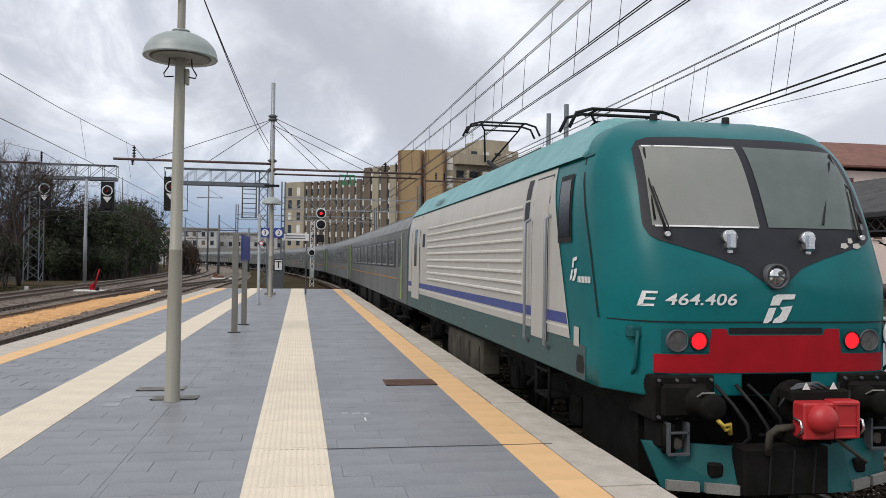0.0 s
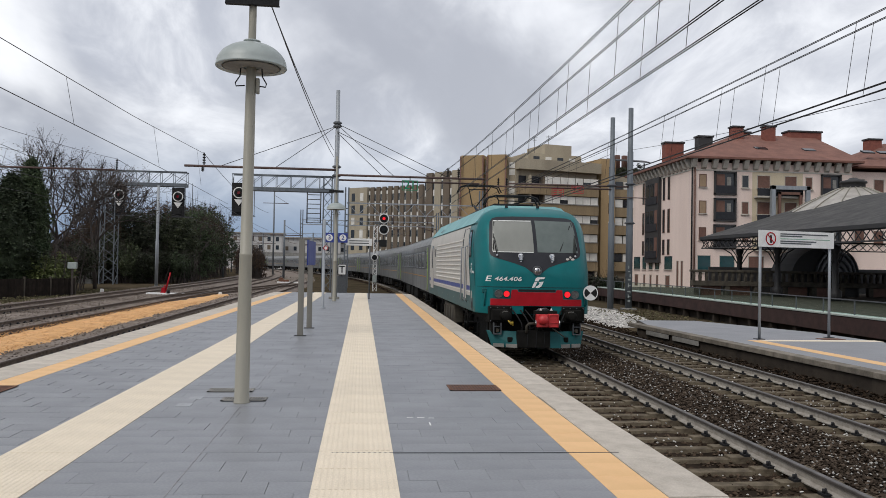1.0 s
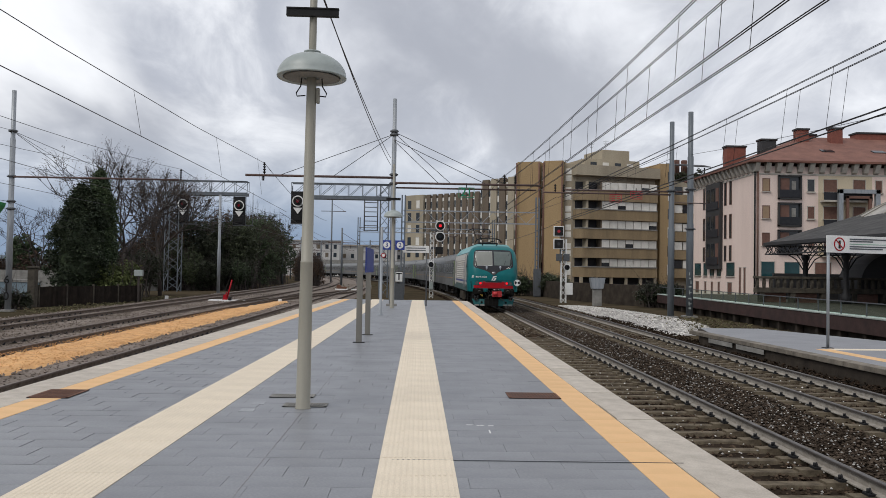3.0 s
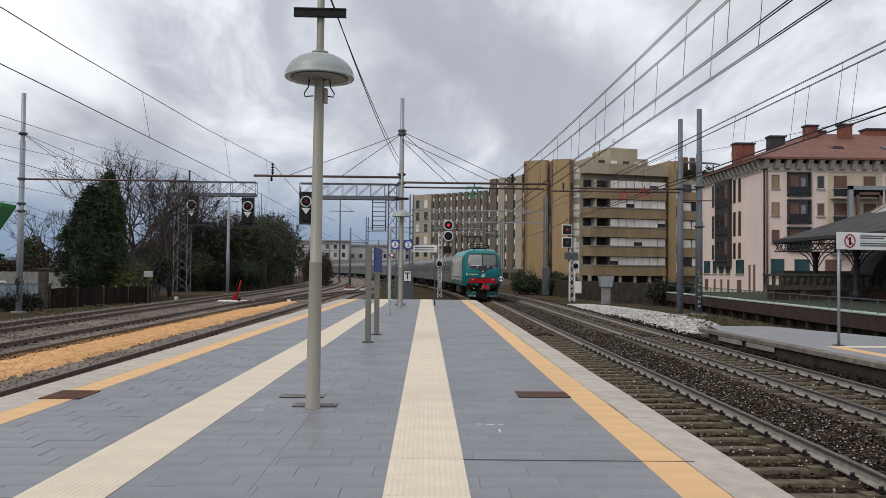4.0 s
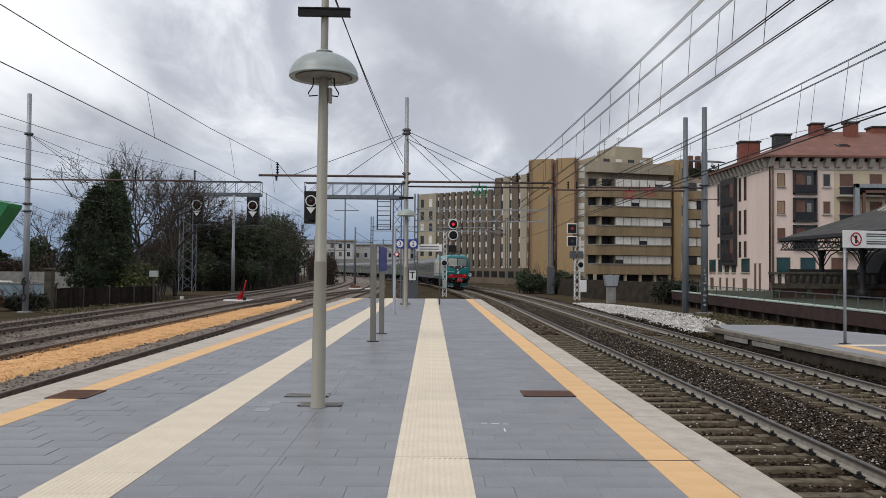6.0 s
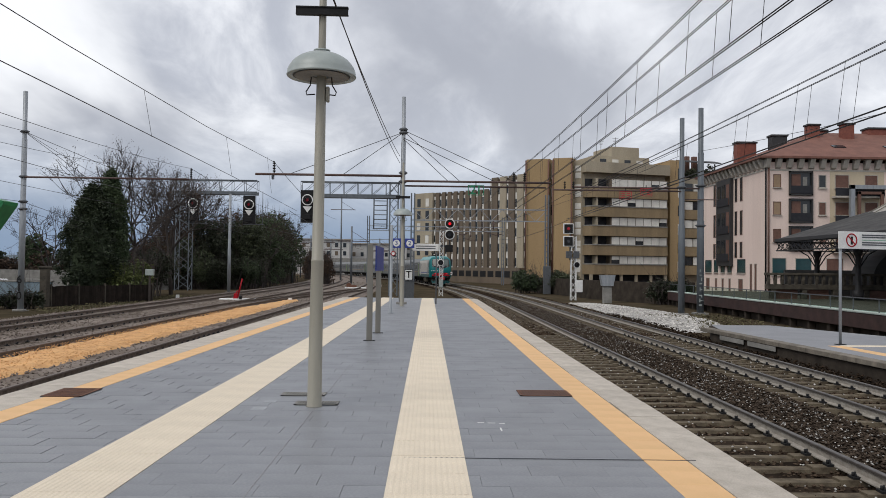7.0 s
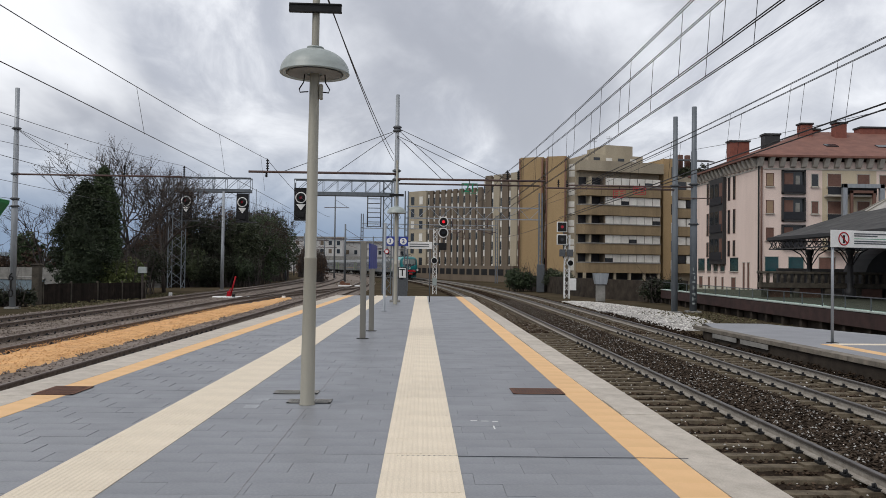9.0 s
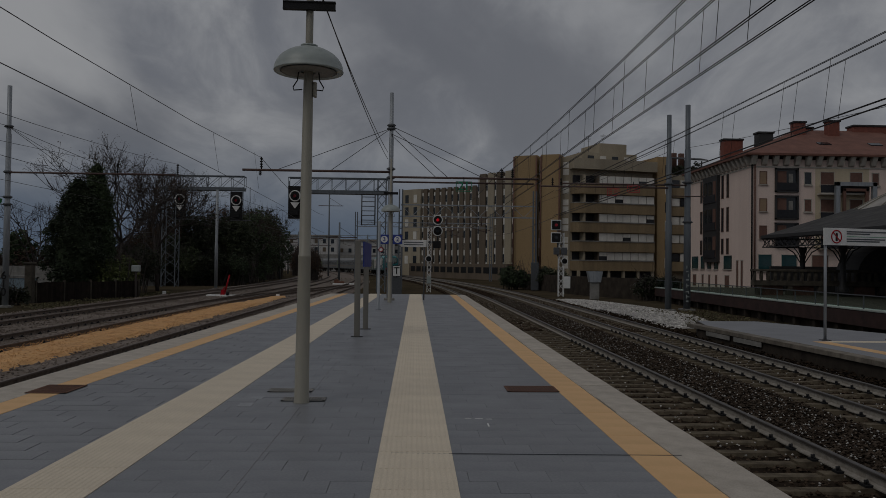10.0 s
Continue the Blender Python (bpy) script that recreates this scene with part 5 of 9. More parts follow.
def info_board():
    t = thing("notice_board", pose(0, 0, 0), "notice board with a blue panel between two grey posts", "notice board")
    for x, y in ((-1.30, 18.15), (-1.24, 20.3)):
        bm = bmesh.new()
        box(bm, x - 0.065, x + 0.065, y - 0.03, y + 0.03, 0.0, 2.17, 0.006)
        p = part("post", bm, M_POST, t, "grey-brown steel post")
        bm = bmesh.new()
        box(bm, x - 0.13, x + 0.13, y - 0.09, y + 0.09, 0.0, 0.012)
        part("foot_plate", bm, M_DARK, p)
    bm = bmesh.new()
    ax, ay, bx, by = -1.19, 18.2, -1.14, 20.2
    prism(bm, [(ax, ay), (ax + 0.03, ay), (bx + 0.03, by), (bx, by)], 1.58, 2.15, "z")
    p = part("panel", bm, M_BLUE, t, "blue notice panel")
    for k, (a, b) in enumerate(((1.95, 1.98), (1.86, 1.89), (1.77, 1.79), (1.70, 1.72))):
        bm = bmesh.new()
        prism(bm, [(ax - 0.004 + 0.01, ay + 0.3), (ax + 0.002, ay + 0.3), (bx - 0.008, by - 0.5), (bx - 0.002, by - 0.5)], a, b, "z")
        part("text_bar", bm, M_WHITE, p)


info_board()


def platform_number(x, y, z, digit, group):
    t = thing("platform_sign", pose(x, y, z), "blue square platform number sign with a white ring", "sign", group)
    bm = bmesh.new()
    box(bm, -0.215, 0.215, -0.02, 0.02, -0.215, 0.215, 0.006)
    part("panel", bm, M_BLUE, t)
    bm = bmesh.new()
    disc(bm, (0, 0), 0.155, -0.026, -0.02, 24)
    part("ring", bm, M_WHITE, t)
    letters(digit, 0.27, pose(0, -0.03, 0), M_BLUE, t, "digit", 0.003)
    bm = bmesh.new()
    box(bm, -0.34, 0.34, 0.02, 0.27, -0.02, 0.02)
    part("bracket", bm, M_GALV_D, t)


platform_number(-0.83, 36.45, 2.77, "2", "platform numbers")
platform_number(-1.43, 36.45, 2.77, "3", "platform numbers")


def slim_post():
    t = thing("signal_post", pose(-1.33, 29.2, 0), "slim blue-grey steel post with a small round sign", "post")
    bm = bmesh.new()
    lathe(bm, [(0, 0), (0.11, 0.0), (0.11, 0.02), (0.05, 0.03), (0.05, 3.2), (0.0, 3.21)], 12)
    part("post", bm, M_GALV, t)
    bm = bmesh.new()
    disc(bm, (0.07, 2.17), 0.085, -0.08, -0.06, 20)
    p = part("round_sign", bm, M_WHITE, t, "small round white sign")
    bm = bmesh.new()
    ring(bm, (0.07, 2.17), 0.085, 0.025, -0.09, -0.08)
    part("rim", bm, M_RED, p)
    bm = bmesh.new()
    box(bm, -0.06, 0.10, -0.062, -0.03, 2.15, 2.19)
    part("bracket", bm, M_GALV_D, t)


slim_post()


def departure_board():
    t = thing("hanging_board", pose(-0.55, 37.2, 2.45), "pale oblong station board on two posts", "sign board")
    bm = bmesh.new()
    box(bm, -0.15, 1.05, -0.06, 0.06, 0.0, 0.33, 0.01)
    b = part("panel", bm, M_WHITE, t)
    for z in (0.09, 0.2):
        bm = bmesh.new()
        box(bm, 0.0, 0.9, -0.066, -0.058, z, z + 0.04)
        part("text_bar", bm, M_GALV_D, b)
    for x in (0.95,):
        bm = bmesh.new()
        tube(bm, (x, 0, -2.45), (x, 0, 0.02), 0.03, n=8)
        part("post", bm, M_GALV_D, t)


departure_board()


def letter_sign():
    t = thing("track_end_sign", pose(-1.45, 62, -0.90), "grey cabinet with a black-edged white sign bearing a T", "sign")
    bm = bmesh.new()
    box(bm, -0.40, 0.40, -0.15, 0.25, 0.0, 1.55, 0.02)
    part("cabinet", bm, M_GALV_D, t)
    bm = bmesh.new()
    box(bm, -0.32, 0.32, -0.22, -0.19, 1.60, 2.45, 0.01)
    p = part("panel", bm, M_BLACK, t)
    bm = bmesh.new()
    box(bm, -0.27, 0.27, -0.225, -0.21, 1.65, 2.40)
    part("face", bm, M_WHITE, p)
    letters("T", 0.75, pose(0, -0.232, 2.02), M_BLACK, t, "letter", 0.004)
    bm = bmesh.new()
    tube(bm, (0, -0.15, 1.5), (0, -0.15, 2.5), 0.04, n=8)
    part("post", bm, M_GALV_D, t)


letter_sign()

# ---- masts, portals and signals ----


def lattice(bm, p, q, w, step, r=0.03, brace=0.02):
    """A square lattice column or beam from p to q."""
    p, q = Vector(p), Vector(q)
    d = (q - p).normalized()
    a = (Vector((0, 0, 1)) if abs(d.z) < 0.5 else Vector((1, 0, 0)))
    b = d.cross(a).normalized()
    a = b.cross(d)
    cs = [(a * i + b * j) * w / 2 for i, j in ((-1, -1), (1, -1), (1, 1), (-1, 1))]
    for c in cs:
        tube(bm, p + c, q + c, r, n=4)
    n = max(1, int((q - p).length / step))
    for k in range(n):
        u, v = p.lerp(q, k / n), p.lerp(q, (k + 1) / n)
        for i in range(4):
            j = (i + 1) % 4
            if k % 2:
                i, j = j, i
            tube(bm, u + cs[i], v + cs[j], brace, n=4, caps=False)
    return bm


def mast(x, y, z0, top, r, label="tall galvanised catenary mast", flange=(), material=M_GALV):
    t = thing("catenary_mast", pose(x, y, z0), label, "mast", "catenary masts")
    bm = bmesh.new()
    h = top - z0
    lathe(bm, [(0, 0), (r, 0), (r, h * 0.45), (r * 0.86, h * 0.455), (r * 0.86, h * 0.78), (r * 0.72, h * 0.785), (r * 0.72, h), (0, h)], 14)
    part("pole", bm, material, t)
    bm = bmesh.new()
    box(bm, -r * 1.9, r * 1.9, -r * 1.9, r * 1.9, -0.3, 0.10, 0.02)
    part("foundation", bm, M_CONC, t)
    for z in flange:
        bm = bmesh.new()
        tube(bm, (0, 0, z - z0 - 0.06), (0, 0, z - z0 + 0.06), r * 1.25, n=14)
        box(bm, -r * 1.6, r * 1.6, -0.03, 0.03, z - z0 - 0.03, z - z0 + 0.03)
        part("collar", bm, M_GALV_D, t)
    return t


def arm(t, m0, x0, x1, y, z, r, ties=(), hang=()):
    """A pipe arm on a mast t at m0, with tie wires and hanging insulators; places in the world."""
    o = Vector(m0)
    bm = bmesh.new()
    tube(bm, Vector((x0, y, z)) - o, Vector((x1, y, z)) - o, r, n=8)
    a = part("arm", bm, M_PIPE, t, "rust-brown pipe arm")
    for zt, xt in ties:
        bm = bmesh.new()
        tube(bm, Vector((m0[0], y, zt)) - o, Vector((xt, y, z)) - o, 0.014, n=5)
        part("tie", bm, M_WIRE, a)
    for x, dz in hang:
        bm = bmesh.new()
        tube(bm, Vector((x, y, z)) - o, Vector((x, y, z + dz)) - o, 0.03, n=6)
        for k in range(4):
            tube(bm, Vector((x, y, z + dz * (0.2 + 0.2 * k))) - o, Vector((x, y, z + dz * (0.28 + 0.2 * k))) - o, 0.07, n=8)
        part("insulator", bm, M_DARK, a)


m = mast(-1.18, 36.7, 0.0, 9.5, 0.125, "galvanised catenary mast standing at the platform's end", (6.0, 7.85, 8.0, 5.6))
arm(m, (-1.18, 36.7, 0), -1.18, -7.9, 36.6, 5.85, 0.055, ((7.85, -6.4), (7.85, -3.95)), ((-7.05, 0.6), (-7.1, -0.25)))
arm(m, (-1.18, 36.7, 0), -1.18, 5.6, 36.6, 5.62, 0.05, ((7.95, 4.0), (7.9, 1.45), (7.6, 3.1), (7.55, 0.9)), ((3.9, 0.45), (4.4, 0.45)))
arm(m, (-1.18, 36.7, 0), -1.18, 5.4, 36.8, 5.42, 0.04, (), ())
m = mast(14.95, 47.0, -0.92, 10.7, 0.19, "tall grey catenary mast beside the main tracks", (6.6,), M_MAST)
arm(m, (14.95, 47.0, -0.92), 14.95, 7.3, 46.9, 6.35, 0.05, ((8.9, 9.5),), ((8.0, 0.5), (8.5, 0.5)))
m = mast(16.38, 47.9, -0.92, 11.5, 0.21, "tall grey catenary mast beside the main tracks", (6.8, 4.4), M_MAST)
for z, h, a, w in ((0.5, 0.10, -0.02, 0.15), (0.72, 0.22, -0.06, 0.06), (0.80, 0.05, 0.02, 0.14), (1.02, 0.16, 0.05, 0.05), (1.10, 0.06, -0.03, 0.17), (1.38, 0.24, -0.05, 0.05),
                   (1.46, 0.05, 0.01, 0.13), (1.80, 0.08, -0.01, 0.16), (2.0, 0.20, 0.04, 0.05), (2.32, 0.06, -0.02, 0.12), (2.52, 0.18, -0.05, 0.05)):
    bm = bmesh.new()
    box(bm, a - w / 2, a + w / 2, -0.216, -0.205, z, z + h, 0, pose(0, 0, 0, 0, 0, -8))
    part("scribble_bar", bm, M_HAT, m, "pale scribbled paint")
arm(m, (16.38, 47.9, -0.92), 16.38, 8.6, 47.8, 6.62, 0.05, (), ())
arm(m, (16.38, 47.9, -0.92), 15.35, 17.4, 47.7, 5.95, 0.03, (), ())
m = mast(-21.95, 43.8, -0.92, 11.0, 0.16, "galvanised catenary mast by the fence with black painted figures", (8.8, 6.35, 5.0, 4.6))
arm(m, (-21.95, 43.8, -0.92), -21.95, -13.0, 43.7, 6.32, 0.05, ((8.8, -15.9), (8.8, -18.5)), ((-16.1, 0.6), (-12.9, 0.6)))
for k, d in enumerate("610"):
    letters(d, 0.60, pose(-21.97, 43.62, 0.77 - 0.44 * k), M_BLACK, m, "painted_figure", 0.004).location = (21.95, -43.8, 0.92)
mast(-18.85, 76.6, -0.92, 8.5, 0.16, "grey catenary mast in front of the ivy")


def flags():
    for x, y, z, txt, c, label in ((2.15, 36.4, 5.22, "21", (0.0, 0.20, 0.09), "green open-work track number sign"), (11.55, 46.7, 6.05, "", (0.5, 0.03, 0.04), "red open-work track sign"),
                                   (12.75, 46.7, 6.25, "", (0.5, 0.03, 0.04), "red open-work track sign")):
        mt = mat("sign_paint", c, rough=0.5, bump=0)
        t = thing("track_sign", pose(x, y, z), label, "sign", "track signs on the arms")
        bm = bmesh.new()
        for a in ((-0.36, 0.36, 0.20, 0.23), (-0.36, 0.36, -0.23, -0.20), (-0.36, -0.33, -0.23, 0.23), (0.33, 0.36, -0.23, 0.23)):
            box(bm, a[0], a[1], -0.012, 0.012, a[2], a[3])
        part("frame", bm, mt, t)
        if txt:
            letters(txt, 0.54, pose(0, 0, 0), mt, t, "digits", 0.01)
        else:
            for s in (-0.16, 0.16):
                for zz in (-0.12, 0.0, 0.12):
                    bm = bmesh.new()
                    box(bm, s - 0.10, s + 0.10, -0.01, 0.01, zz - 0.025, zz + 0.025)
                    part("bar", bm, mt, t)
        bm = bmesh.new()
        box(bm, -0.02, 0.02, -0.01, 0.01, 0.2, 0.42)
        part("hanger", bm, M_DARK, t)


flags()


def lens_head(t, x, y, z, r, material, label):
    """A round signal head: white rim, black target and lens."""
    bm = bmesh.new()
    disc(bm, (x, z), r, y, y + 0.12, 28)
    h = part("signal_head", bm, M_BLACK, t, label)
    bm = bmesh.new()
    ring(bm, (x, z), r * 1.02, r * 0.20, y - 0.03, y + 0.02, 28)
    part("white_rim", bm, M_WHITE, h)
    bm = bmesh.new()
    disc(bm, (x, z), r * 0.30, y - 0.05, y, 16)
    part("lens", bm, material, h)
    bm = bmesh.new()
    lathe(bm, [(r * 0.34, 0.0), (r * 0.34, 0.35), (r * 0.36, 0.35), (r * 0.36, 0.0)], 16, pose(x, y - 0.02, z, 90, 0, 0))
    part("hood", bm, M_BLACK, h)


def round_signal():
    t = thing("railway_signal", pose(1.25, 74.3, -0.92), "signal with two round targets on a white lattice post, red lit", "signal", "railway signals")
    bm = bmesh.new()
    lattice(bm, (0, 0, 0), (0, 0, 6.0), 0.34, 0.45, 0.035, 0.025)
    part("lattice_post", bm, M_WHITE, t, "white lattice post")
    bm = bmesh.new()
    box(bm, -0.1, 0.75, -0.1, 0.1, 4.55, 4.75)
    box(bm, -0.1, 0.75, -0.1, 0.1, 6.2, 6.35)
    tube(bm, (0.75, 0, 4.5), (0.75, 0, 7.2), 0.05, n=8)
    part("bracket", bm, M_GALV_D, t)
    lens_head(t, 0.75, -0.3, 6.70, 0.46, M_RED_GLOW, "round target with a red light")
    lens_head(t, 0.75, -0.3, 5.68, 0.46, M_LENS, "dark round target")
    bm = bmesh.new()
    box(bm, 0.35, 1.05, -0.35, 0.05, 4.10, 4.75, 0.03)
    part("indicator_box", bm, M_BLACK, t)
    bm = bmesh.new()
    box(bm, -0.20, 0.20, -0.40, 0.0, 0.8, 1.5, 0.03)
    part("relay_box", bm, M_HAT, t)
    lens_head(t, -0.05, -0.3, 3.1, 0.30, M_LENS, "small dwarf target")


round_signal()


def square_signal():
    t = thing("railway_signal", pose(12.35, 67.8, -0.92), "signal with two square targets on a pale lattice post, red lit", "signal", "railway signals")
    bm = bmesh.new()
    lattice(bm, (0, 0, 0), (0, 0, 5.4), 0.42, 0.5, 0.04, 0.028)
    part("lattice_post", bm, M_WHITE, t, "pale lattice post")
    for z, ml, lb in ((6.05, M_RED_DIM, "square target with a red light"), (4.98, M_LENS, "dark square target")):
        bm = bmesh.new()
        box(bm, -0.92, -0.06, -0.32, -0.15, z - 0.44, z + 0.44, 0.02)
        h = part("signal_head", bm, M_WHITE, t, lb)
        bm = bmesh.new()
        box(bm, -0.85, -0.13, -0.34, -0.31, z - 0.37, z + 0.37)
        part("target", bm, M_BLACK, h)
        bm = bmesh.new()
        disc(bm, (-0.49, z), 0.13, -0.37, -0.33)
        part("lens", bm, ml, h)
    bm = bmesh.new()
    tube(bm, (-0.3, 0, 3.4), (-0.3, 0, 6.5), 0.05, n=8)
    box(bm, -0.3, 0.1, -0.05, 0.05, 4.4, 4.5)
    part("bracket", bm, M_GALV_D, t)
    for x in (-0.42, 0.22):
        bm = bmesh.new()
        box(bm, x - 0.24, x + 0.24, -0.3, 0, 3.55, 4.15, 0.02)
        part("number_box", bm, M_GALV_D, t)
    bm = bmesh.new()
    box(bm, 0.2, 0.75, -0.35, 0, 0.7, 1.7, 0.02)
    part("relay_box", bm, M_WHITE, t)
    lens_head(t, 0.25, -0.3, 3.0, 0.28, M_LENS, "small dwarf target")


square_signal()


def gantry_signal(t, x, y, z):
    lens_head(t, x, y, z, 0.50, M_RED_DIM, "round target with a dim red light")
    bm = bmesh.new()
    prism(bm, [(x - 0.42, z - 0.58), (x + 0.42, z - 0.58), (x, z - 1.15)], y + 0.02, y + 0.06, "y")
    part("white_wedge", bm, M_WHITE, t, "white triangular plate")
    bm = bmesh.new()
    box(bm, x - 0.62, x + 0.62, y + 0.1, y + 0.16, z - 2.0, z + 0.9)
    box(bm, x - 0.3, x + 0.3, y - 0.02, y + 0.1, z - 1.75, z - 1.3, 0.02)
    part("back_plate", bm, M_DARK, t, "black signal back plate")
    for s in (-0.6, 0.6, 1.3):
        bm = bmesh.new()
        tube(bm, (x + s, y + 0.5, z - 2.0), (x + s, y + 0.5, z + 1.4), 0.03, n=5)
        part("cage_post", bm, M_GALV_D, t)
    bm = bmesh.new()
    box(bm, x - 0.62, x + 1.35, y + 0.1, y + 0.9, z - 2.05, z - 1.98)
    part("cage_floor", bm, M_GALV_D, t)


def gantry(x0, x1, y, z0, z1, columns, signals, label):
    t = thing("signal_gantry", pose(0, 0, 0), label, "gantry", "signal gantries over the tracks")
    for cx, cy, w in columns:
        bm = bmesh.new()
        lattice(bm, (cx, cy, -0.92), (cx, cy, z1), w, 0.9, 0.06, 0.035)
        part("column", bm, M_MAST, t, "grey lattice column")
    bm = bmesh.new()
    for dy in (-0.45, 0.45):
        for z in (z0, z1):
            tube(bm, (x0, y + dy, z), (x1, y + dy, z), 0.055, n=6)
        n = int(abs(x1 - x0) / 1.25)
        for k in range(n + 1):
            a = x0 + (x1 - x0) * k / n
            tube(bm, (a, y + dy, z0), (a, y + dy, z1), 0.03, n=4)
            if k < n:
                b = x0 + (x1 - x0) * (k + 1) / n
                tube(bm, (a, y + dy, z0), (b, y + dy, z1), 0.03, n=4)
    part("truss", bm, M_MAST, t, "grey lattice beam with handrails")
    bm = bmesh.new()
    box(bm, min(x0, x1), max(x0, x1), y - 0.5, y + 0.5, z0 - 0.28, z0 - 0.03)
    part("walkway", bm, M_MAST, t)
    for sx, sz in signals:
        gantry_signal(t, sx, y - 0.7, sz)
    return t


gantry(-26.6, -17.6, 83, 9.25, 10.45, ((-25.1, 83, 1.35),), ((-24.05, 8.0), (-18.35, 7.95)), "grey lattice signal gantry with two round red signals")
g2 = gantry(-11.6, -2.6, 73.4, 8.25, 9.4, ((-3.15, 73.4, 0.75),), ((-10.95, 7.7),), "grey lattice signal gantry with a hanging ladder cage")
bm = bmesh.new()
for x in (-4.95, -3.75):
    tube(bm, (x, 73.0, 5.15), (x, 73.0, 8.2), 0.06, n=6)
ladder = part("ladder", bm, M_GALV_D, g2, "hanging ladder cage")
for k in range(8):
    bm = bmesh.new()
    tube(bm, (-4.95, 73.0, 5.2 + k * 0.42), (-3.75, 73.0, 5.2 + k * 0.42), 0.04, n=5)
    part("rung", bm, M_GALV_D, ladder)


def portal(y, x0, x1, z, depth, base=-0.92, label="steel lattice portal carrying the overhead wires", arms=(3.2, 6.8)):
    t = thing("catenary_portal", pose(0, 0, 0), label, "portal", "catenary portals")
    for x in (x0, x1):
        bm = bmesh.new()
        for s in (-0.16, 0.16):
            box(bm, x + s - 0.07, x + s + 0.07, y - 0.10, y + 0.10, base, z + depth + 1.6)
        for k in range(14):
            u = base + (z + depth - base) * k / 14
            box(bm, x - 0.16, x + 0.16, y - 0.03, y + 0.03, u, u + 0.09)
        part("upright", bm, M_MAST, t)
    bm = bmesh.new()
    for zz in (z, z + depth):
        box(bm, x0, x1, y - 0.06, y + 0.06, zz - 0.06, zz + 0.06)
    n = int((x1 - x0) / 1.1)
    for k in range(n):
        a, b = x0 + (x1 - x0) * k / n, x0 + (x1 - x0) * (k + 1) / n
        tube(bm, (a, y, z if k % 2 else z + depth), (b, y, z + depth if k % 2 else z), 0.035, n=4)
    part("beam", bm, M_GALV, t, "pale galvanised lattice beam")
    for x in arms:
        bm = bmesh.new()
        pipe(bm, [(x - 1.1, y - 0.1, z), (x - 1.1, y - 0.1, z - 1.1), (x + 0.3, y - 0.1, z - 1.5), (x + 0.9, y - 0.1, z - 1.35)], 0.04, 6)
        tube(bm, (x, y - 0.1, z), (x, y - 0.1, z - 0.9), 0.06, n=6)
        part("registration_arm", bm, M_PIPE, t)


portal(83.5, -1.6, 12.4, 6.65, 1.2)
portal(128, -9.5, 12.0, 7.6, 0.7)
portal(190, -36.0, -1.0, 7.4, 0.9, arms=(-24, -16))
bm = bmesh.new()
box(bm, 12.02, 12.78, 82.9, 83.35, -0.9, 2.0, 0.03)
tagged(part("relay_cabinet", bm, M_GALV_D), "grey steel cabinet at the portal's foot", "cabinet")


def far_masts():
    for x, y, h in ((-11.2, 118, 8.6), (-16.2, 150, 15.5), (-21.5, 128, 8.5), (-18.5, 138, 9.0), (-24.0, 165, 9.0), (-30, 190, 9.0), (-20.5, 170, 8.5), (-9.0, 150, 8.0), (-13, 210, 9.0)):
        t = thing("catenary_mast", pose(x, y, -0.92), "distant grey catenary mast with a side arm", "mast", "distant catenary masts")
        bm = bmesh.new()
        tube(bm, (0, 0, 0), (0, 0, h), 0.17, 0.12, 8)
        part("pole", bm, M_MAST, t)
        bm = bmesh.new()
        tube(bm, (-2.0, 0, h - 2.2), (2.6, 0, h - 2.2), 0.06, n=6)
        tube(bm, (0, 0, h - 0.7), (2.4, 0, h - 2.2), 0.03, n=5)
        part("arm", bm, M_PIPE, t)


far_masts()

# ---- overhead wires ----


def sagging(p, q, sag, n=10):
    p, q = Vector(p), Vector(q)
    return [p.lerp(q, i / n) - Vector((0, 0, 4 * sag * (i / n) * (1 - i / n))) for i in range(n + 1)]


def wire(t, pts, r, name):
    return part(name, pipe(bmesh.new(), pts, r, 5), M_WIRE, t)


def overhead_line(zlow, cat, con, mast_y, beyond, drop, label):
    """Paired catenary and contact wires: cat and con are the x of each; heights are given at the mast and mid span."""
    t = thing("overhead_line", pose(0, 0, 0), label, "overhead wire", "overhead lines")
    ztop, zc = 6.05, 4.62
    for xa in cat:
        for e in (-0.02, 0.02):
            pts = [Vector((xa + e, mast_y - u, ztop - (ztop - zlow) * (1 - (1 - min(u, 26) / 26) ** 2))) for u in range(0, 54, 3)]
            wire(t, pts, 0.008, "catenary_wire")
    for xa in con:
        for e in (-0.022, 0.022):
            wire(t, [(xa + e, mast_y, zc), (xa + e, -15, zc)], 0.0085, "contact_wire")
    for xa, xb in zip(cat, con):
        for k, y in enumerate(drop):
            u = min(mast_y - y, 26)
            zt = ztop - (ztop - zlow) * (1 - (1 - u / 26) ** 2)
            wire(t, [(xa, y, zt), (xb, y + 0.2, zc)], 0.005, "dropper")
    for (x1, y1, z1), (x2, y2, z2) in beyond:
        wire(t, sagging((x1, y1, z1), (x2, y2, z2), 0.35), 0.014, "far_wire")
    return t


drops = (4.5, 7.3, 10.2, 12.0, 15.0, 17.5, 20.5, 24, 27.5, 31)
tr = [on_track(83.5)[0], on_track(128)[0]]
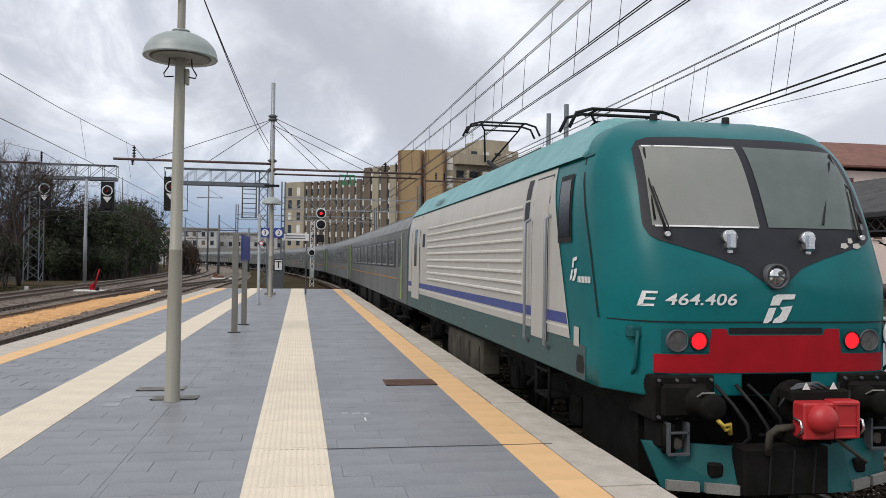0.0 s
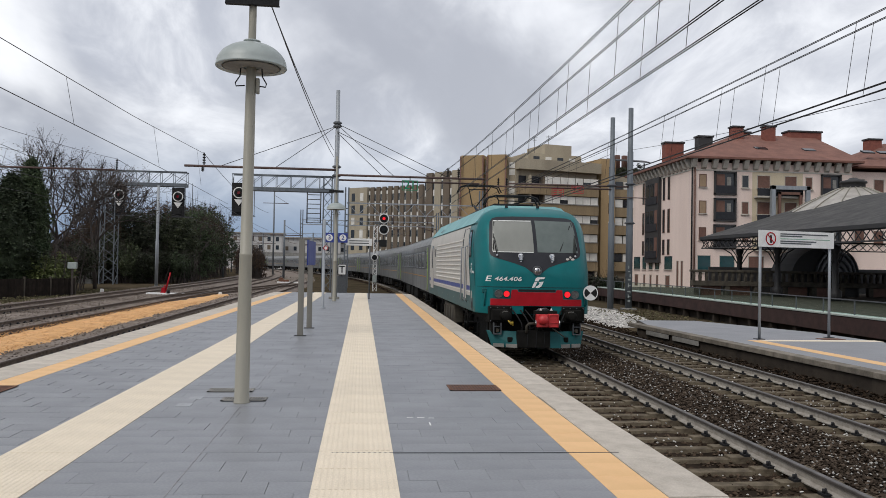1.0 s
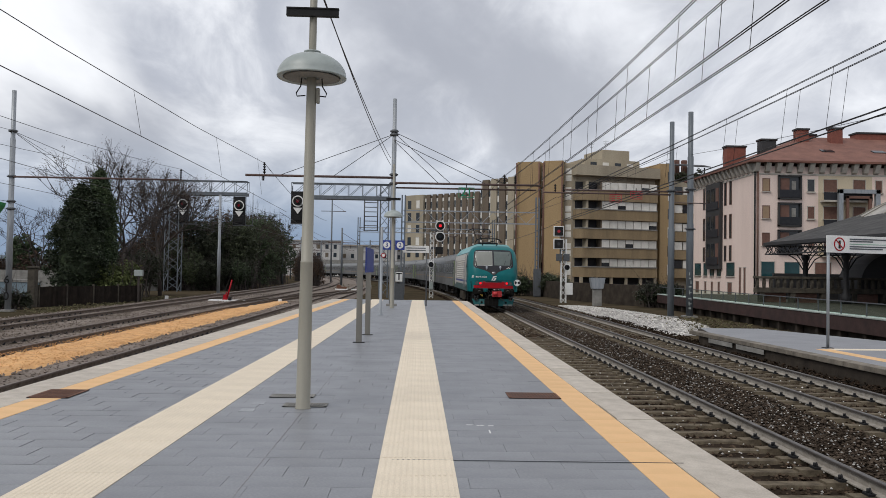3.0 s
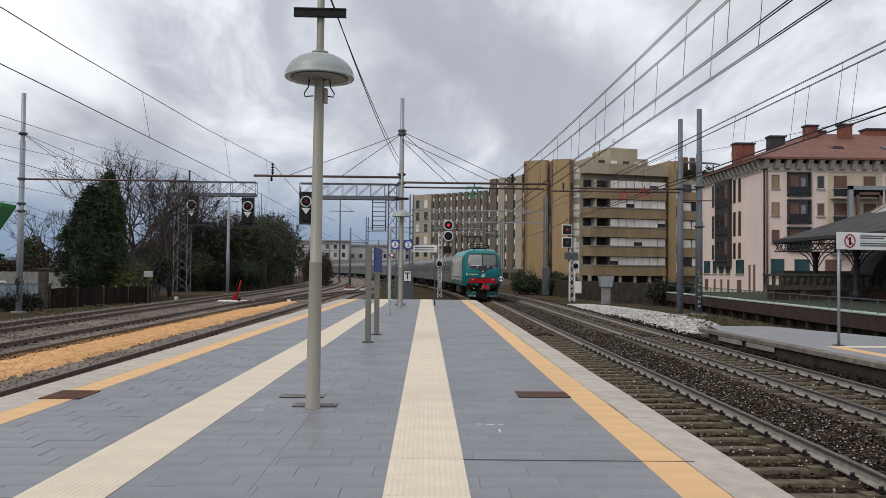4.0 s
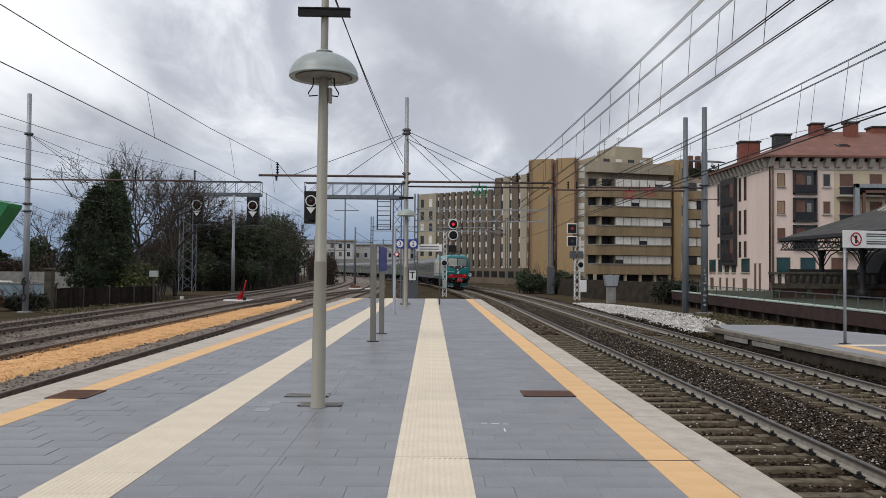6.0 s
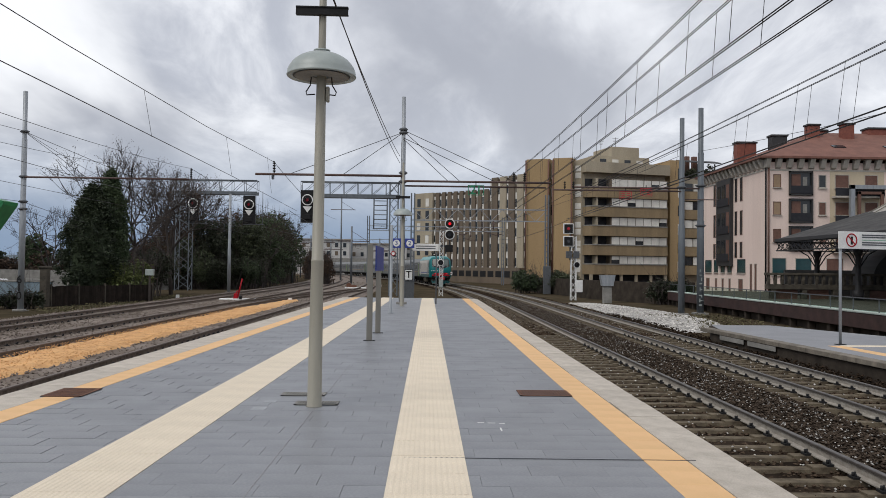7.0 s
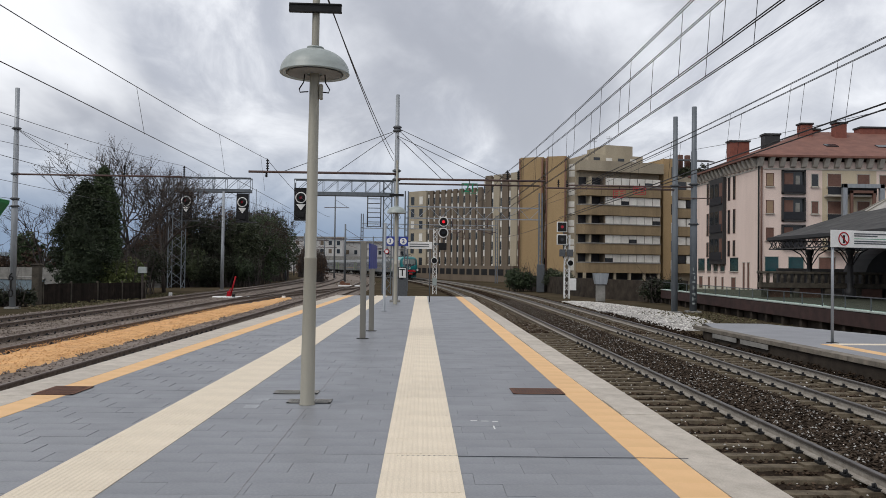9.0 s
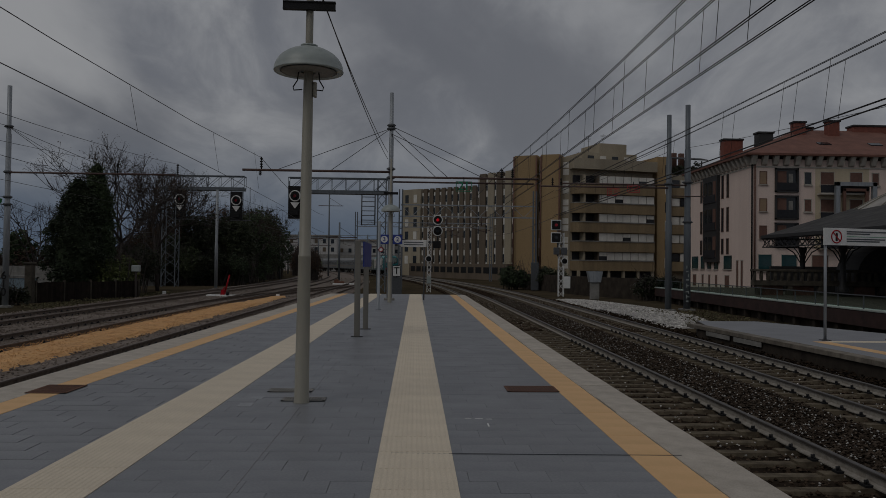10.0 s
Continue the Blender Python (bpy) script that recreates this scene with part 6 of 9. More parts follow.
overhead_line(5.60, (3.92, 4.34), (3.92, 4.34), 36.6, (((3.9, 36.6, 6.1), (tr[0], 83.5, 6.6)), ((4.3, 36.6, 4.62), (tr[0], 83.5, 4.7)), ((tr[0], 83.5, 6.6), (tr[1], 128, 6.8)), ((tr[0], 83.5, 4.7), (tr[1], 128, 4.7))), drops, "dark overhead contact wires and droppers above the platform track")
overhead_line(5.81, (8.15, 8.45), (8.1, 8.4), 46.9, (((8.1, 46.9, 6.1), (tr[0] + 3.8, 83.5, 6.6)), ((8.3, 46.9, 4.62), (tr[0] + 3.8, 83.5, 4.7)), ((tr[0] + 3.8, 83.5, 6.6), (tr[1] + 3.8, 128, 6.8))), (12.5, 15.5, 17.5, 21, 26, 31, 36, 41), "dark overhead contact wires and droppers above the second track")


def left_wires():
    t = thing("overhead_line", pose(0, 0, 0), "thin overhead wires above the side tracks", "overhead wire", "overhead lines")
    wire(t, [(-7.05, 36.6, 6.4), (-6.7, 32, 6.08), (-6.65, 24, 5.80), (-6.6, 14.6, 5.63), (-6.6, 8, 5.62), (-6.6, -12, 6.1)], 0.009, "catenary_wire")
    wire(t, [(-7.2, 44, 4.7), (-6.56, 27, 4.64), (-6.33, 14, 4.62), (-6.1, -12, 4.62)], 0.009, "contact_wire")
    for y, a, b in ((18.7, 5.70, 4.62), (26.3, 5.88, 4.63), (33.0, 6.15, 4.65)):
        wire(t, [(-6.65, y, a), (-6.45, y, b)], 0.005, "dropper")
    wire(t, sagging((-7.1, 36.6, 6.45), (-9.5, 83, 6.6), 0.5), 0.013, "far_wire")
    wire(t, sagging((-7.6, 44, 4.7), (-9.5, 83, 4.8), 0.1), 0.013, "far_wire")
    for x0, x1 in ((-12.9, -11.2), (-16.1, -15.9)):
        wire(t, sagging((x0, 43.7, 6.9), (x1 - 0.3, -12, 6.7), 0.9, 16), 0.009, "catenary_wire")
        wire(t, [(x0, 43.7, 4.75), (x1, -12, 4.7)], 0.009, "contact_wire")
        wire(t, sagging((x0, 43.7, 6.9), (x1 - 2, 83, 7.0), 0.6), 0.012, "far_wire")
        wire(t, [(x0, 43.7, 4.75), (x1 - 2, 83, 4.8)], 0.012, "far_wire")
    t = thing("feeder_line", pose(0, 0, 0), "two dark feeder wires slung between the masts", "overhead wire", "overhead lines")
    for e, z in ((0.0, 7.05), (0.28, 6.75)):
        wire(t, sagging((-1.33, 36.6, z - 0.3), (-2.2 + e, -14, z + 1.0), 1.0, 20), 0.011, "feeder_wire")
    for z0, z1 in ((4.98, 4.6), (4.55, 4.2), (8.8, 7.8)):
        wire(t, sagging((-21.9, 43.6, z0), (-27.0, 84, z1), 0.5), 0.012, "guy_wire")
        wire(t, sagging((-21.9, 43.6, z0), (-26, -14, z1 + 1.5), 0.5), 0.012, "guy_wire")
    wire(t, sagging((16.4, 47.8, 8.9), (20, -14, 7.6), 0.9, 14), 0.011, "feeder_wire")
    wire(t, sagging((14.9, 47, 8.5), (on_track(128)[0] + 8, 128, 8.4), 0.7), 0.012, "feeder_wire")


left_wires()

# ---- the far platform and the terrace beside it ----
M_PINK = mat("pink_render", (0.82, 0.665, 0.585), (0.72, 0.575, 0.505), 0.85, scale=0.4, fine=12, bump=0.15, streak=True)
M_TERRA = mat("terracotta_roof", (0.215, 0.098, 0.070), (0.145, 0.066, 0.050), 0.85, scale=0.8, fine=7, bump=0.6)
M_BRICK_R = mat("red_brick_chimney", (0.24, 0.08, 0.055), (0.17, 0.06, 0.045), 0.9, scale=3, fine=20, bump=0.4)
M_CORNICE = mat("grey_stone_bracket", (0.52, 0.48, 0.42), (0.40, 0.37, 0.32), 0.85, scale=2, bump=0.2)
M_SHUT = mat("brown_shutter", (0.17, 0.085, 0.06), (0.12, 0.06, 0.045), 0.7, scale=3, bump=0.1)
M_SHUT_L = mat("tan_roller_blind", (0.33, 0.23, 0.14), (0.28, 0.19, 0.12), 0.7, scale=3, bump=0.1)
M_TEALGLASS = mat("teal_window_glass", (0.008, 0.042, 0.048), (0.012, 0.062, 0.068), 0.1, scale=2, bump=0)
M_OCHRE = mat("ochre_render", (0.385, 0.27, 0.14), (0.31, 0.215, 0.112), 0.9, scale=0.2, fine=8, bump=0.15, streak=True)
M_OCHRE_L = mat("pale_ochre_concrete", (0.42, 0.365, 0.27), (0.29, 0.25, 0.185), 0.9, scale=0.25, fine=8, bump=0.15, streak=True)
M_PARAPET = mat("weathered_ochre_parapet", (0.31, 0.23, 0.13), (0.20, 0.148, 0.088), 0.9, scale=0.5, fine=8, bump=0.2, streak=True)
M_BROWN = mat("brown_cladding", (0.165, 0.128, 0.092), (0.12, 0.094, 0.068), 0.85, scale=0.3, fine=8, bump=0.15, streak=True)
M_BLINDW = mat("white_roller_blind", (0.76, 0.74, 0.68), (0.60, 0.58, 0.53), 0.7, scale=1.0, bump=0.05, per_piece=0.10)
M_CANOPY = mat("grey_slate_canopy", (0.082, 0.079, 0.076), (0.042, 0.041, 0.041), 0.8, scale=0.9, fine=7, bump=0.6, spec=0.2)
M_IRON = mat("black_ironwork", (0.022, 0.022, 0.024), (0.035, 0.033, 0.032), 0.6, scale=4, bump=0.1)
M_SKYLIGHT = mat("dusty_skylight_glass", (0.40, 0.37, 0.33), (0.26, 0.24, 0.215), 0.45, scale=1.2, bump=0.05)
M_REDBEAM = mat("red_brown_beam", (0.050, 0.021, 0.017), (0.026, 0.013, 0.011), 0.75, scale=2, bump=0.15)
M_STONE = mat("dark_stone_wall", (0.065, 0.053, 0.042), (0.030, 0.025, 0.021), 0.95, scale=1.5, fine=12, bump=0.9, spec=0.1)
M_GREYFLOOR = mat("grey_asphalt_floor", (0.26, 0.265, 0.28), (0.22, 0.225, 0.24), 0.8, scale=0.8, fine=30, bump=0.15)

R_PLAT, R_EDGE = -0.33, 9.72


def far_platform():
    bm = bmesh.new()
    prism(bm, [(R_EDGE, -9), (14.6, -9), (14.6, 24.5), (12.9, 29.6), (10.6, 29.6), (R_EDGE + 0.05, 27.4)], -0.95, R_PLAT - 0.02, "z")
    p = tagged(part("platform_right", bm, M_STONE), "low grey platform across the tracks with a stained concrete edge", "platform", "", "structure")
    y = -9.0
    while y < 27:
        bm = bmesh.new()
        box(bm, R_EDGE - 0.03, R_EDGE + 0.32, y, y + 1.19, R_PLAT - 0.12, R_PLAT + 0.006, 0.01)
        part("coping_stone", bm, M_COPING_D, p)
        y += 1.2
    bm = bmesh.new()
    prism(bm, [(R_EDGE + 0.33, -9), (14.58, -9), (14.58, 24.5), (12.88, 29.55), (10.65, 29.55), (R_EDGE + 0.36, 27.4)], R_PLAT - 0.018, R_PLAT, "z")
    part("floor_slab", bm, M_GREYFLOOR, p, "grey asphalt floor")
    for y in (22.6, 24.7):
        bm = bmesh.new()
        box(bm, R_EDGE - 0.025, R_EDGE - 0.005, y, y + 1.8, R_PLAT - 0.27, R_PLAT - 0.13)
        part("edge_panel", bm, M_CONC, p)
    y = -9.0
    while y < 21.6:
        bm = bmesh.new()
        box(bm, R_EDGE + 0.95, R_EDGE + 1.35, y, y + 0.59, R_PLAT - 0.02, R_PLAT + 0.005)
        part("yellow_tile", bm, M_YELLOW, p)
        y += 0.6
    x = R_EDGE + 1.38
    while x < 14.3:
        bm = bmesh.new()
        box(bm, x, x + 0.59, 21.35, 21.75, R_PLAT - 0.02, R_PLAT + 0.005)
        part("cream_tile", bm, M_CREAM, p)
        x += 0.6
    bm = bmesh.new()
    box(bm, 13.2, 13.9, 21.9, 22.3, R_PLAT - 0.02, R_PLAT + 0.012)
    part("drain_cover", bm, M_RUST, p)
    # the platform splays away from the track towards its near end
    p.matrix_basis = pose(R_EDGE, 27, 0, 0, 0, 2.3) @ pose(-R_EDGE, -27, 0)


far_platform()


def no_entry_sign():
    t = thing("warning_sign", pose(11.42, 22.0, R_PLAT), "white oblong warning sign with a red ring on two posts", "sign")
    run_x, run_y = 2.62, 0.75
    a = math.degrees(math.atan2(run_y, run_x))
    m = pose(0, 0, 0, 0, 0, a)
    L = math.hypot(run_x, run_y)
    for u in (0.03, L - 0.03):
        bm = bmesh.new()
        q = m @ Vector((u, 0.03, 0))
        tube(bm, q, q + Vector((0, 0, 3.1)), 0.04, n=10)
        p = part("post", bm, M_GALV, t)
        bm = bmesh.new()
        box(bm, q.x - 0.12, q.x + 0.12, q.y - 0.12, q.y + 0.12, 0, 0.015)
        part("foot_plate", bm, M_DARK, p)
    bm = bmesh.new()
    box(bm, -0.08, L + 0.08, -0.03, -0.005, 2.66, 3.14, 0.004, m)
    panel = part("panel", bm, M_WHITE, t, "white panel with grey lettering bars")
    bm = bmesh.new()
    tmp = bmesh.new()
    ring(tmp, (0.36, 2.90), 0.19, 0.032, -0.042, -0.032, 28)
    box(tmp, -0.18, 0.18, -0.040, -0.034, -0.016, 0.016, 0, Matrix.Translation((0.36, 0, 2.90)) @ pose(0, 0, 0, 0, 45, 0))
    join(bm, tmp, m)
    part("prohibition_ring", bm, M_RED, panel, "red prohibition ring")
    bm = bmesh.new()
    box(bm, 0.33, 0.40, -0.037, -0.031, 2.78, 3.0, 0, m)
    part("pictogram_bar", bm, M_BLACK, panel)
    for z, x1 in ((3.05, 2.55), (2.99, 1.55), (2.84, 2.1), (2.78, 1.9)):
        bm = bmesh.new()
        box(bm, 0.72, min(x1, L - 0.12), -0.037, -0.030, z - 0.017, z + 0.017, 0, m)
        part("text_bar", bm, M_GALV_D, panel)
    bm = bmesh.new()
    box(bm, 0.72, L - 0.1, -0.036, -0.030, 2.905, 2.918, 0, m)
    part("rule", bm, mat("sign_green", (0.1, 0.35, 0.2), rough=0.5), panel)


no_entry_sign()


def parapet():
    """Red-brown beam with a glass balustrade, over a dark stone wall."""
    t = thing("balustrade", pose(0, 0, 0), "glass balustrade on a red-brown steel beam over a dark stone wall", "balustrade")
    x0, y0, x1, y1 = 15.9, 4.0, 18.1, 60.0
    d = Vector((x1 - x0, y1 - y0, 0)).normalized()
    a = math.degrees(math.atan2(-d.x, d.y))
    m = pose(x0, y0, 0, 0, 0, a)
    L = math.hypot(x1 - x0, y1 - y0)
    bm = bmesh.new()
    box(bm, 0.35, 0.75, 0, L, -0.92, -0.50, 0, m)
    part("stone_wall", bm, M_STONE, t, "dark stained stone wall")
    bm = bmesh.new()
    box(bm, -0.05, 0.75, 0, L, -0.50, 0.10, 0.02, m)
    part("beam", bm, M_REDBEAM, t, "red-brown steel beam")
    bm = bmesh.new()
    box(bm, -0.08, 0.5, 0, L, 0.104, 0.17, 0.01, m)
    part("cap", bm, mat("pale_green_cap", (0.42, 0.47, 0.43), (0.30, 0.34, 0.31), 0.6), t, "pale greenish cap")
    k = 0.0
    while k < L - 2:
        bm = bmesh.new()
        box(bm, 0.12, 0.135, k + 0.04, k + 1.96, 0.18, 0.66, 0, m)
        pane = part("glass_pane", bm, M_GLASS, t, "greenish glass pane")
        pane.visible_shadow = False
        bm = bmesh.new()
        box(bm, 0.11, 0.15, k - 0.02, k + 0.02, 0.17, 0.68, 0, m)
        part("post", bm, M_GALV_D, t)
        bm = bmesh.new()
        box(bm, 0.05, 0.32, k - 0.12, k + 0.12, -0.92, -0.505, 0, m)
        part("pillar", bm, M_STONE, t)
        k += 2.0
    bm = bmesh.new()
    box(bm, 0.11, 0.15, 0, L, 0.66, 0.70, 0, m)
    part("handrail", bm, M_GALV_D, t)


parapet()


def terrace():
    bm = bmesh.new()
    box(bm, 18.6, 90, 20, 86.9, -0.90, -0.45)
    tagged(part("terrace", bm, M_CONC_D), "dark concrete yard beyond the balustrade", "yard", "", "structure")
    t = thing("terrace_railing", pose(0, 0, 0), "heavy concrete balustrade on a dark terrace front", "balustrade")
    bm = bmesh.new()
    box(bm, 26.9, 50, 63.0, 63.6, 0.30, 0.72, 0.03)
    part("slab", bm, M_CONC_D, t)
    bm = bmesh.new()
    box(bm, 26.7, 50, 62.9, 63.25, 1.42, 1.62, 0.03)
    part("rail", bm, M_CONC_D, t)
    for k in range(42):
        x = 27.0 + k * 0.55
        bm = bmesh.new()
        prism(bm, [(62.98, 0.72), (63.2, 0.72), (63.25, 1.1), (63.15, 1.42), (62.98, 1.42), (62.92, 1.1)], x - 0.09, x + 0.09, "x")
        part("baluster", bm, M_CONC_D, t)
    for k in range(9):
        x = 27.4 + k * 2.5
        bm = bmesh.new()
        box(bm, x - 0.2, x + 0.2, 63.05, 63.5, -0.47, 0.30, 0.02)
        part("pillar", bm, M_CONC_D, t)
        if k % 3 != 2:
            bm = bmesh.new()
            box(bm, x + 0.3, x + 2.1, 63.45, 63.55, -0.47, 0.29)
            part("red_door", bm, M_SHUT, t, "dull red door")


terrace()


def canopy():
    """A long iron platform roof with a ridge skylight; its gable end looks north."""
    t = thing("station_canopy", pose(0, 0, 0), "long dark slate canopy on iron columns with a glazed roof lantern", "canopy")
    xw, xr, xe, ys, yn, ze, zr = 30.7, 42.2, 54.0, 24.0, 70.2, 4.55, 8.15
    bm = bmesh.new()
    prism(bm, [(xw, ze), (xr, zr), (xe, ze), (xe, ze - 0.16), (xr, zr - 0.2), (xw, ze - 0.16)], ys, yn, "y")
    part("roof", bm, M_CANOPY, t, "dark grey slate roof")
    bm = bmesh.new()
    box(bm, xw - 0.12, xw + 0.03, ys, yn, ze - 0.24, ze + 0.03)
    box(bm, xw - 0.1, xe, yn, yn + 0.08, ze - 0.30, ze - 0.18)
    part("gutter", bm, M_IRON, t)
    # lattice frieze along the eave and across the gable
    bm = bmesh.new()
    n = int((yn - ys) / 0.8)
    for z in (ze - 0.28, ze - 1.0):
        box(bm, xw + 0.05, xw + 0.12, ys, yn, z - 0.05, z + 0.05)
    for k in range(n):
        y = ys + (yn - ys) * k / n
        tube(bm, (xw + 0.09, y, ze - 1.0), (xw + 0.09, y + 0.8, ze - 0.28), 0.035, n=4)
        tube(bm, (xw + 0.09, y + 0.8, ze - 1.0), (xw + 0.09, y, ze - 0.28), 0.035, n=4)
    part("frieze", bm, M_IRON, t, "black iron lattice frieze")
    bm = bmesh.new()
    for z in (ze - 0.28, ze - 1.0):
        box(bm, xw, xe, yn - 0.1, yn - 0.03, z - 0.05, z + 0.05)
    for k in range(int((xe - xw) / 0.8)):
        x = xw + 0.8 * k
        tube(bm, (x, yn - 0.06, ze - 1.0), (x + 0.8, yn - 0.06, ze - 0.28), 0.035, n=4)
        tube(bm, (x + 0.8, yn - 0.06, ze - 1.0), (x, yn - 0.06, ze - 0.28), 0.035, n=4)
    part("frieze", bm, M_IRON, t, "black iron lattice frieze")
    for y in (30, 38, 46, 54, 62, 68.6):
        for x in (33.6, 51.8):
            bm = bmesh.new()
            lathe(bm, [(0.0, 0), (0.42, 0.0), (0.42, 0.7), (0.24, 0.85), (0.20, 3.4), (0.32, 3.6), (0.36, 3.9), (0.0, 4.0)], 12, pose(x, y, -0.45))
            part("column", bm, M_IRON, t, "black iron column")
            bm = bmesh.new()
            for s in (-1, 1):
                pipe(bm, [(x, y + s * 0.2, 2.2), (x, y + s * 0.7, 3.0), (x, y + s * 1.7, 3.6), (x, y + s * 2.6, 3.75)], 0.05, 5)
                pipe(bm, [(x + s * 0.2, y, 2.2), (x + s * 0.8, y, 3.1), (x + s * 2.2, y, 3.9)], 0.05, 5)
            part("bracket", bm, M_IRON, t)
    # roof lantern
    cx, cy = 43.4, 67.2
    bm = bmesh.new()
    prof = [(5.6, 6.75), (3.9, 7.75), (1.3, 9.0), (0.9, 9.1)]
    lathe(bm, prof, 16, pose(cx, cy, 0))
    lan = part("lantern", bm, M_SKYLIGHT, t, "pale dusty glazed roof lantern")
    for k in range(16):
        a = 2 * math.pi * k / 16
        bm = bmesh.new()
        pipe(bm, [(cx + (r + 0.03) * math.cos(a), cy + (r + 0.03) * math.sin(a), z + 0.04) for r, z in prof], 0.05, 4)
        part("glazing_bar", bm, M_BEIGE, lan)
    bm = bmesh.new()
    lathe(bm, [(0.95, 9.05), (1.0, 9.2), (1.0, 9.5), (1.15, 9.52), (1.1, 9.7), (0.5, 9.85), (0.3, 10.0), (0.0, 10.05)], 16, pose(cx, cy, 0))
    part("cap", bm, M_IRON, lan)
    # the dark glazed barrel hall under the roof
    h = thing("barrel_hall", pose(0, 0, 0), "dark barrel-roofed entrance hall with a glazed arched end", "hall")
    bm = bmesh.new()
    pts = [(35.9, -0.45)] + [(38.9 - 3.0 * math.cos(math.pi * i / 14), 1.1 + 2.6 * math.sin(math.pi * i / 14)) for i in range(15)] + [(41.9, -0.45)]
    prism(bm, pts, 64, 67.5, "y")
    part("shell", bm, M_IRON, h)
    for r in (1.0, 1.5, 2.0, 2.4):
        bm = bmesh.new()
        pipe(bm, [(39.9 - r * 0.80 * math.cos(math.pi * i / 12), 63.9, 1.15 + r * math.sin(math.pi * i / 12)) for i in range(13)], 0.09, 5)
        part("arch_rib", bm, M_GALV_D, h)
    bm = bmesh.new()
    ngon(bm, [(39.9 - 1.9 * math.cos(math.pi * i / 12), 63.95, 1.15 + 2.3 * math.sin(math.pi * i / 12)) for i in range(13)])
    part("glazing", bm, M_WINDOW, h)
    # added black panel: makes the space under the roof look shaded
    bm = bmesh.new()
    box(bm, 33, 58, 73.5, 73.8, -0.5, 1.9)
    tagged(part("canopy_shade_panel", bm, M_IRON), "added dark panel standing in for the shade under the canopy", "hoarding", "", "structure")


canopy()

# ---- the pink apartment house ----


def window_in(parent, m, w, h, pane, frame=None, name="window", label="", depth=0.16, sill=True):
    """A window standing in the wall plane of m (x along the wall, z up, -y outwards), with its lower left corner at the origin."""
    f = frame or M_CORNICE
    bm = bmesh.new()
    for a in ((0, w, 0, 0.07), (0, w, h - 0.07, h), (0, 0.07, 0, h), (w - 0.07, w, 0, h)):
        box(bm, a[0], a[1], -0.04, 0.02, a[2], a[3], 0, m)
    win = part(name, bm, f, parent, label)
    bm = bmesh.new()
    box(bm, 0.05, w - 0.05, -0.012, 0.03, 0.05, h - 0.05, 0, m)
    part("pane", bm, pane, win)
    if sill:
        bm = bmesh.new()
        box(bm, -0.08, w + 0.08, -0.16, 0.0, -0.09, 0.0, 0, m)
        part("sill", bm, M_CORNICE, win)
    return win


def loggia(parent, m, w, h, label):
    """A dark framed balcony: deep frame, door, red curtain and glass rail."""
    bm = bmesh.new()
    for a in ((0, w, 0, 0.16), (0, w, h - 0.16, h), (0, 0.16, 0, h), (w - 0.16, w, 0, h)):
        box(bm, a[0], a[1], -0.28, 0.02, a[2], a[3], 0, m)
    b = part("balcony", bm, M_IRON, parent, label)
    bm = bmesh.new()
    box(bm, 0.16, w - 0.16, -0.03, 0.03, 0.16, h - 0.16, 0, m)
    part("recess", bm, M_WINDOW, b)
    bm = bmesh.new()
    box(bm, 0.3, w * 0.5, -0.06, -0.032, 0.2, h - 0.3, 0, m)
    part("door", bm, M_SHUT, b)
    bm = bmesh.new()
    box(bm, w * 0.6, w * 0.78, -0.06, -0.032, 0.3, h - 0.6, 0, m)
    part("curtain", bm, M_CONC, b)
    bm = bmesh.new()
    box(bm, 0.16, w - 0.16, -0.25, -0.22, 0.2, h * 0.40, 0, m)
    part("rail", bm, M_MASK, b)


